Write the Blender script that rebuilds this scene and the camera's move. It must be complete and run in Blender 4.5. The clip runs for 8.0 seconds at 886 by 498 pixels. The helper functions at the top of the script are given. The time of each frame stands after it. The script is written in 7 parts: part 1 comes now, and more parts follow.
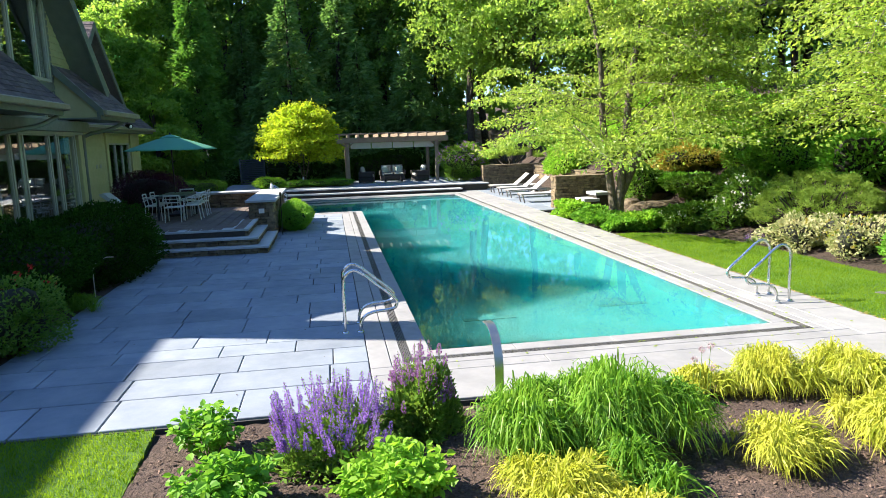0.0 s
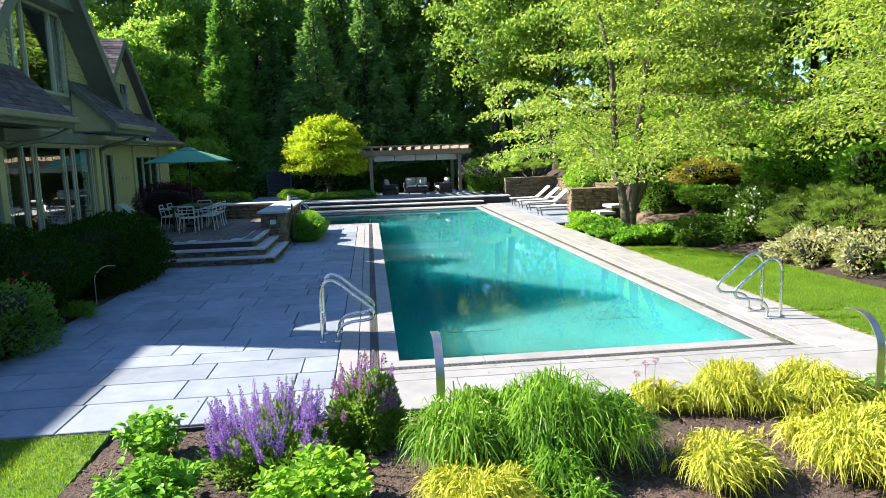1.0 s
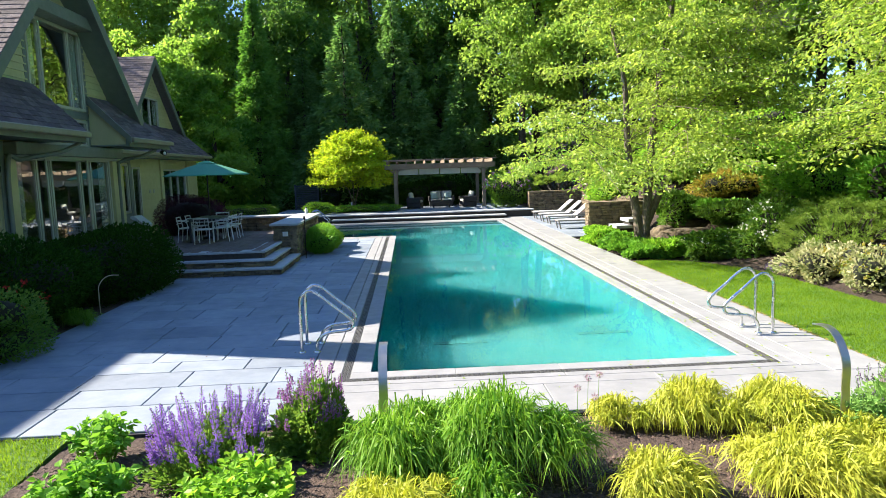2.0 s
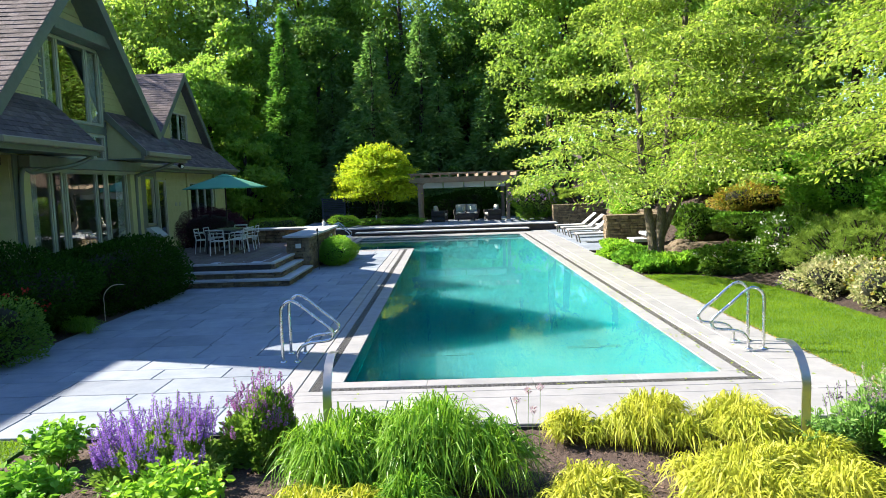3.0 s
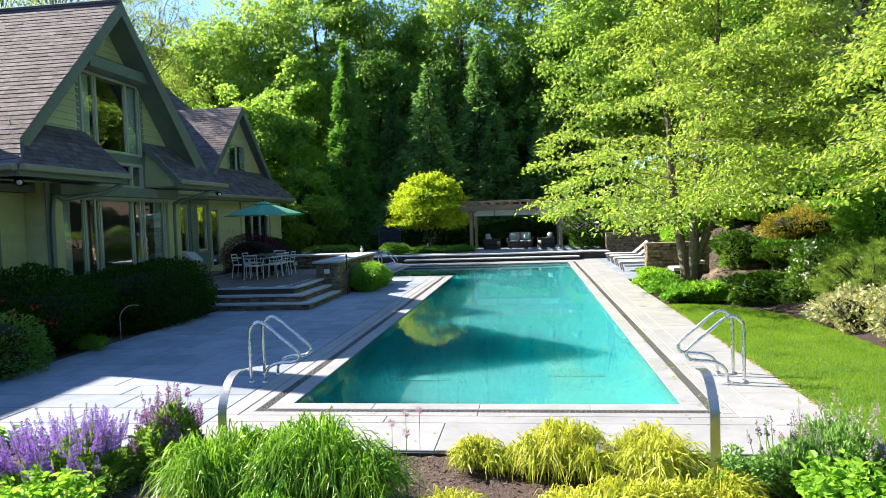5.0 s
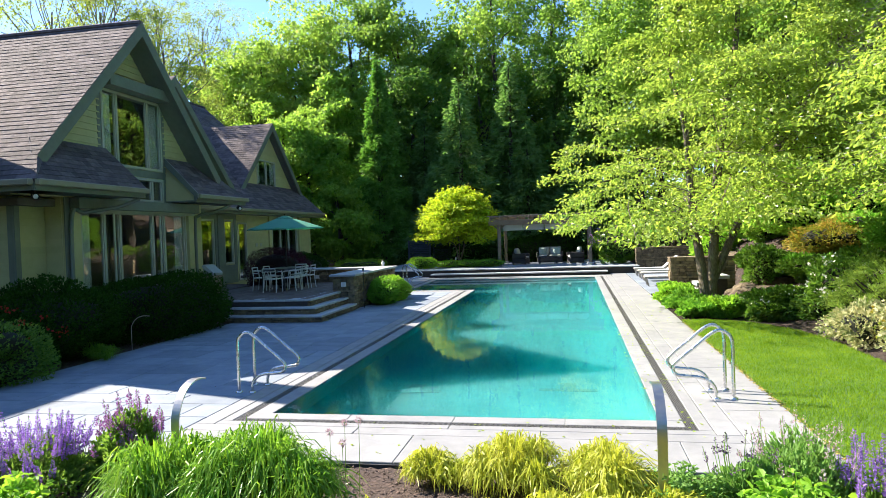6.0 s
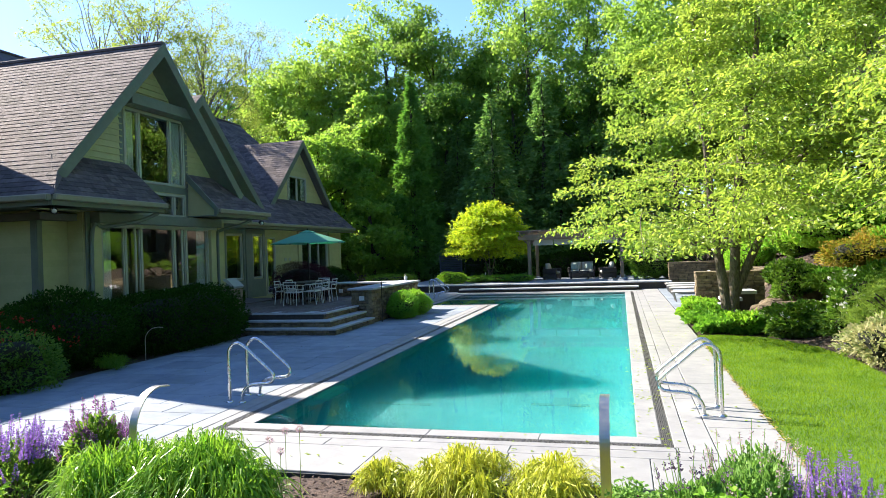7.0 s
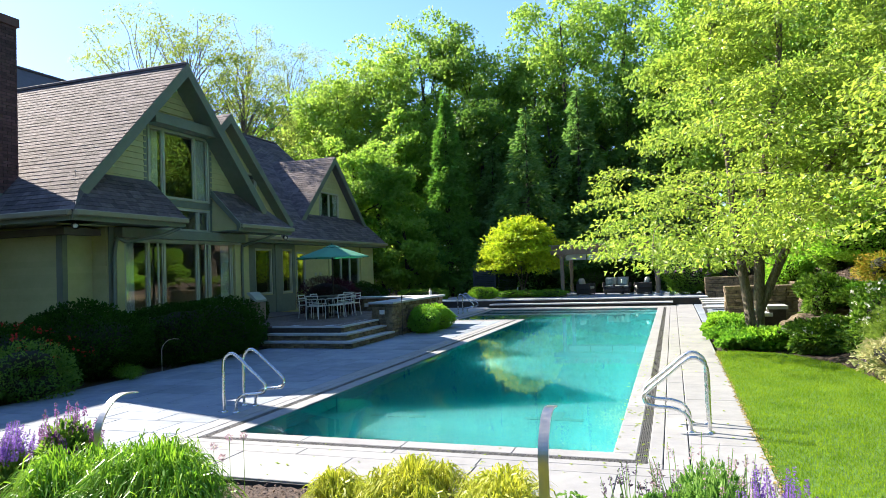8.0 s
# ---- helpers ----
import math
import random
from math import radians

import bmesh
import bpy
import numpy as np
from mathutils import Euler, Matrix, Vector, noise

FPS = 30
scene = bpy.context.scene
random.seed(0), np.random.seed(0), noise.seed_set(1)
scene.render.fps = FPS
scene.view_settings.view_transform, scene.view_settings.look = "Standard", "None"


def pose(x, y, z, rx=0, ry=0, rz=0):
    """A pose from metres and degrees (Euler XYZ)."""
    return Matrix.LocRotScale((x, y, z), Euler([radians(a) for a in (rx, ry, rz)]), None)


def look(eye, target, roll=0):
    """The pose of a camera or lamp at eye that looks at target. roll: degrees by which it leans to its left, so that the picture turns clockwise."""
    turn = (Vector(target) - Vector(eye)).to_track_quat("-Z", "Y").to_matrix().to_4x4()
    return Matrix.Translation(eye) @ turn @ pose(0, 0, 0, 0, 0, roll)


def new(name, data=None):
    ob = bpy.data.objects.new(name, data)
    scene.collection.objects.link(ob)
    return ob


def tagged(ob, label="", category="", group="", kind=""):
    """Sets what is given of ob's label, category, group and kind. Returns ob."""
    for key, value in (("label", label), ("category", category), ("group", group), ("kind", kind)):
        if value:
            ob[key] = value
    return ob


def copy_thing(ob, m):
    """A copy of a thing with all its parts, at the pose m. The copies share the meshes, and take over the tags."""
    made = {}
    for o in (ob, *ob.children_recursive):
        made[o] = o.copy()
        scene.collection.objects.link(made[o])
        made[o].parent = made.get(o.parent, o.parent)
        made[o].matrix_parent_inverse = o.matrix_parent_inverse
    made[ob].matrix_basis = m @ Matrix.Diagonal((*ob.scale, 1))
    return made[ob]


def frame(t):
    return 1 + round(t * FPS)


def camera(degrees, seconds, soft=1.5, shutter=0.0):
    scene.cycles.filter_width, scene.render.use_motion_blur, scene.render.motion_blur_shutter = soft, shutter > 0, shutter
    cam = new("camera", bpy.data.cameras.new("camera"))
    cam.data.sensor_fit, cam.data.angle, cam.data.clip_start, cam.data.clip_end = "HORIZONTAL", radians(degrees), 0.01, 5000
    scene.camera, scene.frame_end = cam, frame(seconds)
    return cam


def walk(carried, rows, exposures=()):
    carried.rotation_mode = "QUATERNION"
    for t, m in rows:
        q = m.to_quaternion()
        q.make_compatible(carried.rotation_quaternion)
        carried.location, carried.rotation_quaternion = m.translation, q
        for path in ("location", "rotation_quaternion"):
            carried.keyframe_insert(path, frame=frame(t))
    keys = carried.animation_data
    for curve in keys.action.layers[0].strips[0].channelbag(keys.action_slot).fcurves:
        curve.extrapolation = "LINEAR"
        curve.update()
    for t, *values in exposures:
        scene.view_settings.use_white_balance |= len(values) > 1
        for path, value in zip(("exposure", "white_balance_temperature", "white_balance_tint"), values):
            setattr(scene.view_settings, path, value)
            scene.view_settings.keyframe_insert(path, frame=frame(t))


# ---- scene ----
# the camera and its walk
cam = camera(66.7, 8.0, soft=0.5)
PATH = [
    (0, (-1.067, -7.807, 2.516), (-0.751, -5.859, 2.196), -1.78),
    (0.5, (-0.663, -7.877, 2.493), (-0.402, -5.917, 2.194), -1.79),
    (1, (-0.261, -7.932, 2.469), (-0.054, -5.962, 2.190), -1.80),
    (1.5, (0.141, -7.971, 2.443), (0.292, -5.993, 2.186), -1.82),
    (3, (1.341, -7.998, 2.354), (1.321, -6.007, 2.164), -1.86),
    (3.5, (1.739, -7.979, 2.322), (1.661, -5.987, 2.155), -1.87),
    (4, (2.135, -7.945, 2.287), (1.998, -5.955, 2.144), -1.88),
    (4.5, (2.529, -7.898, 2.251), (2.332, -5.911, 2.132), -1.90),
    (6, (3.702, -7.677, 2.134), (3.319, -5.714, 2.089), -1.94),
    (6.5, (4.088, -7.577, 2.091), (3.642, -5.628, 2.072), -1.95),
    (7, (4.473, -7.466, 2.047), (3.962, -5.533, 2.054), -1.96),
    (7.5, (4.855, -7.343, 2.002), (4.279, -5.428, 2.035), -1.98),
    (8, (5.235, -7.208, 1.954), (4.592, -5.315, 2.014), -1.99),
]
walk(cam, [(t, look(eye, target, roll)) for t, eye, target, roll in PATH])

# ---- world, sun, exposure ----
SUN_AZ, SUN_EL = radians(-72.8), radians(36.5)      # clockwise from +y; the sun stands behind the house
world = bpy.data.worlds.new("world")
scene.world = world
world.use_nodes = True
wn = world.node_tree.nodes
sky = wn.new("ShaderNodeTexSky")
sky.sky_type, sky.sun_disc = "NISHITA", False
sky.sun_elevation, sky.sun_rotation = SUN_EL, SUN_AZ % (2 * math.pi)
sky.air_density, sky.dust_density, sky.ozone_density = 1.0, 0.3, 4.6
wn["Background"].inputs["Strength"].default_value = 0.077
world.node_tree.links.new(sky.outputs[0], wn["Background"].inputs["Color"])
sun = new("sun", bpy.data.lights.new("sun", "SUN"))
sun.data.energy, sun.data.angle, sun.data.color = 5.0, radians(0.53), (1.0, 0.86, 0.645)
SUN_DIR = Vector((math.sin(SUN_AZ) * math.cos(SUN_EL), math.cos(SUN_AZ) * math.cos(SUN_EL), math.sin(SUN_EL)))
sun.matrix_world = look(SUN_DIR * 60, (0, 0, 0))
scene.view_settings.exposure = 1.88
scene.view_settings.use_white_balance = True
scene.view_settings.white_balance_temperature, scene.view_settings.white_balance_tint = 5780, 14


# ---- materials ----
def _nodes(name):
    m = bpy.data.materials.new(name)
    m.use_nodes = True
    nt = m.node_tree
    return m, nt, nt.nodes, nt.links, nt.nodes["Principled BSDF"]


def _noise(n, l, pos, scale, detail=4.0, rough=0.6, stretch=None):
    t = n.new("ShaderNodeTexNoise")
    t.inputs["Scale"].default_value, t.inputs["Detail"].default_value, t.inputs["Roughness"].default_value = scale, detail, rough
    if stretch:
        mp = n.new("ShaderNodeMapping")
        mp.inputs["Scale"].default_value = stretch
        l.new(pos, mp.inputs["Vector"])
        pos = mp.outputs[0]
    l.new(pos, t.inputs["Vector"])
    return t.outputs["Fac"]


def _ramp(n, l, fac, lo, hi, a=0.3, b=0.7):
    r = n.new("ShaderNodeMapRange")
    r.inputs["From Min"].default_value, r.inputs["From Max"].default_value = a, b
    r.inputs["To Min"].default_value, r.inputs["To Max"].default_value = lo, hi
    l.new(fac, r.inputs["Value"])
    return r.outputs[0]


def _mix(n, l, fac, a, b, mode="MIX"):
    m = n.new("ShaderNodeMix")
    m.data_type, m.blend_type = "RGBA", mode
    for sock, val in ((m.inputs[0], fac), (m.inputs[6], a), (m.inputs[7], b)):
        if isinstance(val, (int, float)):
            sock.default_value = val
        elif isinstance(val, tuple):
            sock.default_value = (*val, 1)
        else:
            l.new(val, sock)
    return m.outputs[2]


def surf(name, c1, c2, scale=3.0, rough=0.7, metal=0.0, bump=0.2, bscale=60.0, stain=0.15, sscale=0.6, rnd=0.0, island=0.0, stretch=None, spec=0.5, dist=0.01):
    """A solid surface: two colours mixed by grain, broad stains, fine relief, and a value that differs from piece to piece."""
    m, nt, n, l, p = _nodes(name)
    pos = n.new("ShaderNodeNewGeometry").outputs["Position"]
    col = _mix(n, l, _ramp(n, l, _noise(n, l, pos, scale, 6.0, 0.65, stretch), 0, 1), c1, c2)
    dark = tuple(c * (1 - stain) for c in (1.0, 1.0, 1.0))
    col = _mix(n, l, _ramp(n, l, _noise(n, l, pos, sscale, 5.0), 0, 1), col, _mix(n, l, 1.0, col, dark, "MULTIPLY"))
    if rnd or island:
        src = n.new("ShaderNodeObjectInfo").outputs["Random"] if rnd else n.new("ShaderNodeNewGeometry").outputs["Random Per Island"]
        v = _ramp(n, l, src, 1 - (rnd or island), 1 + (rnd or island), 0, 1)
        hsv = n.new("ShaderNodeHueSaturation")
        l.new(v, hsv.inputs["Value"])
        l.new(col, hsv.inputs["Color"])
        col = hsv.outputs[0]
    l.new(col, p.inputs["Base Color"])
    rg = _ramp(n, l, _noise(n, l, pos, scale * 2.3, 3.0), max(0.02, rough - 0.1), min(1, rough + 0.1))
    l.new(rg, p.inputs["Roughness"])
    p.inputs["Metallic"].default_value = metal
    p.inputs["Specular IOR Level"].default_value = spec
    if bump:
        b = n.new("ShaderNodeBump")
        b.inputs["Strength"].default_value, b.inputs["Distance"].default_value = bump, dist
        l.new(_noise(n, l, pos, bscale, 5.0), b.inputs["Height"])
        l.new(b.outputs[0], p.inputs["Normal"])
    return m


def leafy(name, c1, c2, trans=0.45, rough=0.45, nscale=0.8, tcol=None, spec=0.2, rnd=0.0):
    """Leaves: colour differs from leaf to leaf and from clump to clump; light shines through them."""
    m, nt, n, l, p = _nodes(name)
    g = n.new("ShaderNodeNewGeometry")
    f1 = g.outputs["Random Per Island"]
    f2 = _noise(n, l, g.outputs["Position"], nscale, 3.0)
    add = n.new("ShaderNodeMath")
    add.operation = "ADD"
    l.new(_ramp(n, l, f1, 0.0, 0.55, 0, 1), add.inputs[0])
    l.new(_ramp(n, l, f2, 0.0, 0.45), add.inputs[1])
    col = _mix(n, l, add.outputs[0], c1, c2)
    if rnd:
        hsv = n.new("ShaderNodeHueSaturation")
        own = n.new("ShaderNodeObjectInfo").outputs["Random"]
        l.new(_ramp(n, l, own, 1 - rnd, 1 + rnd, 0, 1), hsv.inputs["Value"])
        l.new(_ramp(n, l, own, 0.508, 0.488, 0, 1), hsv.inputs["Hue"])
        l.new(col, hsv.inputs["Color"])
        col = hsv.outputs[0]
    l.new(col, p.inputs["Base Color"])
    p.inputs["Roughness"].default_value = rough
    p.inputs["Specular IOR Level"].default_value = spec
    tr = n.new("ShaderNodeBsdfTranslucent")
    warm = _mix(n, l, 1.0, col, tcol or (1.6, 1.5, 0.9), "MULTIPLY")
    l.new(warm, tr.inputs["Color"])
    ms = n.new("ShaderNodeMixShader")
    ms.inputs[0].default_value = trans
    l.new(p.outputs[0], ms.inputs[1])
    l.new(tr.outputs[0], ms.inputs[2])
    l.new(ms.outputs[0], n["Material Output"].inputs["Surface"])
    return m


def glass_pane(name, tint=(0.92, 0.95, 0.93), rough=0.0):
    m, nt, n, l, p = _nodes(name)
    lw = n.new("ShaderNodeLayerWeight")
    lw.inputs["Blend"].default_value = 0.5
    pw = n.new("ShaderNodeMath")
    pw.operation = "POWER"
    l.new(lw.outputs["Facing"], pw.inputs[0])
    pw.inputs[1].default_value = 2.5
    gloss = _ramp(n, l, pw.outputs[0], 0.13, 0.95, 0, 1)
    tr, gl = n.new("ShaderNodeBsdfTransparent"), n.new("ShaderNodeBsdfGlossy")
    tr.inputs["Color"].default_value = (*tint, 1)
    gl.inputs["Roughness"].default_value = rough
    pos = n.new("ShaderNodeNewGeometry").outputs["Position"]
    b = n.new("ShaderNodeBump")
    b.inputs["Strength"].default_value, b.inputs["Distance"].default_value = 0.12, 0.02
    l.new(_noise(n, l, pos, 1.4, 1.0), b.inputs["Height"])
    l.new(b.outputs[0], gl.inputs["Normal"])
    ms = n.new("ShaderNodeMixShader")
    l.new(gloss, ms.inputs[0])
    l.new(tr.outputs[0], ms.inputs[1])
    l.new(gl.outputs[0], ms.inputs[2])
    l.new(ms.outputs[0], n["Material Output"].inputs["Surface"])
    return m


def water_mat():
    """Still pool water: refracts, mirrors at a low angle, faint ripples."""
    m, nt, n, l, p = _nodes("pool_water")
    n.remove(p)
    rf = n.new("ShaderNodeBsdfRefraction")
    rf.inputs["IOR"].default_value, rf.inputs["Roughness"].default_value = 1.33, 0.0
    rf.inputs["Color"].default_value = (0.74, 0.86, 0.88, 1)
    gl = n.new("ShaderNodeBsdfGlossy")
    gl.inputs["Roughness"].default_value = 0.0
    gl.inputs["Color"].default_value = (0.75, 0.80, 0.80, 1)
    fr = n.new("ShaderNodeFresnel")
    fr.inputs["IOR"].default_value = 1.33
    g = n.new("ShaderNodeMixShader")
    l.new(fr.outputs[0], g.inputs[0])
    l.new(rf.outputs[0], g.inputs[1])
    l.new(gl.outputs[0], g.inputs[2])
    pos = n.new("ShaderNodeNewGeometry").outputs["Position"]
    b = n.new("ShaderNodeBump")
    b.inputs["Strength"].default_value, b.inputs["Distance"].default_value = 0.05, 0.02
    a = n.new("ShaderNodeMath")
    a.operation = "MULTIPLY_ADD"
    l.new(_noise(n, l, pos, 11.0, 2.0), a.inputs[0])
    a.inputs[1].default_value = 0.22
    l.new(_noise(n, l, pos, 1.1, 2.0, 0.5, (1.0, 0.7, 1.0)), a.inputs[2])
    l.new(a.outputs[0], b.inputs["Height"])
    for s in (rf, gl, fr):
        l.new(b.outputs[0], s.inputs["Normal"])
    l.new(g.outputs[0], n["Material Output"].inputs["Surface"])
    return m


M = {}
M["paver"] = surf("bluestone_paver", (0.195, 0.235, 0.29), (0.285, 0.325, 0.372), 2.2, 0.75, 0, 0.25, 40, 0.25, 0.7, rnd=0.14)
M["coping"] = surf("pale_coping", (0.245, 0.248, 0.25), (0.315, 0.315, 0.312), 3.0, 0.7, 0, 0.2, 45, 0.15, 0.9, rnd=0.05)
M["joint"] = surf("joint_sand", (0.025, 0.026, 0.028), (0.05, 0.05, 0.05), 30, 0.95, 0, 0.4, 200)
M["grate"] = surf("trough_grate", (0.085, 0.085, 0.08), (0.155, 0.152, 0.145), 30, 0.55, 0.0, 0.3, 120)
M["grate_dark"] = surf("trough_hollow", (0.03, 0.03, 0.03), (0.07, 0.068, 0.065), 20, 0.9, 0, 0)
M["plaster"] = surf("teal_plaster", (0.030, 0.225, 0.235), (0.038, 0.25, 0.26), 1.2, 0.8, 0, 0.1, 60, 0.12, 0.5)
_p = M["plaster"].node_tree.nodes["Principled BSDF"]        # light spreads sideways in the cloudy water
_p.subsurface_method = "BURLEY"
_p.inputs["Subsurface Weight"].default_value, _p.inputs["Subsurface Scale"].default_value = 1.0, 3.0
_p.inputs["Subsurface Radius"].default_value = (0.3, 1.0, 1.0)
M["plaster_dark"] = surf("drain_cover", (0.031, 0.185, 0.188), (0.036, 0.20, 0.205), 5, 0.8, 0, 0)
M["water"] = water_mat()
M["mulch"] = surf("bark_mulch", (0.036, 0.023, 0.017), (0.145, 0.098, 0.074), 28, 0.95, 0, 1.0, 45, 0.3, 1.5, dist=0.03)
M["chip"] = surf("bark_chip", (0.052, 0.032, 0.024), (0.20, 0.136, 0.10), 20, 0.95, 0, 0.3, 60, island=0.45)
M["soil"] = surf("leaf_litter", (0.035, 0.024, 0.016), (0.09, 0.06, 0.042), 8, 0.95, 0, 1.0, 30, 0.35, 0.4, dist=0.08)
M["turf"] = surf("turf_ground", (0.055, 0.14, 0.009), (0.105, 0.20, 0.016), 14, 0.9, 0, 0.6, 90, 0.25, 1.2, dist=0.02)
M["thatch"] = surf("dry_thatch", (0.26, 0.19, 0.04), (0.42, 0.33, 0.10), 12, 0.9, 0, 0.1, 60, island=0.3)
M["blade"] = leafy("grass_blade", (0.068, 0.165, 0.005), (0.235, 0.36, 0.014), 0.5, 0.6, 1.6, spec=0.1)
M["stone"] = surf("fieldstone", (0.075, 0.06, 0.038), (0.29, 0.22, 0.12), 7, 0.85, 0, 0.7, 25, 0.35, 1.5, rnd=0.32, dist=0.02)
M["stone_core"] = surf("wall_core", (0.03, 0.027, 0.022), (0.06, 0.05, 0.04), 12, 0.95, 0, 0.4, 40)
M["cap"] = surf("bluestone_cap", (0.36, 0.38, 0.40), (0.50, 0.51, 0.51), 3, 0.7, 0, 0.2, 45, 0.2, 1.0, rnd=0.08)
M["rock"] = surf("boulder", (0.07, 0.055, 0.035), (0.23, 0.175, 0.105), 4.0, 0.9, 0, 1.0, 9, 0.5, 1.2, dist=0.06)
M["patio"] = surf("brown_patio_brick", (0.10, 0.075, 0.06), (0.19, 0.145, 0.12), 6, 0.8, 0, 0.3, 50, 0.25, 0.8, rnd=0.2)
M["siding"] = surf("cream_siding", (0.40, 0.385, 0.165), (0.46, 0.435, 0.20), 4, 0.6, 0, 0.12, 80, 0.10, 0.8, rnd=0.04)
M["trim"] = surf("sage_grey_trim", (0.135, 0.155, 0.11), (0.17, 0.19, 0.14), 5, 0.5, 0, 0.08, 80, 0.12, 1.0)
M["trim_light"] = surf("pale_window_trim", (0.34, 0.345, 0.24), (0.40, 0.40, 0.29), 5, 0.5, 0, 0.05, 80, 0.08, 1.0)
M["shingle"] = surf("roof_shingle", (0.078, 0.061, 0.058), (0.155, 0.122, 0.115), 9, 0.9, 0, 0.5, 160, 0.22, 0.8, rnd=0.42)
M["shingle_stuff"] = surf("roof_shingle_field", (0.078, 0.061, 0.058), (0.155, 0.122, 0.115), 9, 0.9, 0, 0.5, 160, 0.22, 0.8, island=0.42)
M["underlay"] = surf("roof_underlay", (0.10, 0.09, 0.088), (0.14, 0.125, 0.12), 9, 0.95, 0, 0.2, 60)
M["brick"] = surf("chimney_brick", (0.10, 0.055, 0.045), (0.17, 0.095, 0.075), 5, 0.9, 0, 0.4, 60, 0.3, 1.0)
M["brick_face"] = surf("brick_face", (0.075, 0.04, 0.036), (0.14, 0.075, 0.065), 12, 0.9, 0, 0.5, 80, 0.3, 1.0, island=0.35)
M["glass"] = glass_pane("window_glass")
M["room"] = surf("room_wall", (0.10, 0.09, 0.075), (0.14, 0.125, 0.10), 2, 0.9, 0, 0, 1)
M["curtain"] = surf("pale_curtain", (0.68, 0.68, 0.56), (0.76, 0.75, 0.62), 3, 0.9, 0, 0.1, 90)
M["steel"] = surf("brushed_steel", (0.66, 0.66, 0.65), (0.70, 0.70, 0.69), 4, 0.24, 1.0, 0, 200, 0.03, 3.0)
M["band"] = surf("satin_steel_band", (0.44, 0.42, 0.38), (0.54, 0.52, 0.47), 6, 0.40, 1.0, 0.05, 200, 0.05, 3.0)
M["gutter"] = surf("olive_gutter", (0.23, 0.21, 0.12), (0.28, 0.26, 0.16), 5, 0.5, 0, 0.05, 80, 0.1, 1.0)
M["dark_metal"] = surf("dark_bronze_metal", (0.03, 0.028, 0.025), (0.055, 0.05, 0.045), 9, 0.45, 0.7, 0.05, 120)
M["white_metal"] = surf("pale_aluminium", (0.62, 0.62, 0.60), (0.72, 0.72, 0.70), 6, 0.4, 0.2, 0.03, 100, 0.08)
M["taupe"] = surf("taupe_frame", (0.27, 0.25, 0.23), (0.34, 0.32, 0.29), 6, 0.5, 0.2, 0.05, 90)
M["sling"] = surf("white_sling", (0.62, 0.62, 0.61), (0.72, 0.72, 0.70), 8, 0.7, 0, 0.15, 300)
M["teal"] = leafy("teal_canvas", (0.17, 0.45, 0.31), (0.20, 0.51, 0.36), 0.45, 0.8, 1.0, (1.0, 1.2, 1.15), 0.2)
M["tabletop"] = surf("dark_table", (0.025, 0.028, 0.03), (0.05, 0.052, 0.055), 5, 0.35, 0.2, 0.03, 60)
M["cedar"] = surf("weathered_cedar", (0.20, 0.15, 0.10), (0.32, 0.25, 0.17), 3, 0.8, 0, 0.4, 30, 0.25, 1.0, rnd=0.12, stretch=(1, 6, 6))
M["post"] = surf("weathered_post", (0.15, 0.12, 0.085), (0.24, 0.20, 0.145), 4, 0.8, 0, 0.4, 30, 0.25, 1.0)
M["wicker"] = surf("dark_wicker", (0.018, 0.016, 0.015), (0.05, 0.045, 0.04), 90, 0.7, 0, 0.9, 140)
M["cushion"] = surf("cream_cushion", (0.34, 0.37, 0.33), (0.42, 0.44, 0.39), 4, 0.9, 0, 0.2, 150)
M["stripe"] = surf("striped_pillow", (0.20, 0.38, 0.34), (0.60, 0.62, 0.55), 4, 0.9, 0, 0.1, 150, stretch=(14, 0.2, 0.2))
M["fence"] = surf("slate_painted_board", (0.05, 0.06, 0.075), (0.08, 0.092, 0.11), 5, 0.7, 0, 0.2, 60, rnd=0.08)
M["bark"] = surf("grey_bark", (0.06, 0.048, 0.034), (0.25, 0.205, 0.145), 14, 0.95, 0, 1.0, 22, 0.3, 1.2, stretch=(3, 3, 0.7), dist=0.03)
M["twig"] = surf("bare_twig", (0.30, 0.26, 0.22), (0.42, 0.38, 0.33), 9, 0.9, 0, 0.2, 60)
M["bark_dark"] = surf("dark_bark", (0.03, 0.024, 0.018), (0.09, 0.07, 0.05), 6, 0.95, 0, 0.8, 15, 0.3, 0.8, dist=0.04)


# ---- building helpers ----
def link_mesh(name, me, mat, parent=None, label=""):
    if mat is not None:
        me.materials.append(mat)
    ob = new(name, me)
    if parent is not None:
        ob.parent = parent
    if label:
        ob["label"] = label
    return ob


def part(name, bm, mat, parent=None, label="", smooth=False):
    me = bpy.data.meshes.new(name)
    bm.to_mesh(me)
    bm.free()
    if smooth:
        me.shade_smooth()
    return link_mesh(name, me, mat, parent, label)


def thing(name, label, category, group="", at=(0, 0, 0), kind=""):
    ob = new(name)
    ob.location = at
    ob.empty_display_size = 0.1
    return tagged(ob, label, category, group, kind)


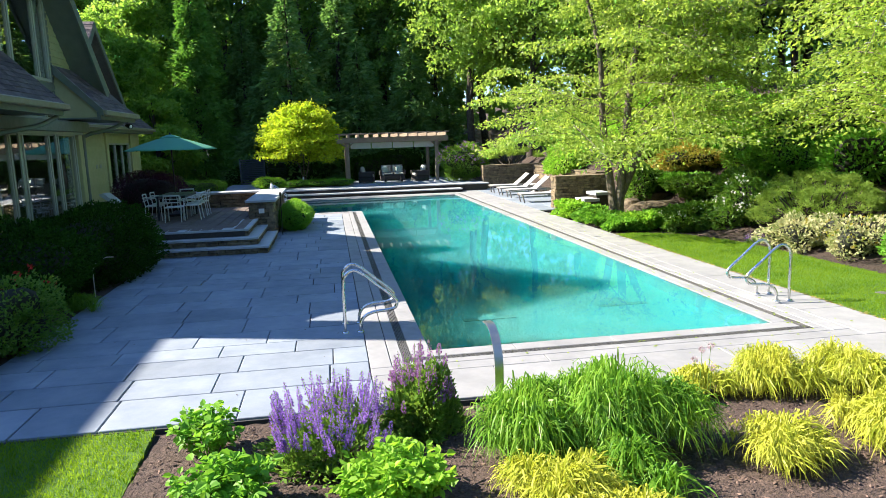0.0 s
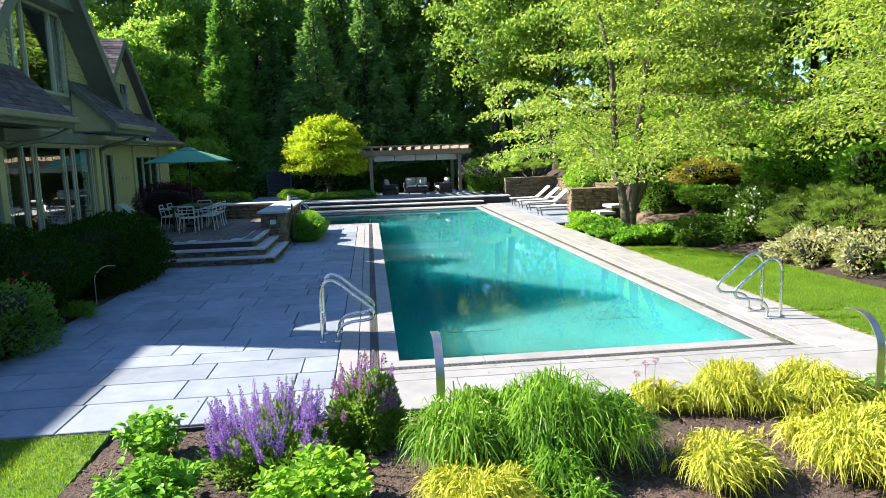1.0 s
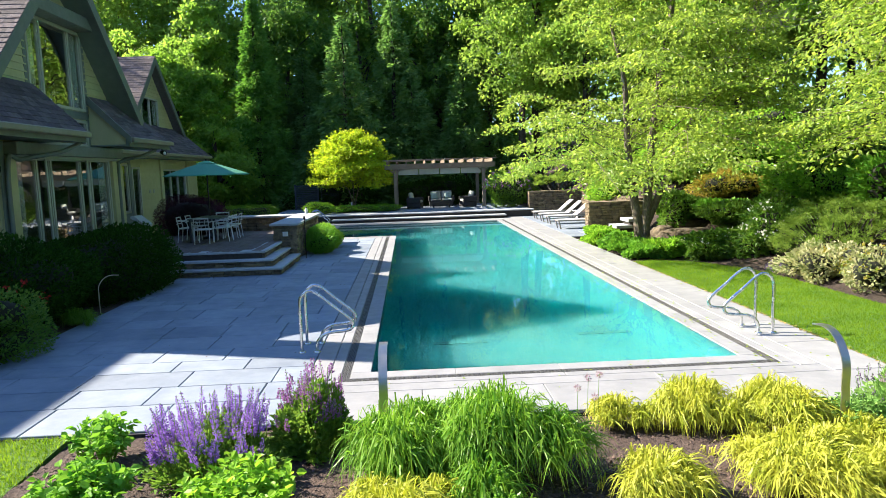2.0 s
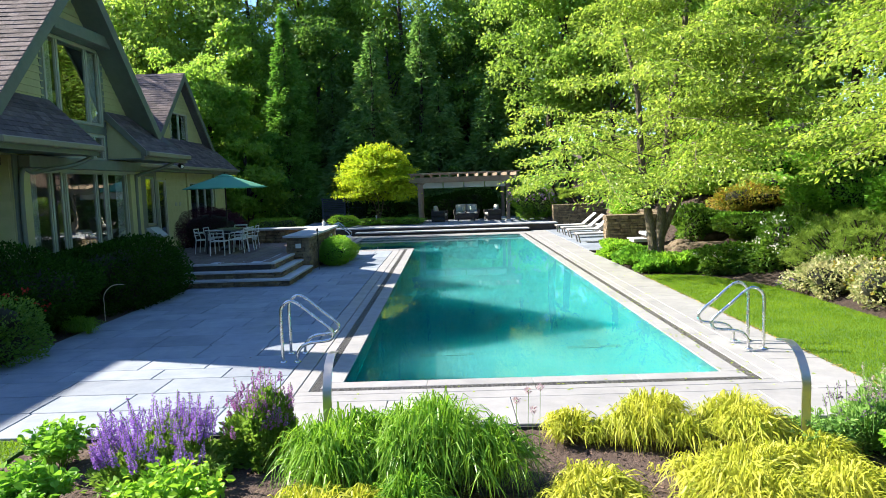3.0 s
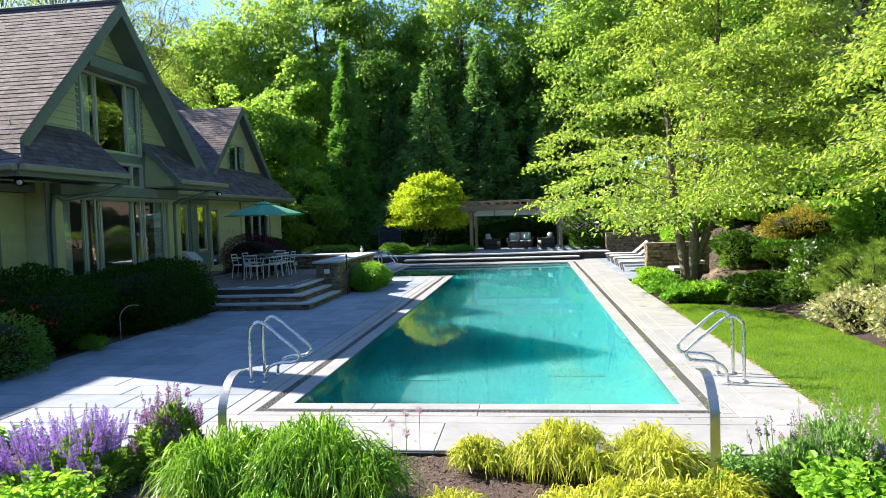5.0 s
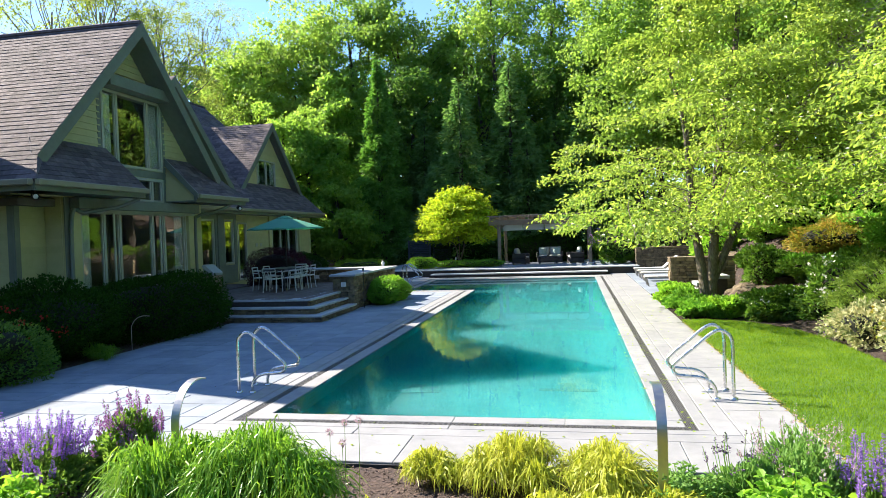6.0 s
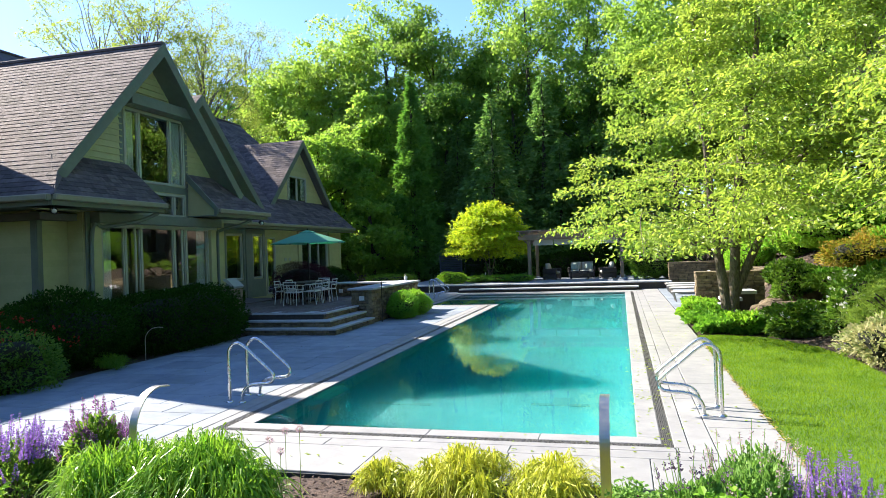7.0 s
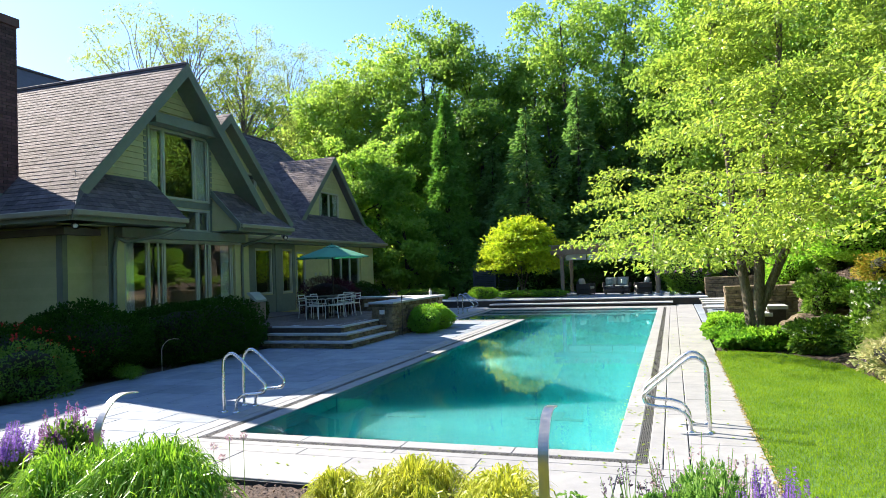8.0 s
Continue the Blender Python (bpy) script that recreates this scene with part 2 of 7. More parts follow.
def quads(name, V, F, mat, parent=None, label="", smooth=False):
    """A mesh from arrays of places and four-cornered faces."""
    V, F = np.asarray(V, dtype=np.float32), np.asarray(F, dtype=np.int32)
    me = bpy.data.meshes.new(name)
    me.vertices.add(len(V))
    me.vertices.foreach_set("co", V.ravel())
    me.loops.add(F.size)
    me.loops.foreach_set("vertex_index", F.ravel())
    me.polygons.add(len(F))
    me.polygons.foreach_set("loop_start", np.arange(0, F.size, F.shape[1], dtype=np.int32))
    me.update(calc_edges=True)
    if smooth:
        me.shade_smooth()
    else:
        me.shade_flat()
    return link_mesh(name, me, mat, parent, label)


def add_box(bm, x0, x1, y0, y1, z0, z1, bev=0.0, m=None):
    r = bmesh.ops.create_cube(bm, size=1.0)
    vs = r["verts"]
    for v in vs:
        v.co = Vector(((x0 + x1) / 2 + v.co.x * (x1 - x0), (y0 + y1) / 2 + v.co.y * (y1 - y0), (z0 + z1) / 2 + v.co.z * (z1 - z0)))
    if bev:
        es = list({e for v in vs for e in v.link_edges})
        r = bmesh.ops.bevel(bm, geom=es, offset=bev, segments=1, affect="EDGES", clamp_overlap=True)
        vs = r["verts"]
    if m is not None:
        bmesh.ops.transform(bm, matrix=m, verts=vs)
    return vs


def box(name, x0, x1, y0, y1, z0, z1, mat, parent=None, label="", bev=0.0, m=None):
    bm = bmesh.new()
    add_box(bm, x0, x1, y0, y1, z0, z1, bev, m)
    return part(name, bm, mat, parent, label)


def prism(name, pts, depth, mat, parent=None, label=""):
    """A slab: a flat polygon pushed along depth (a vector)."""
    bm = bmesh.new()
    a = [bm.verts.new(p) for p in pts]
    b = [bm.verts.new(Vector(p) + Vector(depth)) for p in pts]
    bm.faces.new(a)
    bm.faces.new(b[::-1])
    for i in range(len(pts)):
        j = (i + 1) % len(pts)
        bm.faces.new((a[j], a[i], b[i], b[j]))
    bmesh.ops.recalc_face_normals(bm, faces=bm.faces[:])
    return part(name, bm, mat, parent, label)


def spline(pts, n=8):
    """Catmull-Rom curve through the points."""
    P = [np.array(p, float) for p in pts]
    P = [2 * P[0] - P[1]] + P + [2 * P[-1] - P[-2]]
    out = []
    for i in range(1, len(P) - 2):
        for k in range(n):
            t = k / n
            a, b, c, d = P[i - 1], P[i], P[i + 1], P[i + 2]
            out.append(0.5 * (2 * b + (c - a) * t + (2 * a - 5 * b + 4 * c - d) * t * t + (3 * b - a - 3 * c + d) * t ** 3))
    out.append(P[-2])
    return np.array(out)


def tube_arrays(path, radii, sides=8, off=0):
    path = np.asarray(path, float)
    radii = np.broadcast_to(np.asarray(radii, float), (len(path),))
    tang = np.gradient(path, axis=0)
    tang /= np.linalg.norm(tang, axis=1)[:, None] + 1e-9
    up = np.array([0, 0, 1.0]) if abs(tang[0][2]) < 0.9 else np.array([1.0, 0, 0])
    V = []
    for p, t, r in zip(path, tang, radii):
        s = np.cross(t, up)
        s /= np.linalg.norm(s) + 1e-9
        up = np.cross(s, t)
        a = np.linspace(0, 2 * np.pi, sides, endpoint=False)
        V.append(p + r * (np.cos(a)[:, None] * s + np.sin(a)[:, None] * up))
    V = np.concatenate(V)
    F = []
    for i in range(len(path) - 1):
        for k in range(sides):
            F.append((i * sides + k, i * sides + (k + 1) % sides, (i + 1) * sides + (k + 1) % sides, (i + 1) * sides + k))
    return V, np.array(F) + off


def join_arrays(items):
    Vs, Fs, o = [], [], 0
    for V, F in items:
        Vs.append(V)
        Fs.append(np.asarray(F) + o)
        o += len(V)
    return np.concatenate(Vs), np.concatenate(Fs)


def tube(name, pts, r, mat, parent=None, label="", sides=10, n=8, curve=True):
    path = spline(pts, n) if curve else np.array(pts, float)
    V, F = tube_arrays(path, r, sides)
    return quads(name, V, F, mat, parent, label, True)


def leaf_arrays(P, D, size, ratio=0.5, fold=0.18, rng=None):
    """One diamond leaf for each place P, pointing along D."""
    N = len(P)
    D = D / (np.linalg.norm(D, axis=1)[:, None] + 1e-9)
    R = rng.normal(size=(N, 3))
    S = np.cross(D, R)
    S /= np.linalg.norm(S, axis=1)[:, None] + 1e-9
    U = np.cross(S, D)
    L = (np.broadcast_to(size, (N,)) * rng.uniform(0.7, 1.3, N))[:, None]
    W = L * ratio * 0.5
    V = np.stack([P, P + 0.45 * L * D + W * S + fold * L * U, P + L * D, P + 0.45 * L * D - W * S + fold * L * U], 1).reshape(-1, 3)
    F = np.arange(4 * N).reshape(N, 4)
    return V, F


def oval_leaf_arrays(P, D, size, ratio, tilt, rng, fold=0.14):
    """Broad oval leaves of two halves folded along the midrib."""
    N = len(P)
    U = np.array([0, 0, 1.0]) + rng.normal(size=(N, 3)) * tilt
    U /= np.linalg.norm(U, axis=1)[:, None]
    D = D - (D * U).sum(1)[:, None] * U
    D /= np.linalg.norm(D, axis=1)[:, None] + 1e-9
    S = np.cross(U, D)
    L = (np.broadcast_to(size, (N,)) * rng.uniform(0.6, 1.35, N))[:, None]
    W = L * ratio * 0.5
    up = fold * L * U
    V = np.stack([P, P + 0.28 * L * D + W * 0.95 * S + up, P + 0.68 * L * D + W * 0.8 * S + up * 0.7, P + L * D - 0.12 * L * U,
                  P + 0.68 * L * D - W * 0.8 * S + up * 0.7, P + 0.28 * L * D - W * 0.95 * S + up], 1).reshape(-1, 3)
    b = np.arange(N)[:, None] * 6
    return V, np.concatenate([b + [0, 1, 2, 3], b + [0, 3, 4, 5]], 1).reshape(-1, 4)


def flat_leaf_arrays(P, D, size, ratio, tilt, rng, fold=0.12):
    """Leaves that lie near level, as on layered boughs; tilt is how unruly they are."""
    N = len(P)
    U = np.array([0, 0, 1.0]) + rng.normal(size=(N, 3)) * tilt
    U /= np.linalg.norm(U, axis=1)[:, None]
    D = D - (D * U).sum(1)[:, None] * U
    D /= np.linalg.norm(D, axis=1)[:, None] + 1e-9
    S = np.cross(U, D)
    L = (np.broadcast_to(size, (N,)) * rng.uniform(0.7, 1.3, N))[:, None]
    W = L * ratio * 0.5
    V = np.stack([P, P + 0.45 * L * D + W * S - fold * L * U, P + L * D - 0.1 * L * U, P + 0.45 * L * D - W * S - fold * L * U], 1).reshape(-1, 3)
    return V, np.arange(4 * N).reshape(N, 4)


def facing_leaf_arrays(P, D, U, size, ratio, rng, fold=0.12):
    """Leaves whose upper side looks along U, so that each bough has a lit and a shaded side."""
    U = U / (np.linalg.norm(U, axis=1)[:, None] + 1e-9)
    D = D - (D * U).sum(1)[:, None] * U
    D /= np.linalg.norm(D, axis=1)[:, None] + 1e-9
    S = np.cross(U, D)
    L = (np.broadcast_to(size, (len(P),)) * rng.uniform(0.65, 1.35, len(P)))[:, None]
    W = L * ratio * 0.5
    V = np.stack([P, P + 0.45 * L * D + W * S - fold * L * U, P + L * D - 0.1 * L * U, P + 0.45 * L * D - W * S - fold * L * U], 1).reshape(-1, 3)
    return V, np.arange(4 * len(P)).reshape(-1, 4)


def gz(x, y):
    """Height of the ground: level round the pool, a bank on the far side, a wooded rise beyond."""
    x, y = np.asarray(x, float), np.asarray(y, float)
    bank = np.clip(x - 8.3, 0, 14) * 0.36 * np.clip((y + 6) / 8, 0.15, 1)
    shelf = np.clip((x - 9.0) / 0.6, 0, 1) * np.clip((y - 14.6) / 2.0, 0, 1) * np.clip((34 - y) / 4, 0, 1) * 0.75
    rise = np.clip(y - 31, 0, 60) * 0.06
    back = np.clip(-x - 22, 0, 40) * 0.05
    wob = 0.05 * np.sin(x * 1.3 + 0.4 * y) * np.sin(y * 0.9 - 0.3 * x) * np.clip((np.abs(x - 2) - 8) / 4, 0, 1)
    return -0.07 + np.minimum(bank + shelf, 5.0) + rise + back + wob


# ---- ground, one sheet out to the horizon, with the pool cut out ----
POOL_X0, POOL_X1, POOL_Y0, POOL_Y1 = 0.0, 4.57, 0.0, 22.99
BAY_X0, BAY_Y0 = -2.65, 17.32                         # the wider far part of the pool
COPE, TROUGH = 0.24, 0.11


def build_ground():
    def axis(marks, a, b, step, far):
        v = set(np.round(np.arange(a, b + 1e-6, step), 4)) | set(marks)
        for k in far:
            v |= {a - k, b + k}
        return np.array(sorted(v))
    hx = (BAY_X0 - 0.3, POOL_X0 - 0.3, POOL_X1 + 0.3)
    hy = (POOL_Y0 - 0.3, BAY_Y0 - 0.3, POOL_Y1 + 0.3)
    xs = axis(hx, -30, 36, 1.0, (4, 10, 20, 40, 90, 200, 500, 1200, 2500))
    ys = axis(hy, -22, 60, 1.0, (4, 10, 20, 40, 90, 200, 500, 1200, 2500))
    X, Y = np.meshgrid(xs, ys, indexing="ij")
    Z = gz(X, Y)
    V = np.stack([X, Y, Z], -1).reshape(-1, 3)
    ny, F = len(ys), []
    for i in range(len(xs) - 1):
        for j in range(ny - 1):
            cx, cy = (xs[i] + xs[i + 1]) / 2, (ys[j] + ys[j + 1]) / 2
            if hy[0] < cy < hy[2] and hx[1] < cx < hx[2] or hy[1] < cy < hy[2] and hx[0] < cx < hx[2]:
                continue
            F.append((i * ny + j, (i + 1) * ny + j, (i + 1) * ny + j + 1, i * ny + j + 1))
    return tagged(quads("ground", V, F, M["soil"], smooth=True), "dark leaf-littered earth rising into woodland", "ground", kind="structure")


build_ground()

# ---- the pool ----
POOL_RING = [(0, 0), (4.57, 0), (4.57, 22.99), (-2.65, 22.99), (-2.65, 17.32), (0, 17.32)]


def build_pool():
    bm = bmesh.new()
    top = [bm.verts.new((x, y, -0.012)) for x, y in POOL_RING]
    low = [bm.verts.new((x, y, -0.85)) for x, y in POOL_RING]
    for i in range(6):
        j = (i + 1) % 6
        bm.faces.new((top[i], top[j], low[j], low[i]))
    bm.faces.new(low)
    bmesh.ops.recalc_face_normals(bm, faces=bm.faces[:])
    for f in bm.faces:
        f.normal_flip()
    basin = tagged(part("pool_basin", bm, M["plaster"]), "teal plastered swimming pool basin sunk in the terrace", "pool", kind="structure")
    bm = bmesh.new()
    bm.faces.new([bm.verts.new((x, y, -0.02)) for x, y in POOL_RING])
    water = tagged(part("water", bm, M["water"]), "still turquoise pool water, faintly rippled, near the brim", "water", kind="structure")
    water.visible_shadow = False
    # floor drains, one bar crossed by a square cover
    for x, y in ((3.55, 2.35), (1.25, 2.15)):
        bm = bmesh.new()
        add_box(bm, x - 0.42, x + 0.42, y - 0.07, y + 0.07, -0.855, -0.835)
        add_box(bm, x - 0.12, x + 0.12, y + 0.07, y + 0.42, -0.855, -0.835)
        part("floor_drain", bm, M["plaster_dark"], basin)
    # recessed footholds below the handrails
    for x in (4.57, 0.0):
        for k in range(3):
            box("foothold", x - 0.006, x + 0.006, 1.12, 1.36, -0.24 - 0.2 * k, -0.17 - 0.2 * k, M["plaster_dark"], basin, bev=0.01)
    return basin


basin = build_pool()


def ring_strips(off0, off1):
    """The four-sided strips round the pool's outline, between two offsets outwards."""
    a, b = off0, off1
    x0, x1, y0, y1, bx, by = POOL_X0, POOL_X1, POOL_Y0, POOL_Y1, BAY_X0, BAY_Y0
    return [("x", x0 - b, x1 + b, y0 - b, y0 - a), ("y", x1 + a, x1 + b, y0 - a, y1 + a), ("x", bx - b, x1 + b, y1 + a, y1 + b),
            ("y", bx - b, bx - a, by - a, y1 + a), ("x", bx - b, x0 - a, by - b, by - a), ("y", x0 - b, x0 - a, y0 - a, by - b)]


# ---- paved terrace: a dark bed, and stones laid on it with open joints ----
terrace = tagged(new("pavement"), "pale bluestone paved terrace round the pool", "pavement", kind="structure")
for k, (x0, x1, y0, y1) in enumerate(((-5.15, -0.3, -1.62, 17.0), (-7.5, -2.97, 17.0, 25.1), (-0.3, 6.05, -1.62, -0.3), (4.87, 6.05, -0.3, 25.1), (-2.97, 4.87, 23.3, 25.1), (6.05, 9.35, 14.6, 25.9))):
    box("paving_bed", x0, x1 - 0.03, y0, y1, -0.16, -0.022, M["joint"], terrace)
SLABS = {}


def slab(x0, x1, y0, y1, mat, name="paver", parent=terrace, z1=0.0, th=0.045):
    """One stone with a small chamfer; alike stones share a mesh."""
    w, d = round(x1 - x0, 2), round(y1 - y0, 2)
    key = (w, d, mat.name, th)
    if key not in SLABS:
        bm = bmesh.new()
        add_box(bm, -w / 2, w / 2, -d / 2, d / 2, -th, 0, 0.006)
        me = bpy.data.meshes.new(name)
        bm.to_mesh(me)
        bm.free()
        me.materials.append(mat)
        SLABS[key] = me
    ob = new(name, SLABS[key])
    ob.location = ((x0 + x1) / 2, (y0 + y1) / 2, z1 + random.uniform(-0.0015, 0.0015))
    ob.parent = parent
    return ob


def field(x0, x1, y0, y1, rows, lengths, rng, gap=0.015, mat=None):
    """Courses that run along x, with broken joints."""
    y = y0
    k = 0
    while y < y1 - 0.1:
        d = min(rng.choice(rows), y1 - y)
        if y1 - y - d < 0.2:
            d = y1 - y
        x = x0
        first = True
        while x < x1 - 0.05:
            w = rng.choice(lengths) * (rng.choice([0.5, 0.75, 1.0]) if first else 1)
            first = False
            if x1 - x - w < 0.3:
                w = x1 - x
            slab(x + gap / 2, x + w - gap / 2, y + gap / 2, y + d - gap / 2, mat or M["paver"])
            x += w
        y += d
        k += 1


def course_y(x0, x1, y0, y1, length, mat, gap=0.01, name="paver"):
    n = max(1, round((y1 - y0) / length))
    for i in range(n):
        slab(x0 + gap / 2, x1 - gap / 2, y0 + (y1 - y0) * i / n + gap / 2, y0 + (y1 - y0) * (i + 1) / n - gap / 2, mat, name)


def course_x(x0, x1, y0, y1, length, mat, gap=0.01, name="paver"):
    n = max(1, round((x1 - x0) / length))
    for i in range(n):
        slab(x0 + (x1 - x0) * i / n + gap / 2, x0 + (x1 - x0) * (i + 1) / n - gap / 2, y0 + gap / 2, y1 - gap / 2, mat, name)


def build_edges():
    for ax, x0, x1, y0, y1 in ring_strips(0.0, COPE):
        (course_x if ax == "x" else course_y)(x0, x1, y0, y1, 1.2, M["coping"], 0.004, "coping_stone")
    # grated trough: a dark hollow and cross bars
    bars = []
    for ax, x0, x1, y0, y1 in ring_strips(COPE, COPE + TROUGH):
        box("trough", x0, x1, y0, y1, -0.10, -0.03, M["grate_dark"], terrace)
        L = (x1 - x0) if ax == "x" else (y1 - y0)
        n = int(L / 0.058)
        for i in range(n):
            c = (i + 0.5) * L / n
            if ax == "x":
                b = (x0 + c - 0.009, x0 + c + 0.009, y0 + 0.004, y1 - 0.004)
            else:
                b = (x0 + 0.004, x1 - 0.004, y0 + c - 0.009, y0 + c + 0.009)
            bars.append(b)
        for o in (0.0, 0.182, 0.364, 0.546, 0.728, 0.91):
            w = TROUGH * 0.09
            if ax == "x":
                bars.append((x0, x1, y0 + o * TROUGH, y0 + o * TROUGH + w))
            else:
                bars.append((x0 + o * TROUGH, x0 + o * TROUGH + w, y0, y1))
    V, F = [], []
    for x0, x1, y0, y1 in bars:
        o = len(V)
        V += [(x0, y0, -0.004), (x1, y0, -0.004), (x1, y1, -0.004), (x0, y1, -0.004), (x0, y0, -0.02), (x1, y0, -0.02), (x1, y1, -0.02), (x0, y1, -0.02)]
        F += [(o, o + 1, o + 2, o + 3), (o, o + 4, o + 5, o + 1), (o + 1, o + 5, o + 6, o + 2), (o + 2, o + 6, o + 7, o + 3), (o + 3, o + 7, o + 4, o)]
    tagged(quads("trough_grate", V, F, M["grate"], terrace, "dark slotted overflow grate"), kind="stuff")
    a = COPE + TROUGH
    for b, c in ((a, a + 0.15), (a + 0.15, a + 0.40)):
        for ax, x0, x1, y0, y1 in ring_strips(b, c):
            if ax == "x" and y0 > 20:
                continue
            (course_x if ax == "x" else course_y)(x0, x1, y0, y1, 2.4, M["coping"], 0.008, "border_stone")


def build_terrace():
    rng = random.Random(5)
    build_edges()
    a = COPE + TROUGH + 0.40
    field(-5.12, -a, -1.6, 9.6, [0.61, 0.61, 0.76, 0.46], [0.76, 0.91, 1.07, 1.22], rng)
    field(-3.0, -a, 9.6, 16.56, [0.61, 0.76], [0.76, 0.91, 1.07], rng)
    course_x(-a, 6.03, -1.6, -a, 1.5, M["coping"], 0.008)
    course_y(4.57 + a, 6.03, -a, 25.0, 1.22, M["coping"], 0.008)
    field(-7.4, BAY_X0 - a, 16.56, 25.0, [0.61, 0.76], [0.91, 1.07, 1.22], rng)
    course_x(BAY_X0 - a, 4.57 + a, 23.34, 24.3, 1.22, M["coping"], 0.01)
    field(6.05, 9.3, 14.7, 25.9, [0.9, 1.1], [1.1, 1.3, 1.6], rng)


build_terrace()

# ---- far steps and the raised terrace under the pergola ----
far = tagged(new("far_terrace"), "raised stone terrace with two long pale slab steps", "terrace", kind="structure")
box("terrace_core", -6.6, 6.6, 25.0, 32.0, -0.1, 0.30, M["stone_core"], far)
box("step_riser", -3.1, 5.1, 24.35, 25.0, -0.1, 0.12, M["stone_core"], far)
for i in range(6):
    slab(-3.2 + 1.4 * i + 0.003, -3.2 + 1.4 * (i + 1) - 0.003, 24.28, 25.02, M["cap"], "step_slab", far, 0.175, 0.055)
for i in range(9):
    slab(-6.65 + 1.48 * i + 0.003, -6.65 + 1.48 * (i + 1) - 0.003, 24.95, 25.6, M["cap"], "edge_slab", far, 0.355, 0.055)
for j in range(5):
    for i in range(10):
        slab(-6.6 + 1.32 * i + 0.006, -6.6 + 1.32 * (i + 1) - 0.006, 25.6 + 1.28 * j + 0.006, 25.6 + 1.28 * (j + 1) - 0.006, M["paver"], "paver", far, 0.345, 0.05)

# ---- lawns and beds ----
LAWN_R = [(6.032, -6.5), (8.9, -6.5), (8.55, -1.0), (8.2, 2.6), (8.2, 5.0), (8.0, 6.6), (7.4, 7.9), (6.5, 8.35), (6.032, 8.3)]
LAWN_L = [(-9.0, -7.5), (-2.6, -7.5), (-2.72, -3.0), (-2.78, -1.64), (-5.1, -1.64), (-9.0, -1.3)]


def sheet(name, ring, z, mat, label, category):
    bm = bmesh.new()
    bm.faces.new([bm.verts.new((x, y, z)) for x, y in ring])
    r = bmesh.ops.extrude_face_region(bm, geom=bm.faces[:])
    bmesh.ops.translate(bm, vec=(0, 0, -0.12), verts=[g for g in r["geom"] if isinstance(g, bmesh.types.BMVert)])
    bmesh.ops.recalc_face_normals(bm, faces=bm.faces[:])
    return tagged(part(name, bm, mat), label, category, kind="structure")


def inside(ring, x, y):
    x, y = np.asarray(x), np.asarray(y)
    ok = np.zeros(x.shape, bool)
    for i in range(len(ring)):
        (xa, ya), (xb, yb) = ring[i], ring[(i + 1) % len(ring)]
        c = ((ya > y) != (yb > y)) & (x < (xb - xa) * (y - ya) / ((yb - ya) or 1e-9) + xa)
        ok ^= c
    return ok


sheet("lawn", LAWN_R, -0.006, M["turf"], "bright green mown lawn beside the pool terrace", "lawn")
sheet("lawn", LAWN_L, -0.02, M["turf"], "bright green mown lawn beside the flower bed", "lawn")


def build_bed():
    xs, ys = np.arange(-2.72, 6.06, 0.06), np.arange(-7.0, -1.63, 0.06)
    X, Y = np.meshgrid(xs, ys, indexing="ij")
    rng = np.random.default_rng(3)
    Z = -0.05 + 0.03 * np.sin(X * 2.1 + 1) * np.sin(Y * 1.7) + rng.uniform(-0.012, 0.012, X.shape)
    V = np.stack([X, Y, Z], -1).reshape(-1, 3)
    ny = len(ys)
    i, j = np.meshgrid(np.arange(len(xs) - 1), np.arange(ny - 1), indexing="ij")
    k = (i * ny + j).ravel()
    F = np.stack([k, k + ny, k + ny + 1, k + 1], 1)
    bed = tagged(quads("flower_bed", V, F, M["mulch"], smooth=True), "flower bed covered with dark brown bark mulch", "flower bed", kind="structure")
    N = 9000
    P = np.stack([rng.uniform(-2.7, 6.0, N), rng.uniform(-5.2, -1.66, N), np.full(N, -0.035)], 1)
    P[:, 2] = -0.04 + 0.03 * np.sin(P[:, 0] * 2.1 + 1) * np.sin(P[:, 1] * 1.7)
    D = rng.normal(size=(N, 3)) * (1, 1, 0.25)
    V, F = flat_leaf_arrays(P, D, 0.045, 0.4, 0.35, rng, 0.1)
    tagged(quads("mulch_chips", V, F, M["chip"], bed, "loose bark chips"), kind="stuff")


build_bed()
tagged(box("mulch_border", 8.0, 8.9, -6.4, 7.8, -0.3, -0.045, M["mulch"]), "bark mulch strip along the lawn", "flower bed", kind="structure")
tagged(box("mulch_border", -6.9, -5.16, -1.6, 9.2, -0.3, -0.03, M["mulch"]), "dark mulch under the house hedges", "flower bed", kind="structure")


# ---- the house ----
SL = 1.04                                             # roof pitch of the gables
house = thing("house", "two-storey house with cream lap siding, grey-green trim and steep shingled gables", "house")


def roof_plane(name, pts, th=0.16, label=""):
    a, b, c = (Vector(p) for p in pts[:3])
    n = (b - a).cross(c - a).normalized()
    if n.z < 0:
        n = -n
    return prism(name, pts, -n * th, M["underlay"], house, label)


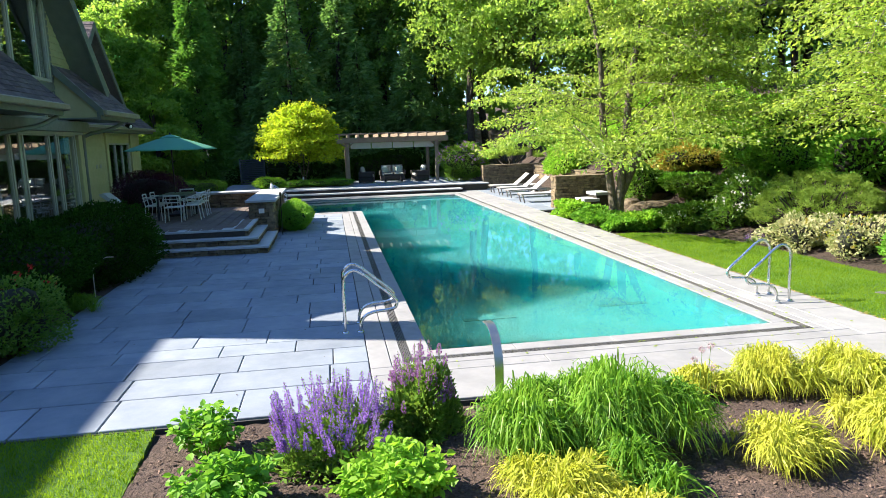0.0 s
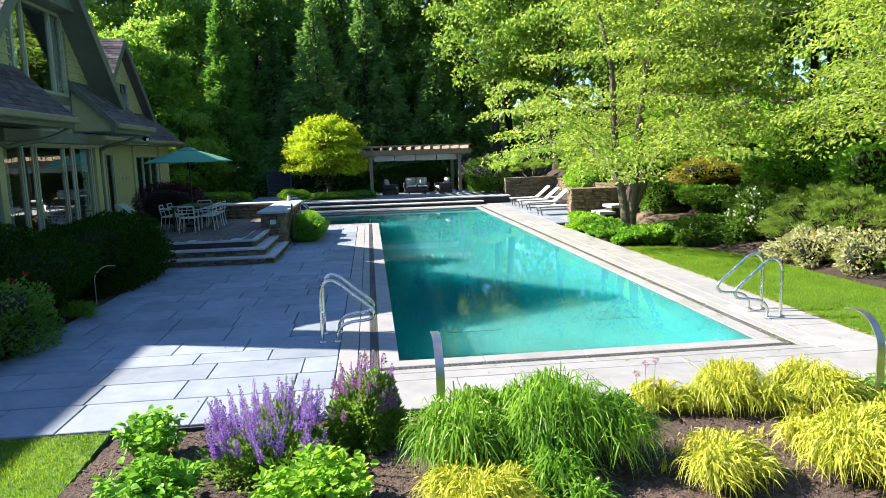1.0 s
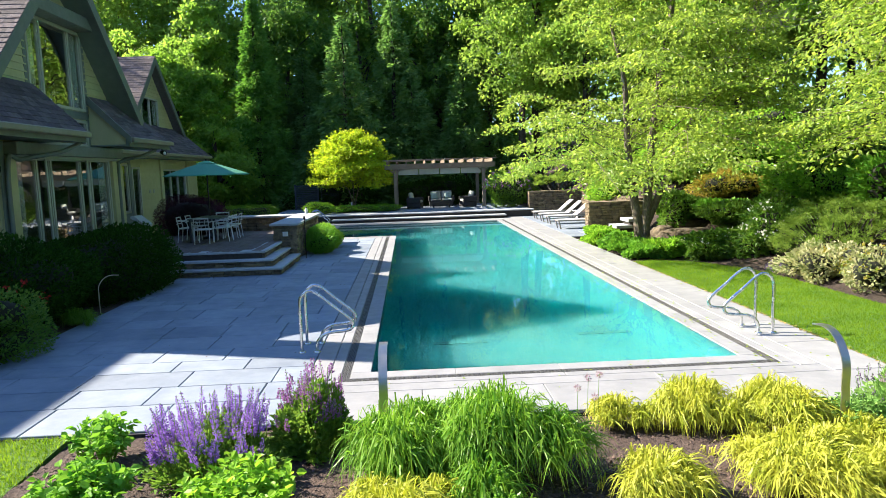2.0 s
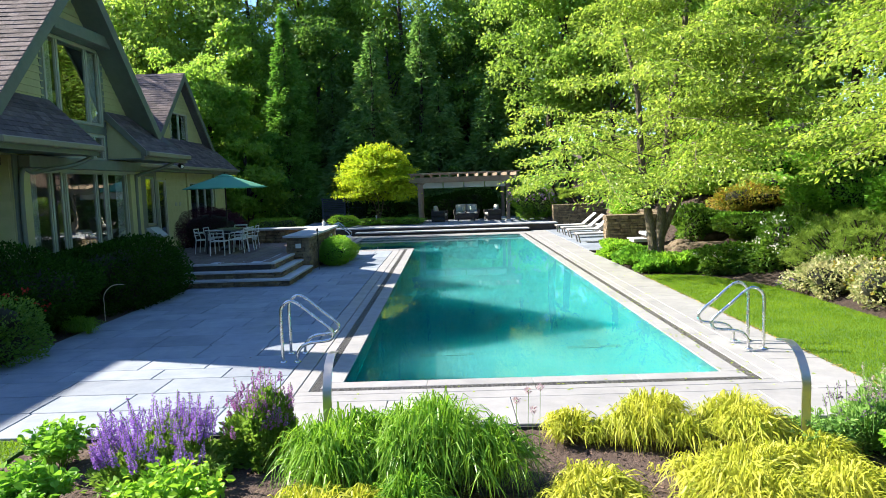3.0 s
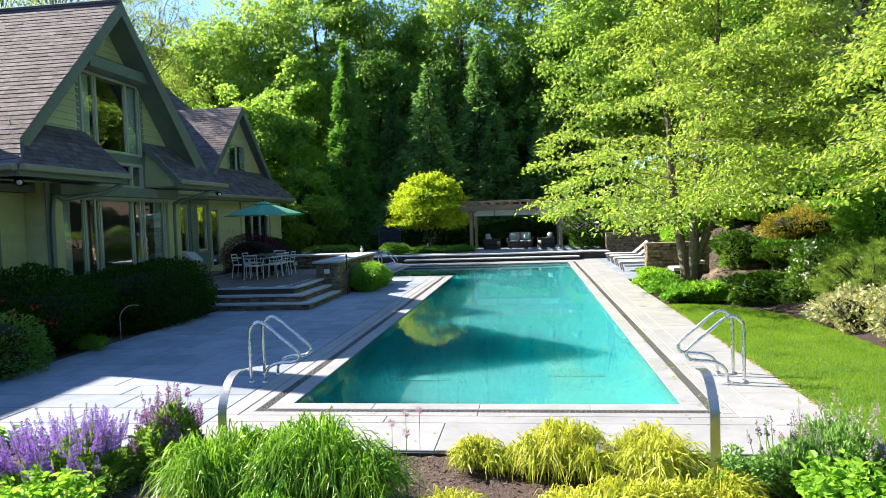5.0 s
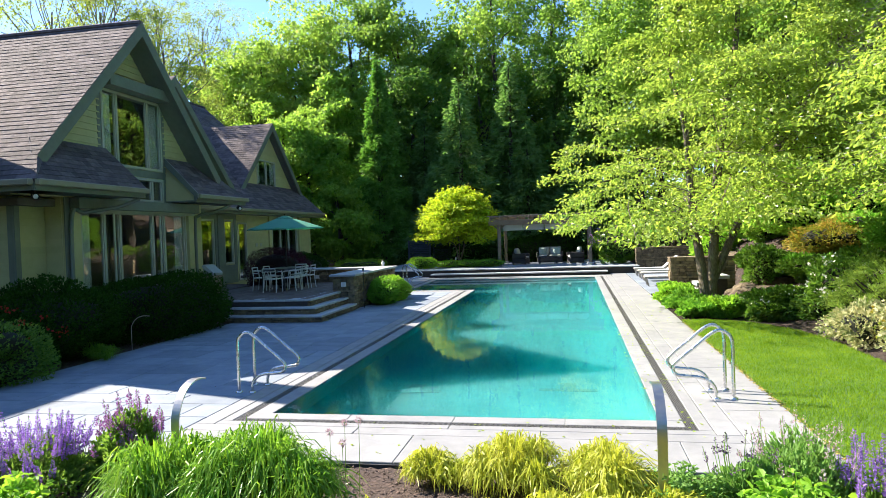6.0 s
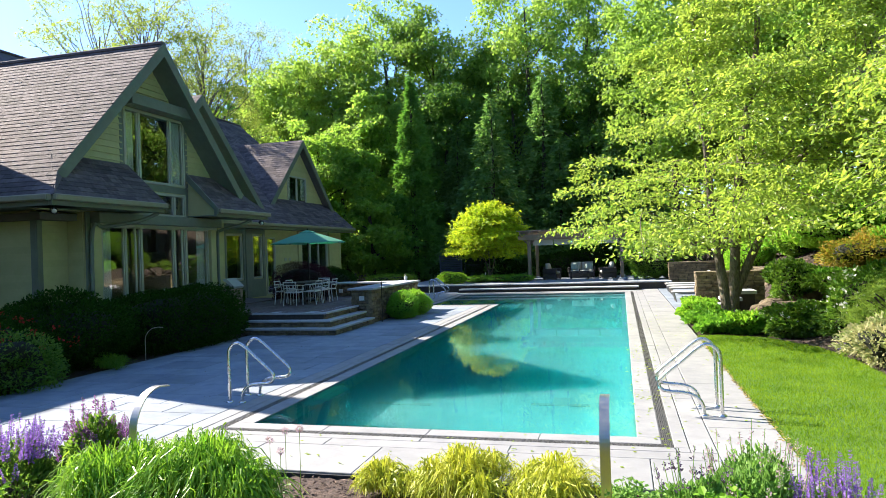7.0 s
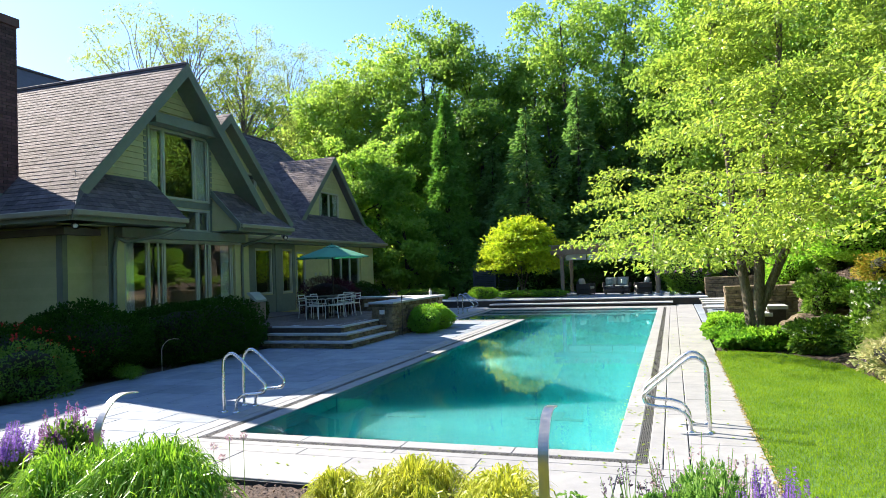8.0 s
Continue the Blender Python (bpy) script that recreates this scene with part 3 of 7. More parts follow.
def shingles(roof, origin, along, up, length, rise, clip, near=None, w=0.33, h=0.145):
    """Lapped shingles in courses on a roof plane; those in the stretch `near` are pieces of their own."""
    o, a, u = Vector(origin), Vector(along).normalized(), Vector(up).normalized()
    n = a.cross(u).normalized()
    if n.z < 0:
        n = -n
    rng = random.Random(len(roof.name) + int(length * 10))
    rows = int(rise / h)
    rest, pieces = [], []
    for r in range(rows):
        s0 = -rng.uniform(0, w)
        while s0 < length:
            ww = w * rng.choice((0.6, 1.0, 1.0, 1.35))
            s, e = max(s0, 0) + 0.003, min(s0 + ww, length) - 0.003
            s0 += ww
            if e - s < 0.03:
                continue
            lo, hi = clip(r * h - 0.01)
            lo2, hi2 = clip(r * h + h + 0.02)
            s2, e2 = max(s, lo2), min(e, hi2)
            s, e = max(s, lo), min(e, hi)
            if e - s < 0.05 or e2 - s2 < 0.03:
                continue
            (pieces if near and near(s, r * h) and len(pieces) < 290 else rest).append((s, e, s2, e2, r * h))
    th = 0.011
    V, F = [], []

    def corners(s, e, s2, e2, t):
        lift = rng.uniform(0.008, 0.014)
        b = [o + a * s + u * (t - 0.01) + n * lift, o + a * e + u * (t - 0.01) + n * lift,
             o + a * e2 + u * (t + h + 0.02) + n * 0.0006, o + a * s2 + u * (t + h + 0.02) + n * 0.0006]
        return b + [b[0] - n * th, b[1] - n * th]

    faces = [(0, 1, 2, 3), (4, 5, 1, 0), (4, 0, 3, 3), (5, 1, 2, 2)]
    for s, e, s2, e2, t in rest:
        k = len(V)
        V += [tuple(c) for c in corners(s, e, s2, e2, t)]
        F += [(k, k + 1, k + 2, k + 3), (k + 4, k + 5, k + 1, k)]
    if V:
        tagged(quads("shingle_field", V, F, M["shingle_stuff"], roof), kind="stuff")
    for s, e, s2, e2, t in pieces:
        c = [tuple(x) for x in corners(s, e, s2, e2, t)]
        quads("shingle", c, [(0, 1, 2, 3), (4, 5, 1, 0)], M["shingle"], roof)


def boards(wall, x, z0, z1, span, holes=(), h=0.15, sign=1, plane="x"):
    """Lap siding: each board is a wedge, thicker at its lower edge. span(z) gives its ends, holes are cut out."""
    z = z0
    while z < z1 - 0.02:
        zt = min(z + h, z1)
        lo, hi = span(z, zt)
        pieces = [(lo, hi)]
        for ya, yb, za, zb in holes:
            if zb > z + 0.01 and za < zt - 0.01:
                nxt = []
                for a, b in pieces:
                    if yb <= a or ya >= b:
                        nxt.append((a, b))
                    else:
                        nxt += [(a, ya), (yb, b)]
                pieces = nxt
        for a, b in pieces:
            if b - a < 0.06:
                continue
            d0, d1 = 0.026 * sign, 0.006 * sign
            if plane == "x":
                P = [(x + d0, a, z), (x + d0, b, z), (x + d1, b, zt), (x + d1, a, zt), (x, a, z), (x, b, z), (x, b, zt), (x, a, zt)]
            else:
                P = [(a, x + d0, z), (b, x + d0, z), (b, x + d1, zt), (a, x + d1, zt), (a, x, z), (b, x, z), (b, x, zt), (a, x, zt)]
            quads("siding_board", P, [(0, 1, 2, 3), (4, 5, 1, 0), (0, 3, 7, 4), (1, 5, 6, 2)], M["siding"], wall)
        z = zt


def window(name, x, y0, y1, z0, z1, splits=(), curtain="", mat=None, fw=0.07, label="", depth=0.12):
    """A window on a wall that faces +x: casing, dividing bars, one pane a light, curtains behind."""
    w = new(name)
    w.parent = house
    if label:
        w["label"] = label
    mat = mat or M["trim_light"]
    for nm, a in (("frame", (y0 - fw, y0, z0 - fw, z1 + fw)), ("frame", (y1, y1 + fw, z0 - fw, z1 + fw)), ("frame", (y0, y1, z1, z1 + fw)), ("sill", (y0, y1, z0 - fw, z0))):
        box(nm, x - depth, x + 0.035, a[0], a[1], a[2], a[3], mat, w, bev=0.006)
    ends = [y0, *splits, y1]
    for s in splits:
        box("mullion", x - 0.06, x + 0.028, s - 0.035, s + 0.035, z0 + 0.001, z1 - 0.001, mat, w, bev=0.005)
    for a, b in zip(ends, ends[1:]):
        ia, ib = a + (0.037 if a != y0 else 0.004), b - (0.037 if b != y1 else 0.004)
        box("sash", x - 0.035, x + 0.008, ia, ia + 0.03, z0 + 0.004, z1 - 0.004, mat, w)
        box("sash", x - 0.035, x + 0.008, ib - 0.03, ib, z0 + 0.004, z1 - 0.004, mat, w)
        p = box("pane", x - 0.022, x - 0.016, ia + 0.03, ib - 0.03, z0 + 0.002, z1 - 0.002, M["glass"], w)
        p.visible_shadow = False
    for c in curtain:
        a, b = {"l": (y0 + 0.01, y0 + 0.36), "r": (y1 - 0.36, y1 - 0.01), "L": (y0, y0 + 0.75), "R": (y1 - 0.75, y1)}[c]
        n = 40
        yy = np.linspace(a, b, n)
        xx = x - 0.085 + 0.018 * np.sin(np.arange(n) * 1.35)
        V = np.concatenate([np.stack([xx, yy, np.full(n, z0)], 1), np.stack([xx, yy, np.full(n, z1)], 1)])
        F = [(i, i + 1, n + i + 1, n + i) for i in range(n - 1)]
        quads("curtain", V, F, M["curtain"], w, "pale hanging curtain", True)
    return w


# main gable: wall with openings
GX, GY, GZ = -7.0, 7.05, 7.32
WIN = (6.28, 8.46, 4.08, 5.74)
LOW = (6.28, 8.46, 3.26, 3.74)
DOORS = (5.42, 9.45, 0.60, 2.86)


def gable_wall(name, x, yc, zc, y0, y1, z0, holes, th=0.18, slope=SL, label=""):
    """A wall that ends in a gable, built in upright strips round its openings."""
    bm = bmesh.new()
    ys = sorted({y0, y1, yc, *[h[0] for h in holes], *[h[1] for h in holes]})
    for a, b in zip(ys, ys[1:]):
        cuts = sorted([(h[2], h[3]) for h in holes if h[0] < b - 1e-4 and h[1] > a + 1e-4])
        z = z0
        for za, zb in cuts + [(None, None)]:
            ta = zc - slope * abs(a - yc) if za is None else za
            tb = zc - slope * abs(b - yc) if za is None else za
            vs = [bm.verts.new(p) for p in ((x, a, z), (x, b, z), (x, b, tb), (x, a, ta), (x - th, a, z), (x - th, b, z), (x - th, b, tb), (x - th, a, ta))]
            for f in ((0, 1, 2, 3), (7, 6, 5, 4), (0, 4, 5, 1), (1, 5, 6, 2), (2, 6, 7, 3), (3, 7, 4, 0)):
                bm.faces.new([vs[i] for i in f])
            z = zb
    return part(name, bm, M["siding"], house, label)


gw = gable_wall("wall", GX, GY, GZ, 3.75, 10.35, -0.1, [WIN, LOW, DOORS, (3.75, 4.95, -0.1, 3.2)])
boards(gw, GX, 4.15, 7.25, lambda a, b: (GY - (GZ - b) / SL, GY + (GZ - b) / SL), [(WIN[0] - 0.12, WIN[1] + 0.12, 3.0, 6.12)])
boards(gw, GX, 0.2, 3.2, lambda a, b: (10.0, 10.3))
rw = box("wall", -7.68, -7.5, 4.15, 4.95, -0.1, 3.2, M["siding"], house)
boards(rw, -7.5, 0.2, 3.2, lambda a, b: (4.16, 4.95))
rw2 = box("wall", -7.68, -7.0, 4.951, 5.08, -0.1, 3.2, M["siding"], house)
boards(rw2, 4.951, 0.2, 3.2, lambda a, b: (-7.47, -7.06), sign=-1, plane="y")
boards(gw, GX, 3.24, 4.15, lambda a, b: (8.62, 10.35))
boards(gw, 4.15, 0.2, 3.2, lambda a, b: (-13.0, -7.62), sign=-1, plane="y")
box("side_wall", -14.0, -7.681, 4.15, 4.33, -0.1, 3.35, M["siding"], house)
box("side_wall", -14.0, GX - 0.181, 10.17, 10.35, -0.1, 3.6, M["siding"], house)
window("window", GX, WIN[0], WIN[1], WIN[2], WIN[3], (6.76, 7.95), "lr", label="tall three-light gable window with curtains")
window("window", GX, LOW[0], LOW[1], LOW[2], LOW[3], (6.9, 8.05), label="low transom window")
box("window_header", GX + 0.002, GX + 0.4, 6.1, 8.72, 5.82, 6.08, M["trim"], house, "grey-green box over the gable window", 0.01)
box("panel", GX + 0.002, GX + 0.022, 6.16, 8.58, 3.83, 4.0, M["trim"], house)
box("panel", GX + 0.002, GX + 0.022, 6.08, 6.19, 3.2, 5.82, M["trim"], house)
box("panel", GX + 0.002, GX + 0.022, 8.55, 8.66, 3.2, 5.82, M["trim"], house)
box("beam", GX - 0.05, GX + 0.26, 5.1, 9.85, 2.95, 3.19, M["trim"], house, "grey-green beam over the glass doors", 0.012)
box("beam", GX + 0.002, GX + 0.10, 5.1, 9.85, 2.89, 2.949, M["trim_light"], house)
# five tall glass lights
window("glass_door", GX, DOORS[0], DOORS[1], DOORS[2], DOORS[3], (6.17, 6.72, 8.0, 8.5), "lr", label="wall of tall glass doors with pale frames", fw=0.06)
for y in (5.2, 9.66):
    box("pilaster", GX + 0.002, GX + 0.10, y - 0.12, y + 0.12, 0.0, 2.885, M["siding"], house, "cream pilaster", 0.01)
for y in (6.45, 8.25):
    box("post", GX + 0.04, GX + 0.08, y - 0.03, y + 0.03, 0.6, 2.885, M["trim_light"], house, "", 0.008)
box("corner_board", -7.5, -7.465, 4.12, 4.25, 0.0, 3.2, M["trim"], house)
box("corner_board", -7.64, -7.502, 4.115, 4.149, 0.0, 3.2, M["trim"], house)
box("corner_board", GX + 0.0, GX + 0.035, 4.93, 5.07, 0.0, 3.2, M["trim"], house)
tube("downspout", [(-6.15, 6.3, 3.18), (-6.35, 5.9, 3.0), (-6.8, 5.35, 2.86), (-6.9, 5.04, 2.7), (-6.9, 5.03, 0.1)], 0.045, M["trim"], house, sides=8)
tube("downspout", [(-6.15, 10.5, 3.18), (-6.4, 10.2, 3.02), (-6.85, 9.95, 2.88), (-6.92, 9.9, 2.6), (-6.92, 9.9, 0.5)], 0.045, M["trim"], house, sides=8)

# main roof
RZ = 7.5
rl = roof_plane("roof", [(-6.4, GY, RZ), (-15.0, GY, RZ), (-15.0, 3.12, RZ - SL * 3.93), (-6.0, 3.12, RZ - SL * 3.93), (-6.4, 3.62, RZ - SL * 3.43)])
rr = roof_plane("roof", [(-6.4, GY, RZ - 0.002), (-6.4, 10.48, RZ - SL * 3.43), (-6.0, 10.98, RZ - SL * 3.93), (-15.0, 10.98, RZ - SL * 3.93), (-15.0, GY, RZ - 0.002)])
LEN = math.hypot(1, SL)
shingles(rl, (-15.0, 3.12, RZ - SL * 3.93), (1, 0, 0), (0, 1, SL), 9.0, 3.93 * LEN, lambda t: (0, 9.0 - 0.4 * min(max(t, 0) / (0.5 * LEN), 1)), near=lambda s, t: s > 5.9 and t > 2.6)
box("ridge_cap", -15.0, -6.4, GY - 0.09, GY + 0.09, RZ - 0.06, RZ + 0.03, M["shingle"], house, bev=0.02)


def rake(x, yc, zc, run, slope, w=0.24, th=0.05, dx=0.0):
    """The pair of sloping trim boards under a gable's roof edge, and the soffit behind them."""
    for s in (-1, 1):
        d = Vector((0, s, -slope)).normalized()
        n = Vector((0, s * slope, 1)).normalized()
        a = Vector((x, yc, zc))
        L = run * math.hypot(1, slope)
        p = [a - n * 0.005, a + d * L - n * 0.005, a + d * L - n * w, a + d * (0 if s > 0 else 0) - Vector((0, 0, w * math.hypot(1, slope)))]
        prism("rake_board", [tuple(q) for q in p], (-th, 0, 0), M["trim"], house, "grey-green rake board")


rake(-6.39, GY, RZ, 3.45, SL)
for s in (-1, 1):
    a = (GY, RZ - 0.26)
    b = (GY + s * 3.4, RZ - 0.26 - SL * 3.4)
    prism("soffit", [(-6.45, *a), (-6.45, *b), (-7.0, *b), (-7.0, *a)], (0, 0, -0.03), M["trim"], house)

# pent roofs below the gable on both sides of the window
EZ = 3.42


def pent(y0, y1, ytop0, ytop1, closed):
    pts = [(-6.02, y0, EZ), (-6.02, y1, EZ), (GX + 0.03, ytop1, 4.40), (GX + 0.03, ytop0, 4.40)]
    r = roof_plane("pent_roof", pts, 0.1)
    up = Vector((GX + 0.03 + 6.02, 0, 0.98))
    run = up.length

    def clip(t):
        f = t / run
        return (ytop0 - y0) * f, (y1 - y0) + (ytop1 - y1) * f
    shingles(r, (-6.02, y0, EZ), (0, 1, 0), tuple(up), y1 - y0, run, clip)
    box("gutter", -6.06, -5.93, y0, y1, EZ - 0.13, EZ - 0.005, M["gutter"], house, "olive metal gutter", 0.02)
    box("fascia", -6.14, -6.061, y0, y1, EZ - 0.22, EZ - 0.05, M["trim"], house)
    box("soffit", GX + 0.036, -6.141, y0 + 0.02, y1 - 0.02, EZ - 0.2, EZ - 0.17, M["trim"], house)
    if closed:
        prism("pent_end", [(GX + 0.03, ytop0 + 0.04, 4.28), (-6.1, y0 + 0.02, EZ - 0.06), (-6.1, y0 + 0.02, EZ - 0.2), (GX + 0.03, y0 + 0.02, EZ - 0.2)], (0, 0.03, 0), M["siding"], house)
        prism("rake_board", [(GX + 0.03, ytop0 - 0.0, 4.41), (-6.0, y0 - 0.0, EZ + 0.01), (-6.0, y0, EZ - 0.16), (GX + 0.03, ytop0, 4.2)], (0, -0.04, 0), M["trim"], house)


pent(3.12, 6.42, 4.05, 6.3, False)
pent(8.58, 11.3, 8.62, 10.1, True)
box("gutter", -14.8, -6.061, 2.99, 3.12, EZ - 0.13, EZ - 0.005, M["gutter"], house, "olive metal gutter", 0.02)
box("fascia", -14.8, -6.15, 3.121, 3.20, EZ - 0.22, EZ - 0.05, M["trim"], house)
box("soffit", -14.9, -6.05, 3.14, 4.149, EZ - 0.2, EZ - 0.17, M["trim"], house)

# second gable, set back
G2X, G2Y, G2Z, S2 = -8.9, 11.7, 7.4, 0.94
g2 = gable_wall("wall", G2X, G2Y, G2Z - 0.16, 8.2, 15.2, 3.3, [(13.05, 13.55, 4.9, 5.55)], slope=S2)
boards(g2, G2X, 3.6, 7.1, lambda a, b: (max(8.3, G2Y - (G2Z - 0.16 - b) / S2), min(15.1, G2Y + (G2Z - 0.16 - b) / S2)), [(12.95, 13.65, 4.8, 5.65)])
window("window", G2X, 13.05, 13.55, 4.9, 5.55, label="small gable window")
roof_plane("roof", [(-8.5, G2Y, G2Z), (-14.5, G2Y, G2Z), (-14.5, 15.45, G2Z - S2 * 3.75), (-8.5, 15.45, G2Z - S2 * 3.75)])
r2 = roof_plane("roof", [(-8.5, G2Y, G2Z), (-14.5, G2Y, G2Z), (-14.5, 8.5, G2Z - S2 * 3.2), (-8.5, 8.5, G2Z - S2 * 3.2)])
shingles(r2, (-14.5, 8.5, G2Z - S2 * 3.2), (1, 0, 0), (0, 1, S2), 6.0, 3.2 * math.hypot(1, S2), lambda t: (0, 6.0))
rake(-8.49, G2Y, G2Z, 3.75, S2)
for s in (-1, 1):
    prism("soffit", [(-8.55, G2Y, G2Z - 0.26), (-8.55, G2Y + s * 3.6, G2Z - 0.26 - S2 * 3.6), (-8.9, G2Y + s * 3.6, G2Z - 0.26 - S2 * 3.6), (-8.9, G2Y, G2Z - 0.26)], (0, 0, -0.03), M["trim"], house)

# long body of the house behind, ridge along y
BX, BZ, RX, RBZ = -9.0, 3.42, -15.5, 9.3
YA, YB = -12.0, 25.4
rb = roof_plane("roof", [(BX, 10.9, BZ), (BX, YB, BZ), (RX, YB, RBZ), (RX, 10.9, RBZ)])
rb2 = roof_plane("roof", [(BX, YA, BZ), (BX, 3.3, BZ), (RX, 3.3, RBZ), (RX, YA, RBZ)])
roof_plane("roof", [(RX, 3.3, RBZ - 0.01), (RX, 10.9, RBZ - 0.01), (-11.5, 10.9, 5.67), (-11.5, 3.3, 5.67)])
roof_plane("roof", [(RX, YA, RBZ), (RX, YB, RBZ), (-22.0, YB, BZ), (-22.0, YA, BZ)])
shingles(rb, (BX, 12.0, BZ), (0, 1, 0), (-6.5, 0, 5.88), YB - 12.0, 8.76, lambda t: (0, YB - 12.0), w=0.4, h=0.16)
shingles(rb2, (BX, -3.0, BZ), (0, 1, 0), (-6.5, 0, 5.88), 6.3, 8.76, lambda t: (0, 6.3), w=0.4, h=0.16)
box("ridge_cap", RX - 0.1, RX + 0.1, YA, YB, RBZ - 0.06, RBZ + 0.03, M["shingle"], house, bev=0.02)
box("gutter", BX - 0.02, BX + 0.11, 11.4, YB, BZ - 0.14, BZ - 0.01, M["gutter"], house, "olive metal gutter", 0.02)
box("fascia", BX - 0.1, BX - 0.021, 11.4, YB, BZ - 0.24, BZ - 0.06, M["trim"], house)
box("soffit", -9.6, BX - 0.101, 10.4, YB - 0.3, BZ - 0.24, BZ - 0.21, M["trim"], house)
LX = -9.55
OPEN = [(14.4, 15.4, 1.30, 2.90), (16.25, 16.85, 1.30, 2.90), (17.35, 17.95, 0.60, 2.80), (20.45, 23.1, 1.05, 2.72)]


def low_wall():
    bm = bmesh.new()
    ys = sorted({10.36, 24.9, *[h[0] for h in OPEN], *[h[1] for h in OPEN]})
    for a, b in zip(ys, ys[1:]):
        cuts = [(h[2], h[3]) for h in OPEN if h[0] < b - 1e-4 and h[1] > a + 1e-4]
        z = -0.1
        for za, zb in cuts + [(3.2, 3.2)]:
            add_box(bm, LX - 0.18, LX, a, b, z, za)
            z = zb
    return part("wall", bm, M["siding"], house)


lw = low_wall()
boards(lw, LX, 0.55, 3.2, lambda a, b: (10.4, 24.85), [(a - 0.1, b + 0.1, c - 0.1, d + 0.1) for a, b, c, d in OPEN] + [(15.55, 17.2, 0, 4)])
box("bay_panel", LX + 0.002, LX + 0.10, 15.62, 15.98, 0.5, 3.17, M["trim"], house, "grey-green bay post", 0.01)
box("bay_panel", LX + 0.002, LX + 0.06, 15.98, 17.12, 0.5, 1.2, M["trim"], house)
for ya, yb, za, zb in ((13.7, 15.619, 0.5, 1.2), (13.7, 14.32, 1.201, 3.17), (15.48, 15.619, 1.201, 3.17), (14.321, 15.479, 2.98, 3.17), (15.981, 16.17, 1.201, 2.999), (16.93, 17.12, 1.201, 2.999)):
    box("bay_panel", LX + 0.03, LX + 0.065, ya, yb, za, zb, M["trim"], house, "grey-green bay panel", 0.006)
box("bay_panel", LX + 0.002, LX + 0.06, 15.98, 17.12, 3.0, 3.17, M["trim"], house)
window("window", LX, *OPEN[0], label="kitchen window in a pale frame")
window("window", LX, *OPEN[1], label="narrow bay window")
window("glass_door", LX, *OPEN[2], label="narrow glazed terrace door")
window("window", LX, *OPEN[3], (21.3, 22.2), label="three-light ground-floor window")
for y in (20.15, 23.4):
    box("pilaster", LX + 0.002, LX + 0.09, y - 0.13, y + 0.13, 0.0, 3.17, M["siding"], house, "cream pilaster", 0.01)
for y in (18.85, 19.25):
    box("wall_plaque", LX + 0.027, LX + 0.04, y - 0.1, y + 0.1, 1.86, 2.0, M["trim_light"], house, "small pale wall plaque", 0.004)
box("end_wall", -21.5, LX - 0.181, 24.72, 24.9, -0.1, 3.2, M["siding"], house)
prism("end_gable", [(-9.7, 24.9, 3.2), (-21.3, 24.9, 3.2), (RX, 24.9, 8.9)], (0, -0.18, 0), M["siding"], house)
# third gable, a dormer on the long roof
G3X, G3Y, G3Z, S3 = -10.4, 21.9, 7.58, 0.98
W3 = (20.95, 22.75, 4.62, 5.78)
g3 = gable_wall("wall", G3X, G3Y, G3Z - 0.16, 18.7, 25.1, 3.9, [W3], slope=S3)
boards(g3, G3X, 4.6, 7.3, lambda a, b: (max(18.8, G3Y - (G3Z - 0.16 - b) / S3), min(25.0, G3Y + (G3Z - 0.16 - b) / S3)), [(W3[0] - 0.1, W3[1] + 0.1, W3[2] - 0.25, W3[3] + 0.1)])
window("window", G3X, *W3, (21.85,), "lr", label="two-light dormer window with a curtain")
box("window_apron", G3X + 0.002, G3X + 0.06, W3[0] - 0.12, W3[1] + 0.12, W3[2] - 0.3, W3[2] - 0.075, M["trim"], house)
roof_plane("roof", [(-10.0, G3Y, G3Z), (-13.8, G3Y, G3Z), (-13.8, 25.3, G3Z - S3 * 3.4), (-10.0, 25.3, G3Z - S3 * 3.4)])
r3 = roof_plane("roof", [(-10.0, G3Y, G3Z), (-13.8, G3Y, G3Z), (-13.8, 18.45, G3Z - S3 * 3.45), (-10.0, 18.45, G3Z - S3 * 3.45)])
shingles(r3, (-13.8, 18.45, G3Z - S3 * 3.45), (1, 0, 0), (0, 1, S3), 3.8, 3.45 * math.hypot(1, S3), lambda t: (0, 3.8), w=0.4, h=0.16)
rake(-9.99, G3Y, G3Z, 3.42, S3)

# chimney
ch = new("chimney")
ch.parent = house
box("shaft", -9.45, -8.6, 3.33, 4.02, 3.5, 7.75, M["stone_core"], ch, "dark brick chimney stack", 0.01)
box("corbel", -9.5, -8.55, 3.28, 4.07, 7.75, 7.95, M["brick"], ch, "", 0.01)
box("flashing", -9.48, -8.57, 3.30, 4.05, 3.5, 3.95, M["trim"], ch)


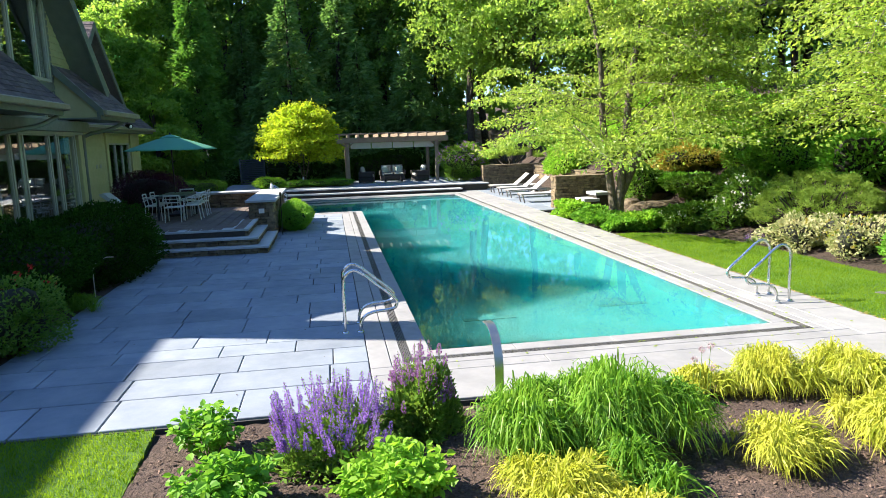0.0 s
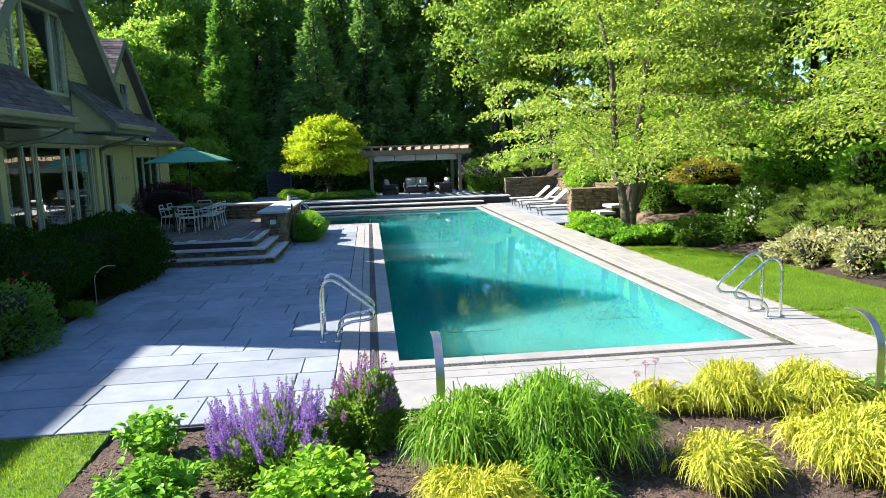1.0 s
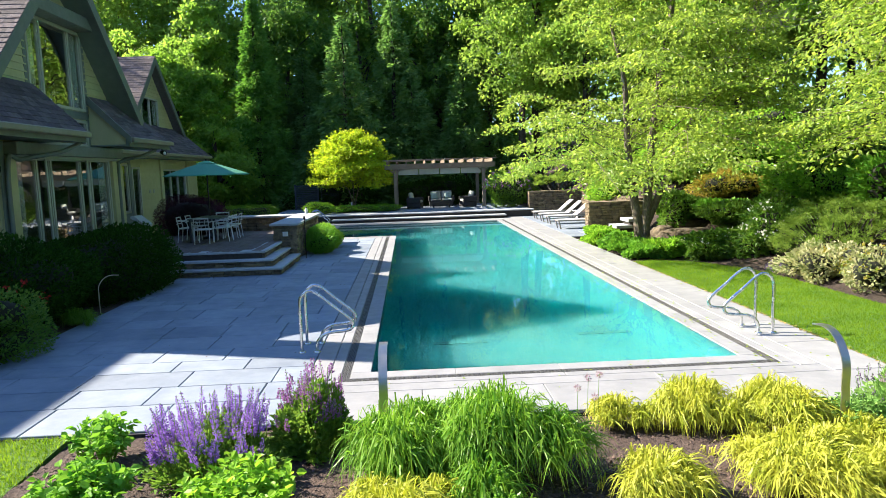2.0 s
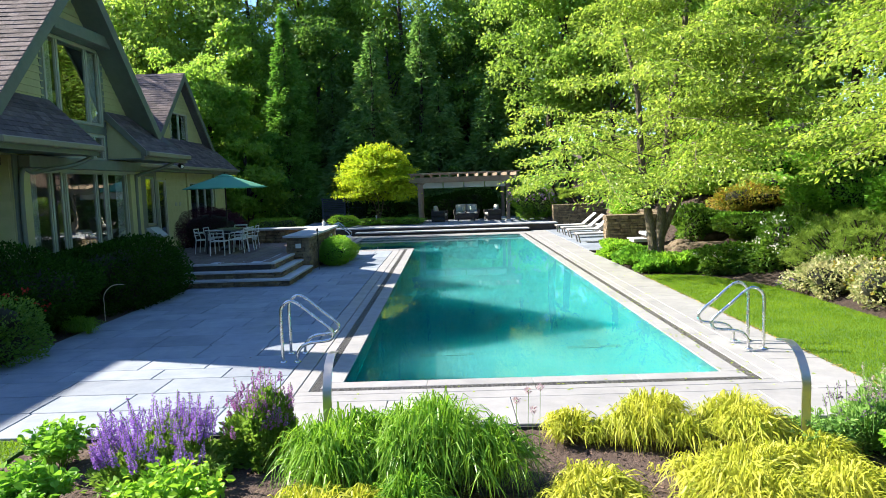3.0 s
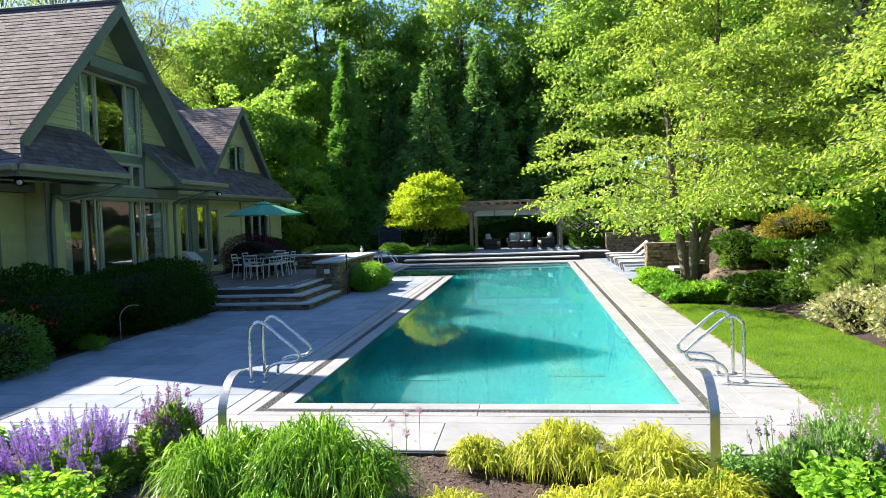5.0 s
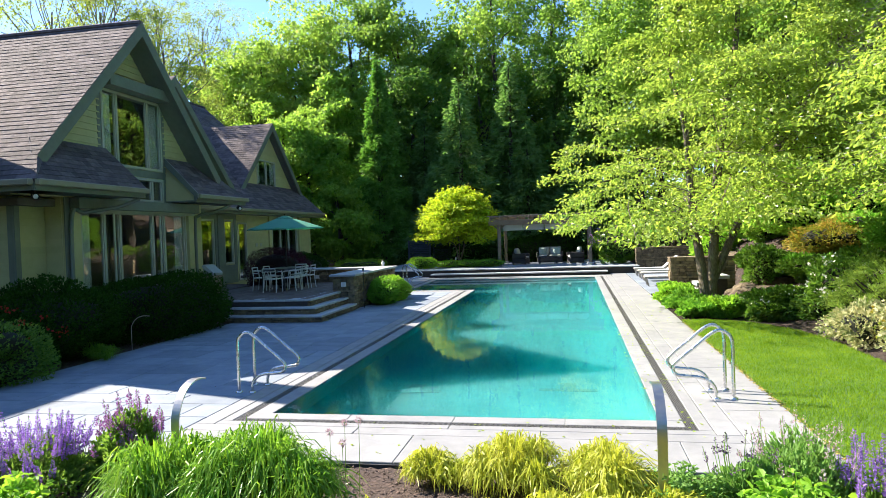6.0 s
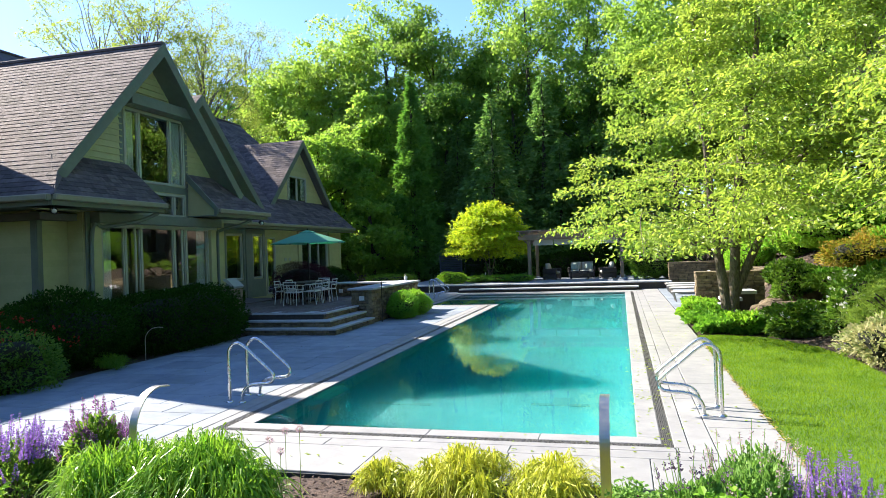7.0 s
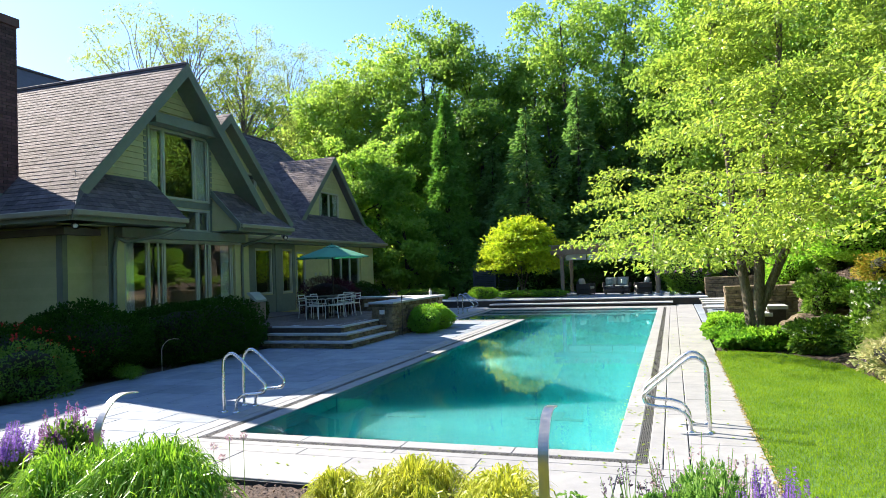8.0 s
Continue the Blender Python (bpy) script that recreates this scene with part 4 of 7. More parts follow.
def chimney_bricks():
    """Courses of brick on the two faces that look to the garden."""
    r = random.Random(8)
    V, F = [], []

    def brick(p0, p1, p2, p3, n):
        k = len(V)
        V.extend([tuple(Vector(p) + n * 0.012) for p in (p0, p1, p2, p3)] + [p0, p1, p2, p3])
        F.extend([(k, k + 1, k + 2, k + 3), (k, k + 4, k + 5, k + 1), (k + 1, k + 5, k + 6, k + 2), (k + 2, k + 6, k + 7, k + 3), (k + 3, k + 7, k + 4, k)])
    z, row = 3.96, 0
    while z < 7.7:
        for lo, hi, face in ((-9.45, -8.6, "y"), (3.33, 4.02, "x")):
            c = lo - (0.105 if row % 2 else 0.0)
            while c < hi - 0.01:
                a, b = max(c, lo) + 0.005, min(c + 0.21, hi) - 0.005
                c += 0.21
                if b - a < 0.03:
                    continue
                d = r.uniform(-0.003, 0.002)
                if face == "y":
                    brick((a, 3.33 - d, z), (b, 3.33 - d, z), (b, 3.33 - d, z + 0.062), (a, 3.33 - d, z + 0.062), Vector((0, -1, 0)))
                else:
                    brick((-8.6 + d, a, z), (-8.6 + d, b, z), (-8.6 + d, b, z + 0.062), (-8.6 + d, a, z + 0.062), Vector((1, 0, 0)))
        z += 0.073
        row += 1
    tagged(quads("brick_courses", V, F, M["brick_face"], ch, "dark red-brown bricks"), kind="stuff")


chimney_bricks()
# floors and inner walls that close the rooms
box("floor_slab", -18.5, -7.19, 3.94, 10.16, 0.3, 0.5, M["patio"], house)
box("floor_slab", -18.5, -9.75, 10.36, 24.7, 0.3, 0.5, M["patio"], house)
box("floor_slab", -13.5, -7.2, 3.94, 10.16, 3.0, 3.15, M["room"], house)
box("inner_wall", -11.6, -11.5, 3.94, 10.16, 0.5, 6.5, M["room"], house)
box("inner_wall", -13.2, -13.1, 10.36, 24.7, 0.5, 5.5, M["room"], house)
# spotlights under the eaves
for x, y, z in ((-6.35, 3.44, 3.13), (-6.2, 11.1, 3.13)):
    sp = new("floodlight")
    sp.parent = house
    tube("bracket", [(x, y, z + 0.1), (x, y, z)], 0.02, M["dark_metal"], sp, sides=6, curve=False)
    tube("lamp_head", [(x - 0.06, y + 0.03, z), (x, y - 0.01, z), (x + 0.09, y - 0.07, z - 0.03)], (0.03, 0.06, 0.07), M["dark_metal"], sp, sides=10, curve=False)
    tube("lens", [(x + 0.088, y - 0.07, z - 0.03), (x + 0.096, y - 0.075, z - 0.032), (x + 0.098, y - 0.076, z - 0.033)], (0.05, 0.044, 0.001), M["white_metal"], sp, "pale glass lens", sides=10, curve=False)


# ---- patio, steps, stone walls ----
STONES = []
for i in range(14):
    bm = bmesh.new()
    add_box(bm, -0.5, 0.5, -0.5, 0.5, -0.5, 0.5)
    r = random.Random(i)
    for v in bm.verts:
        v.co.x *= r.uniform(0.90, 1.0)
        v.co.z *= r.uniform(0.82, 0.98)
        v.co.y *= r.uniform(0.9, 1.0)
    bmesh.ops.bevel(bm, geom=bm.edges[:], offset=0.06, segments=1, affect="EDGES")
    me = bpy.data.meshes.new("stone")
    bm.to_mesh(me)
    bm.free()
    me.materials.append(M["stone"])
    STONES.append(me)


def stone_face(parent, a, b, z0, z1, rng, depth=0.16, course=0.085, lmin=0.16, lmax=0.48):
    """A face of stacked flat stones from a to b (places in plan), outer side to the right of a-b."""
    a, b = Vector((*a, 0)), Vector((*b, 0))
    d = (b - a)
    L = d.length
    d.normalize()
    n = Vector((d.y, -d.x, 0))
    ang = math.atan2(d.y, d.x)
    z = z0
    while z < z1 - 0.02:
        h = min(course * rng.uniform(0.65, 1.4), z1 - z)
        if z1 - z - h < 0.03:
            h = z1 - z
        s = 0.0
        while s < L - 0.02:
            w = rng.uniform(lmin, lmax)
            if L - s - w < 0.1:
                w = L - s
            ob = new("stone", rng.choice(STONES))
            p = a + d * (s + w / 2) - n * (depth / 2 - rng.uniform(0.0, 0.03))
            ob.location = (p.x, p.y, z + h / 2)
            ob.rotation_euler = (rng.uniform(-0.02, 0.02), rng.uniform(-0.02, 0.02), ang + rng.uniform(-0.02, 0.02) + rng.choice((0, math.pi)))
            ob.scale = (w, depth, h)
            ob.parent = parent
            s += w
        z += h


PZ = 0.54
patio = tagged(new("patio"), "raised dark brown paved dining patio behind stone steps", "patio", kind="structure")
box("patio_core", -9.5, -3.2, 8.9, 15.9, -0.1, PZ - 0.05, M["stone_core"], patio)
rng = random.Random(11)
x = -9.45
while x < -3.3:
    y = 8.95 + rng.uniform(-0.3, 0)
    while y < 15.2:
        ya, yb = max(y, 8.95), min(y + 0.8, 15.2)
        if yb - ya > 0.05 and x > -7.6:
            slab(x + 0.004, x + 0.256, ya + 0.004, yb - 0.004, M["patio"], "patio_plank", patio, PZ, 0.05)
        y += 0.8
    x += 0.26
box("patio_fill", -9.45, -7.65, 8.95, 15.2, PZ - 0.05, PZ - 0.004, M["patio"], patio)

steps = tagged(new("steps"), "three broad bluestone steps with stone risers, in shade", "steps", kind="structure")
for k, (xe, ys) in enumerate(((-2.60, 8.36), (-2.86, 8.62), (-3.10, 8.90))):
    z = 0.18 * (k + 1)
    stone_face(steps, (-5.3, ys + 0.05), (xe - 0.04, ys + 0.05), z - 0.18, z - 0.05, rng, 0.14, 0.07)
    stone_face(steps, (xe - 0.04, ys + 0.05), (xe - 0.04, 11.2), z - 0.18, z - 0.05, rng, 0.14, 0.07)
    box("step_core", -5.3, xe - 0.16, ys + 0.16, 11.2, z - 0.2, z - 0.055, M["stone_core"], steps)
    n = 3
    for i in range(n):
        xa, xb = -5.3 + (xe + 5.3) * i / n, -5.3 + (xe + 5.3) * (i + 1) / n
        slab(xa + 0.002, xb - 0.002, ys, ys + 0.42, M["cap"], "tread", steps, z, 0.05)
    for i in range(2):
        ya, yb = ys + 0.42 + (11.2 - ys - 0.42) * i / 2, ys + 0.42 + (11.2 - ys - 0.42) * (i + 1) / 2
        slab(xe - 0.42, xe, ya + 0.002, yb - 0.002, M["cap"], "tread", steps, z, 0.05)

seat = tagged(new("seat_wall"), "low stacked stone wall with a bluestone cap round the patio", "wall", kind="structure")
box("wall_core", -3.24, -2.78, 11.32, 15.75, -0.1, 0.97, M["stone_core"], seat)
box("wall_core", -7.6, -3.3, 15.32, 15.75, -0.1, 0.97, M["stone_core"], seat)
stone_face(seat, (-3.34, 11.22), (-2.68, 11.22), 0.0, 0.98, rng)
stone_face(seat, (-2.68, 11.22), (-2.68, 15.85), 0.0, 0.98, rng)
stone_face(seat, (-3.34, 15.2), (-3.34, 11.22), 0.5, 0.98, rng)
stone_face(seat, (-7.6, 15.22), (-3.34, 15.22), 0.5, 0.98, rng)
for i in range(4):
    slab(-3.42, -2.60, 11.12 + 1.2 * i + 0.002, 11.12 + 1.2 * (i + 1) - 0.002, M["cap"], "wall_cap", seat, 1.04, 0.06)
for i in range(3):
    slab(-7.6 + 1.39 * i + 0.002, -7.6 + 1.39 * (i + 1) - 0.002, 15.1, 15.86, M["cap"], "wall_cap", seat, 1.038, 0.06)

# retaining walls on the far side
ret = tagged(new("retaining_wall"), "stacked fieldstone retaining wall with mossy top, sunlit", "wall", kind="structure")
box("wall_core", 6.75, 9.5, 26.1, 26.5, -0.1, 1.08, M["stone_core"], ret)
box("wall_core", 9.35, 9.75, 17.6, 26.1, -0.1, 0.98, M["stone_core"], ret)
stone_face(ret, (6.62, 26.0), (9.3, 26.0), 0.0, 1.14, rng, 0.2, 0.10, 0.2, 0.55)
stone_face(ret, (6.62, 26.6), (6.62, 26.0), 0.0, 1.14, rng, 0.2, 0.10, 0.2, 0.4)
stone_face(ret, (9.26, 26.0), (9.26, 17.55), 0.0, 1.05, rng, 0.2, 0.12, 0.25, 0.7)
for i in range(6):
    slab(6.6 + 0.5 * i, 6.6 + 0.5 * (i + 1) - 0.006, 25.97, 26.6, M["stone"], "top_stone", ret, 1.17, 0.05)
for i in range(14):
    slab(9.22, 9.85, 17.5 + 0.6 * i, 17.5 + 0.6 * (i + 1) - 0.006, M["stone"], "top_stone", ret, 1.08, 0.05)
ret2 = tagged(new("retaining_wall"), "stacked fieldstone wall end beside the sun loungers", "wall", kind="structure")
box("wall_core", 6.9, 8.7, 15.1, 15.4, -0.1, 1.04, M["stone_core"], ret2)
stone_face(ret2, (6.72, 15.0), (8.7, 15.0), 0.0, 1.09, rng, 0.2, 0.085, 0.16, 0.5)
stone_face(ret2, (6.72, 15.5), (6.72, 15.0), 0.0, 1.09, rng, 0.2, 0.085, 0.16, 0.4)
for i in range(4):
    slab(6.7 + 0.5 * i, 6.7 + 0.5 * (i + 1) - 0.006, 14.97, 15.53, M["stone"], "top_stone", ret2, 1.13, 0.05)
gst = tagged(new("garden_steps"), "three rough stone slabs stepping up the bank", "steps", kind="structure")
for k in range(3):
    slab(6.9 + 0.4 * k, 7.45 + 0.4 * k, 13.75, 14.6, M["cap"], "step_stone", gst, 0.2 + 0.2 * k, 0.1)
    box("step_base", 6.97 + 0.4 * k, 7.4 + 0.4 * k, 13.83, 14.52, -0.1, 0.1 + 0.2 * k, M["stone_core"], gst)


# ---- plants ----
L = {}
L["tree"] = leafy("tree_leaf", (0.145, 0.25, 0.026), (0.345, 0.44, 0.095), 0.6, 0.32, 0.9, spec=0.5)
L["dogwood"] = leafy("dogwood_leaf", (0.17, 0.29, 0.03), (0.36, 0.46, 0.09), 0.58, 0.4, 0.7)
L["maple"] = leafy("maple_leaf", (0.21, 0.37, 0.012), (0.52, 0.58, 0.02), 0.45, 0.5, 1.3)
L["wood"] = leafy("woodland_leaf", (0.10, 0.20, 0.032), (0.185, 0.31, 0.056), 0.56, 0.5, 0.35, (1.35, 1.35, 0.9), rnd=0.15)
L["wood2"] = leafy("bright_woodland_leaf", (0.155, 0.28, 0.042), (0.265, 0.40, 0.076), 0.62, 0.5, 0.35, (1.4, 1.35, 0.9), rnd=0.15)
L["wood3"] = leafy("fresh_woodland_leaf", (0.18, 0.33, 0.045), (0.30, 0.45, 0.08), 0.64, 0.5, 0.35, (1.4, 1.35, 0.9), rnd=0.10)
L["airy"] = leafy("thin_leaf", (0.15, 0.22, 0.04), (0.27, 0.34, 0.08), 0.55, 0.5, 0.35)
L["conifer"] = leafy("conifer_spray", (0.09, 0.20, 0.055), (0.26, 0.40, 0.13), 0.55, 0.6, 0.6, (1.0, 1.1, 0.6))
L["thuja"] = leafy("arborvitae_spray", (0.11, 0.25, 0.035), (0.22, 0.40, 0.07), 0.42, 0.6, 0.6, (1.0, 1.1, 0.6))
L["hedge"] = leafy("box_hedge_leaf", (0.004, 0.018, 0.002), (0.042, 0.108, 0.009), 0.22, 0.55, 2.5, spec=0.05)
L["shrub"] = leafy("shrub_leaf", (0.08, 0.19, 0.016), (0.20, 0.35, 0.04), 0.5, 0.4, 1.2)
L["rhodo"] = leafy("rhododendron_leaf", (0.05, 0.135, 0.015), (0.17, 0.29, 0.04), 0.4, 0.4, 1.2, spec=0.3)
L["bright"] = leafy("lime_leaf", (0.15, 0.33, 0.02), (0.30, 0.50, 0.05), 0.45, 0.45, 1.5)
L["cover"] = leafy("ground_cover_leaf", (0.10, 0.27, 0.02), (0.22, 0.42, 0.05), 0.4, 0.45, 2.0)
L["pine"] = leafy("pine_needles", (0.12, 0.22, 0.03), (0.25, 0.35, 0.065), 0.5, 0.55, 1.5)
L["variegated"] = leafy("cream_edged_leaf", (0.17, 0.26, 0.06), (0.68, 0.60, 0.36), 0.35, 0.5, 3.0, (1.0, 1.0, 0.8))
L["orange"] = leafy("bronze_leaf", (0.11, 0.24, 0.02), (0.42, 0.26, 0.05), 0.4, 0.5, 1.5)
L["purple"] = leafy("burgundy_leaf", (0.03, 0.008, 0.016), (0.085, 0.016, 0.035), 0.25, 0.4, 2.0, (1.2, 0.8, 0.8))
L["hakone"] = leafy("gold_grass", (0.27, 0.35, 0.015), (0.62, 0.60, 0.09), 0.42, 0.4, 2.5, (1.1, 1.1, 0.6))
L["hakone_green"] = leafy("green_grass", (0.055, 0.19, 0.010), (0.26, 0.43, 0.045), 0.42, 0.35, 2.0)
L["salvia_leaf"] = leafy("sage_leaf", (0.09, 0.20, 0.028), (0.21, 0.34, 0.06), 0.4, 0.6, 2.5)
L["silver"] = leafy("silver_leaf", (0.12, 0.27, 0.045), (0.31, 0.47, 0.12), 0.35, 0.6, 2.5, (1.0, 1.05, 0.7))
L["violet"] = leafy("violet_petal", (0.25, 0.12, 0.47), (0.48, 0.31, 0.68), 0.35, 0.6, 4.0, (1.0, 0.9, 1.1))
L["mauve"] = leafy("mauve_petal", (0.27, 0.11, 0.32), (0.46, 0.25, 0.47), 0.35, 0.6, 4.0, (1.0, 0.9, 1.0))
L["faded"] = leafy("faded_petal", (0.46, 0.34, 0.37), (0.62, 0.50, 0.50), 0.35, 0.6, 4.0, (1.0, 0.9, 1.0))
L["spent"] = leafy("spent_petal", (0.13, 0.09, 0.15), (0.24, 0.18, 0.26), 0.25, 0.7, 4.0, (1.0, 0.9, 1.0))
L["white"] = leafy("white_petal", (0.62, 0.60, 0.55), (0.80, 0.79, 0.74), 0.3, 0.6, 3.0, (1.0, 1.0, 1.0))
L["red"] = leafy("red_petal", (0.42, 0.02, 0.02), (0.55, 0.06, 0.04), 0.3, 0.6, 3.0, (1.0, 0.8, 0.8))
# near-black, the shade deep inside foliage put into the colour
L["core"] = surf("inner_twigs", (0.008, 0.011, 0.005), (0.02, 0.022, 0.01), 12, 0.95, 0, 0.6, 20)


def ball(rng, n):
    v = rng.normal(size=(n, 3))
    return v / np.linalg.norm(v, axis=1)[:, None]


def limb(a, b, r0, r1, rng, sag=0.0, n=4, wob=0.08):
    a, b = np.array(a, float), np.array(b, float)
    d = np.linalg.norm(b - a)
    pts = [a]
    for t in (0.35, 0.7):
        pts.append(a + (b - a) * t + rng.normal(size=3) * wob * d * 0.5 + np.array([0, 0, sag * d * t * (1 - t) * 4]))
    pts.append(b)
    path = spline(pts, n)
    return path, np.linspace(r0, r1, len(path))


def broadleaf(name, label, x, y, h, r, z0, leaf, mat, clumps, per, seed, trunk_r=0.2, flat=0.5, bark=None, spread=0.27, group="", ratio=0.6, droop=0.4, limbs=16):
    """A broad-leaved tree: a tapered trunk, limbs out to clumps, and each clump a loose cloud of leaves."""
    rng = np.random.default_rng(seed)
    g = float(gz(x, y))
    t = thing(name, label, "tree", group, (x, y, g))
    c = np.array([0, 0, (z0 + h) / 2])
    R = np.array([r, r, (h - z0) / 2])
    C = c + ball(rng, clumps) * R * rng.uniform(0.35, 0.95, clumps)[:, None] ** 0.6
    tubes = []
    lean = rng.normal(size=2) * 0.03 * h
    top = np.array([lean[0], lean[1], h * 0.82])
    P, Rr = limb((0, 0, -0.15), top, trunk_r, trunk_r * 0.22, rng, 0, 6, 0.03)
    Rr[0] *= 1.35
    quads("trunk", *tube_arrays(P, Rr, 9), bark or M["bark"], t, smooth=True)
    for i in range(min(clumps, limbs)):
        k = int(np.clip((C[i][2] * 0.75 / top[2]) * len(P), len(P) * 0.25, len(P) - 2))
        tubes.append(tube_arrays(*limb(P[k], C[i], Rr[k] * 0.5, 0.015, rng, 0.06, 4), 6))
    V, F = join_arrays(tubes)
    tagged(quads("branchwork", V, F, bark or M["bark"], t, smooth=True), kind="stuff")
    n = clumps * per
    idx = np.repeat(np.arange(clumps), per)
    rc = r * spread * rng.uniform(0.6, 1.3, clumps)[idx][:, None]
    u = ball(rng, n) + np.array([0, 0, 0.45])
    u /= np.linalg.norm(u, axis=1)[:, None]
    off = u * (rng.uniform(0.15, 1, n)[:, None] ** 0.4) * rc * np.array([1, 1, flat])
    # single sprays that break the outline of each bough
    off *= np.where(rng.uniform(0, 1, n) < 0.14, rng.uniform(1.1, 1.6, n), 1.0)[:, None]
    P = C[idx] + off
    D = u + rng.normal(size=(n, 3)) * 0.7 - np.array([0, 0, droop])
    N = u + np.array([0, 0, 0.35]) + rng.normal(size=(n, 3)) * 1.0
    V, F = facing_leaf_arrays(P, D, N, leaf, ratio, rng)
    quads("crown", V, F, mat, t)
    return t


def tiered(name, label, x, y, h, r, z0, leaf, mat, boughs, per, seed, stems, trunk_r=0.16, group="", flowers=0, ratio=0.62, dome=False, fork=1.0, thin=1.15, oval=False, bare=0, lift=0.0, thick=0.09, lean=0.0, taper=1.6):
    """A spreading tree whose leaves lie in level sprays along long boughs."""
    rng = np.random.default_rng(seed)
    g = float(gz(x, y))
    t = thing(name, label, "tree", group, (x, y, g))
    tubes, anchors = [], []
    for (tx, ty, tz, rr) in stems:
        side = np.array([tx, ty, 0]) / (math.hypot(tx, ty) + 1e-6) * trunk_r * 0.42
        P = spline([side + [0, 0, -0.15], side + [0, 0, fork * 0.5], side * 1.25 + [0, 0, fork], np.array([tx * 0.42, ty * 0.42, fork + (tz - fork) * 0.4]) + rng.normal(size=3) * 0.1, np.array([tx * 0.75, ty * 0.75, fork + (tz - fork) * 0.72]) + rng.normal(size=3) * 0.1, (tx, ty, tz)], 7)
        Rr = trunk_r * rr * np.linspace(1.0, 0.22, len(P))
        Rr[:3] *= (1.45, 1.3, 1.15)
        quads("trunk", *tube_arrays(P, Rr, 10), M["bark"], t, smooth=True)
        anchors.append((P, Rr))
    PP, DD, FL = [], [], []
    for b in range(boughs):
        P0, Rr = anchors[b % len(anchors)]
        zt = z0 + (h - z0) * (rng.uniform(0, 1) ** thin)
        az = rng.uniform(0, 2 * np.pi)
        # the low boughs hang on the open side only
        zt = max(zt, z0 + lift * (0.5 + 0.5 * math.cos(az - 0.5)) * rng.uniform(0.85, 1.25))
        f = (zt - z0) / (h - z0)
        reach = r * (math.sqrt(max(0.05, 1 - f ** 2.6)) if dome else 1.0 - 0.72 * f ** taper) * rng.uniform(0.75, 1.05)
        tip = np.array([math.cos(az) * reach + lean * f, math.sin(az) * reach, zt])
        k = int(np.clip(np.searchsorted(P0[:, 2], max(zt - 0.16 * reach, z0 * 0.82)), 3, len(P0) - 1))
        a = P0[k]
        mid = a + (tip - a) * 0.5 + np.array([0, 0, 0.12 * reach]) + rng.normal(size=3) * 0.08 * reach
        path = spline([a, mid, tip + np.array([0, 0, -0.05 * reach])], 7)
        tubes.append(tube_arrays(path, np.linspace(max(0.011, Rr[k] * 0.17), 0.004, len(path)), 5))
        s = rng.uniform(0.10, 1.02, per) ** 0.85
        q = np.clip(s, 0, 1) * (len(path) - 1)
        i0 = np.minimum(q.astype(int), len(path) - 2)
        pos = path[i0] + (path[i0 + 1] - path[i0]) * (q - i0)[:, None]
        d = (tip - a) / (np.linalg.norm(tip - a) + 1e-6)
        side = np.array([-d[1], d[0], 0])
        wid = 0.095 * reach + 0.32 * (1.05 - np.abs(s - 0.55))
        lat = rng.normal(size=per) * wid * 0.62
        # leaves gather on side twigs
        lat = np.round(lat / 0.05) * 0.05 + rng.normal(size=per) * 0.012
        pos = pos + side * lat[:, None] + np.array([0, 0, 1]) * (rng.normal(size=per) * (0.05 if dome else thick) - 0.12 * np.abs(lat))[:, None] + d * (rng.normal(size=per) * 0.1)[:, None]
        PP.append(pos)
        DD.append(d * 0.6 + side * np.sign(lat)[:, None] * 0.7 + rng.normal(size=(per, 3)) * 0.5 - np.array([0, 0, 0.7]))
        if flowers:
            FL.append(pos[rng.integers(0, per, flowers)] + np.array([0, 0, 0.05]))
    V, F = join_arrays(tubes)
    tagged(quads("branchwork", V, F, M["bark"], t, smooth=True), kind="stuff")
    P, D = np.concatenate(PP), np.concatenate(DD)
    V, F = (oval_leaf_arrays if oval else flat_leaf_arrays)(P, D, leaf, ratio, 0.85, rng)
    quads("crown", V, F, mat, t)
    if bare:
        # dead twigs that stand out of the crown
        P0 = anchors[-1][0]
        tw = []
        for i in range(bare):
            a = P0[rng.integers(len(P0) * 2 // 3, len(P0))]
            d = np.array([rng.uniform(0.1, 1.0), rng.uniform(-1.0, 0.1), rng.uniform(-0.1, 0.7)])
            e = a + d / np.linalg.norm(d) * rng.uniform(0.9, 1.9)
            path, rad = limb(a, e, 0.016, 0.004, rng, 0.08, 4, 0.2)
            tw.append(tube_arrays(path, rad, 4))
            for j in range(4):
                q = path[rng.integers(3, len(path))]
                tw.append(tube_arrays(*limb(q, q + d * 0.35 + rng.normal(size=3) * 0.3, 0.007, 0.002, rng, 0, 3, 0.2), 4))
        V, F = join_arrays(tw)
        tagged(quads("twig", V, F, M["twig"], t, "bare pale grey twigs"), kind="stuff")
    if flowers:
        P = np.repeat(np.concatenate(FL), 4, 0)
        a = np.tile(np.arange(4) * np.pi / 2, len(P) // 4)
        V, F = flat_leaf_arrays(P, np.stack([np.cos(a), np.sin(a), np.zeros_like(a)], 1), 0.06, 0.8, 0.15, rng)
        quads("blossom", V, F, L["white"], t, "white four-petalled blossom")
    return t


